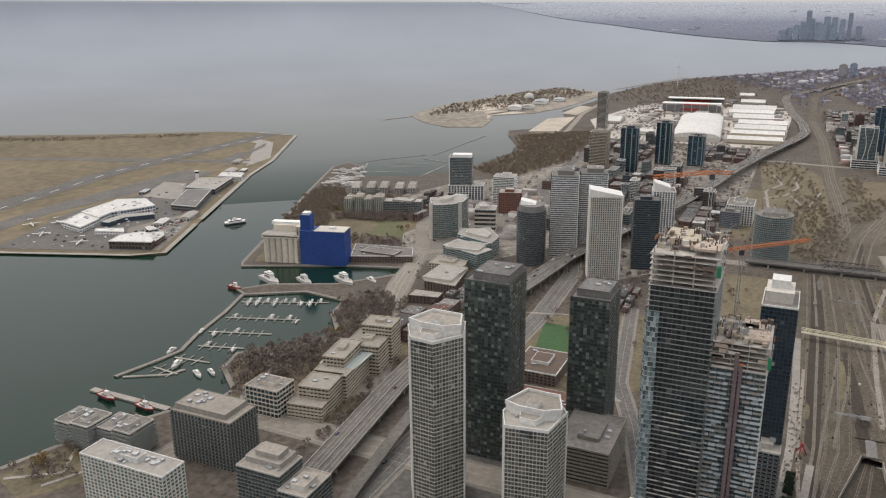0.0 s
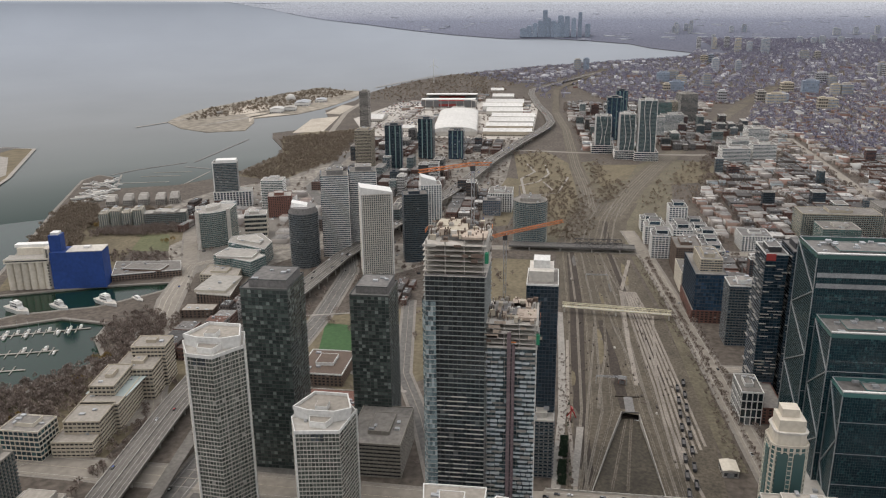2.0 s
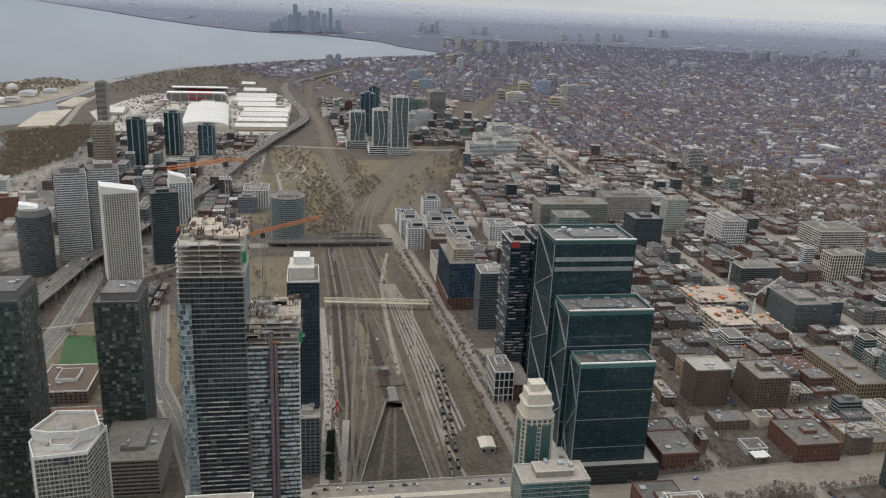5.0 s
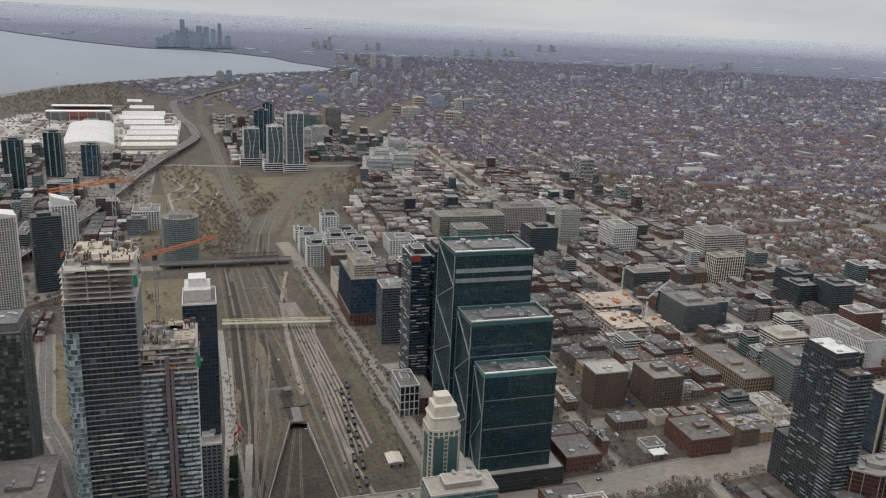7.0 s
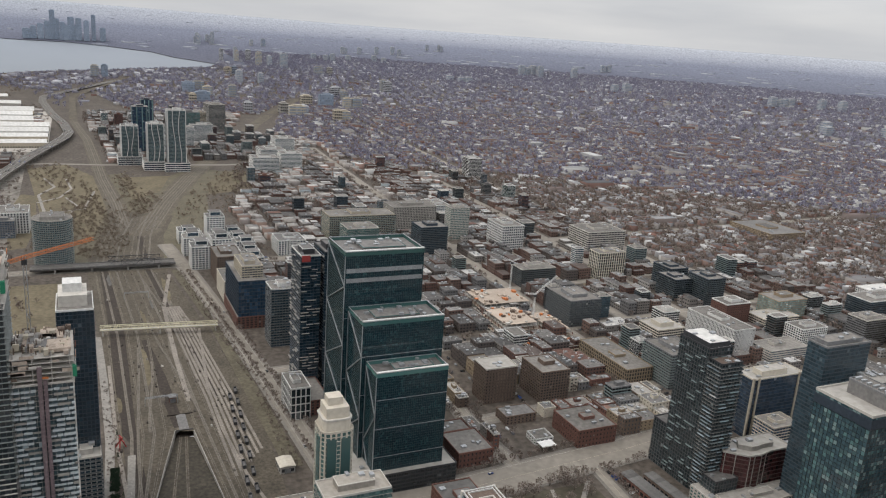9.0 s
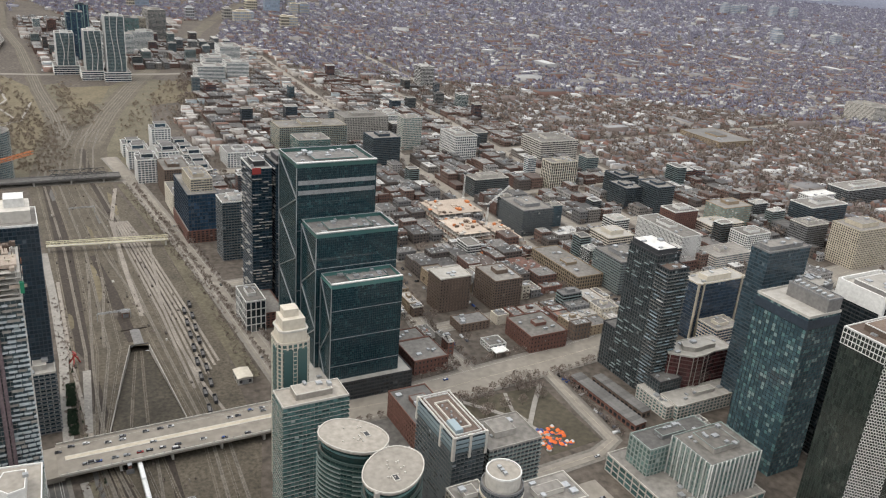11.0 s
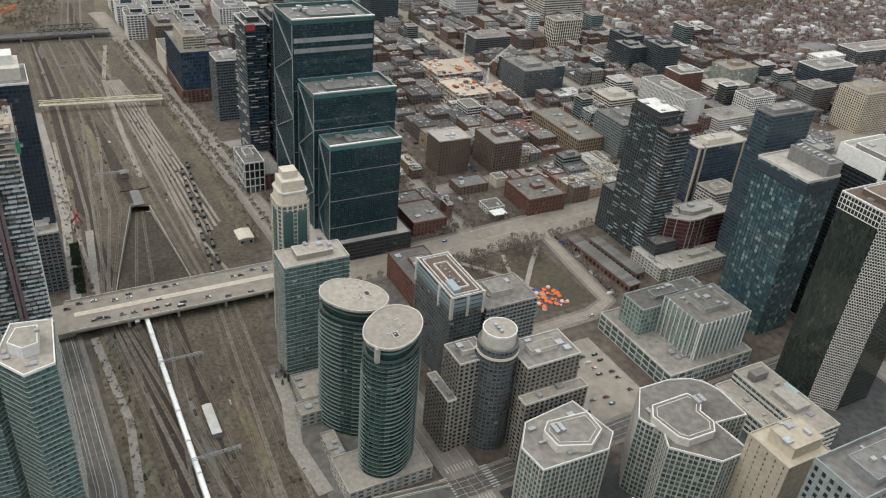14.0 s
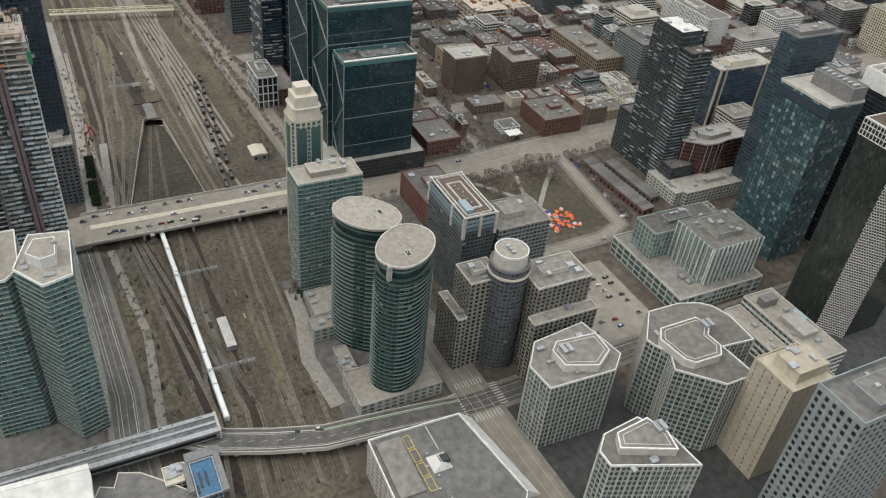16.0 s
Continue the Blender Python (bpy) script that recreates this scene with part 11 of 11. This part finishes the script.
for off, flip in ((-10, 0), (-6, 0), (-2.4, 0), (2.4, 180), (6, 180), (10, 180)):
    pts = [(p[0], p[1], z) for p, z in zip(shift(gp, off), gz)][:18]
    for x, y, z, a in along(pts, 75):
        if ct.random() < 0.34:
            put_car(x + ct.uniform(-20, 20) * math.cos(radians(a)), y + ct.uniform(-20, 20) * math.sin(radians(a)), z + 0.06, a + flip)
fx, rot_ = [], []
for off, flip in ((-10, 0), (-6, 0), (-2.4, 0), (2.4, 180), (6, 180), (10, 180)):
    for x, y, z, a in along([(p[0], p[1], z) for p, z in zip(shift(gp, off), gz)][5:18], 34):
        if ct.random() < 0.3:
            k = ct.uniform(-12, 12)
            fx.append((x + k * math.cos(radians(a)), y + k * math.sin(radians(a)), z + 0.1))
            rot_.append(radians(a))
fa = np.array(fx)
CV = [(-.5, -.5, 0.15), (.5, -.5, 0.15), (.5, .5, 0.15), (-.5, .5, 0.15), (-.5, -.48, .6), (.5, -.48, .55), (.5, .48, .55), (-.5, .48, .6), (-.36, -.42, 1), (.16, -.42, 1), (.16, .42, 1), (-.36, .42, 1)]
CF = [(0, 1, 5, 4), (1, 2, 6, 5), (2, 3, 7, 6), (3, 0, 4, 7), (4, 5, 9, 8), (5, 6, 10, 9), (6, 7, 11, 10), (7, 4, 8, 11), (8, 9, 10, 11)]
scatter("expressway_traffic", CV, CF, np.stack([fa[:, 0], fa[:, 1], fa[:, 2], np.array(rot_), NP.uniform(4.4, 6.5, len(fa)), np.full(len(fa), 1.9), NP.uniform(1.4, 2.3, len(fa))], 1), CAR_PAINT, "cars and vans driving far along the expressway", "cars")
for y in range(2, 146, 8):
    for x in (-503, -499, -480, -476):
        if ct.random() < 0.4:
            put_car(x, y + ct.uniform(-2, 2), 7.42, 90)
for nm, pts, w in STREETS:
    near = [p for p in pts if math.hypot(*p) < 1300]
    if len(near) > 1:
        for x, y, a in along(near, 26):
            if ct.random() < 0.12:
                off = ct.choice((-1, 1)) * w * 0.3
                put_car(x - off * math.sin(radians(a)), y + off * math.cos(radians(a)), 0.46, a)
for i in range(9):
    for j in range(6):
        if ct.random() < 0.5:
            put_car(-334 + i * 6.5 + (j % 2), 272 + j * 10, 0.14, 90 + ct.uniform(-4, 4))
for y in range(-8, 112, 11):
    if ct.random() < 0.4:
        put_car(-264 + 0.2 * (60 - y) - (2 if ct.random() < 0.5 else -2), y, 6.66, 70) if 44 < y < 100 else None
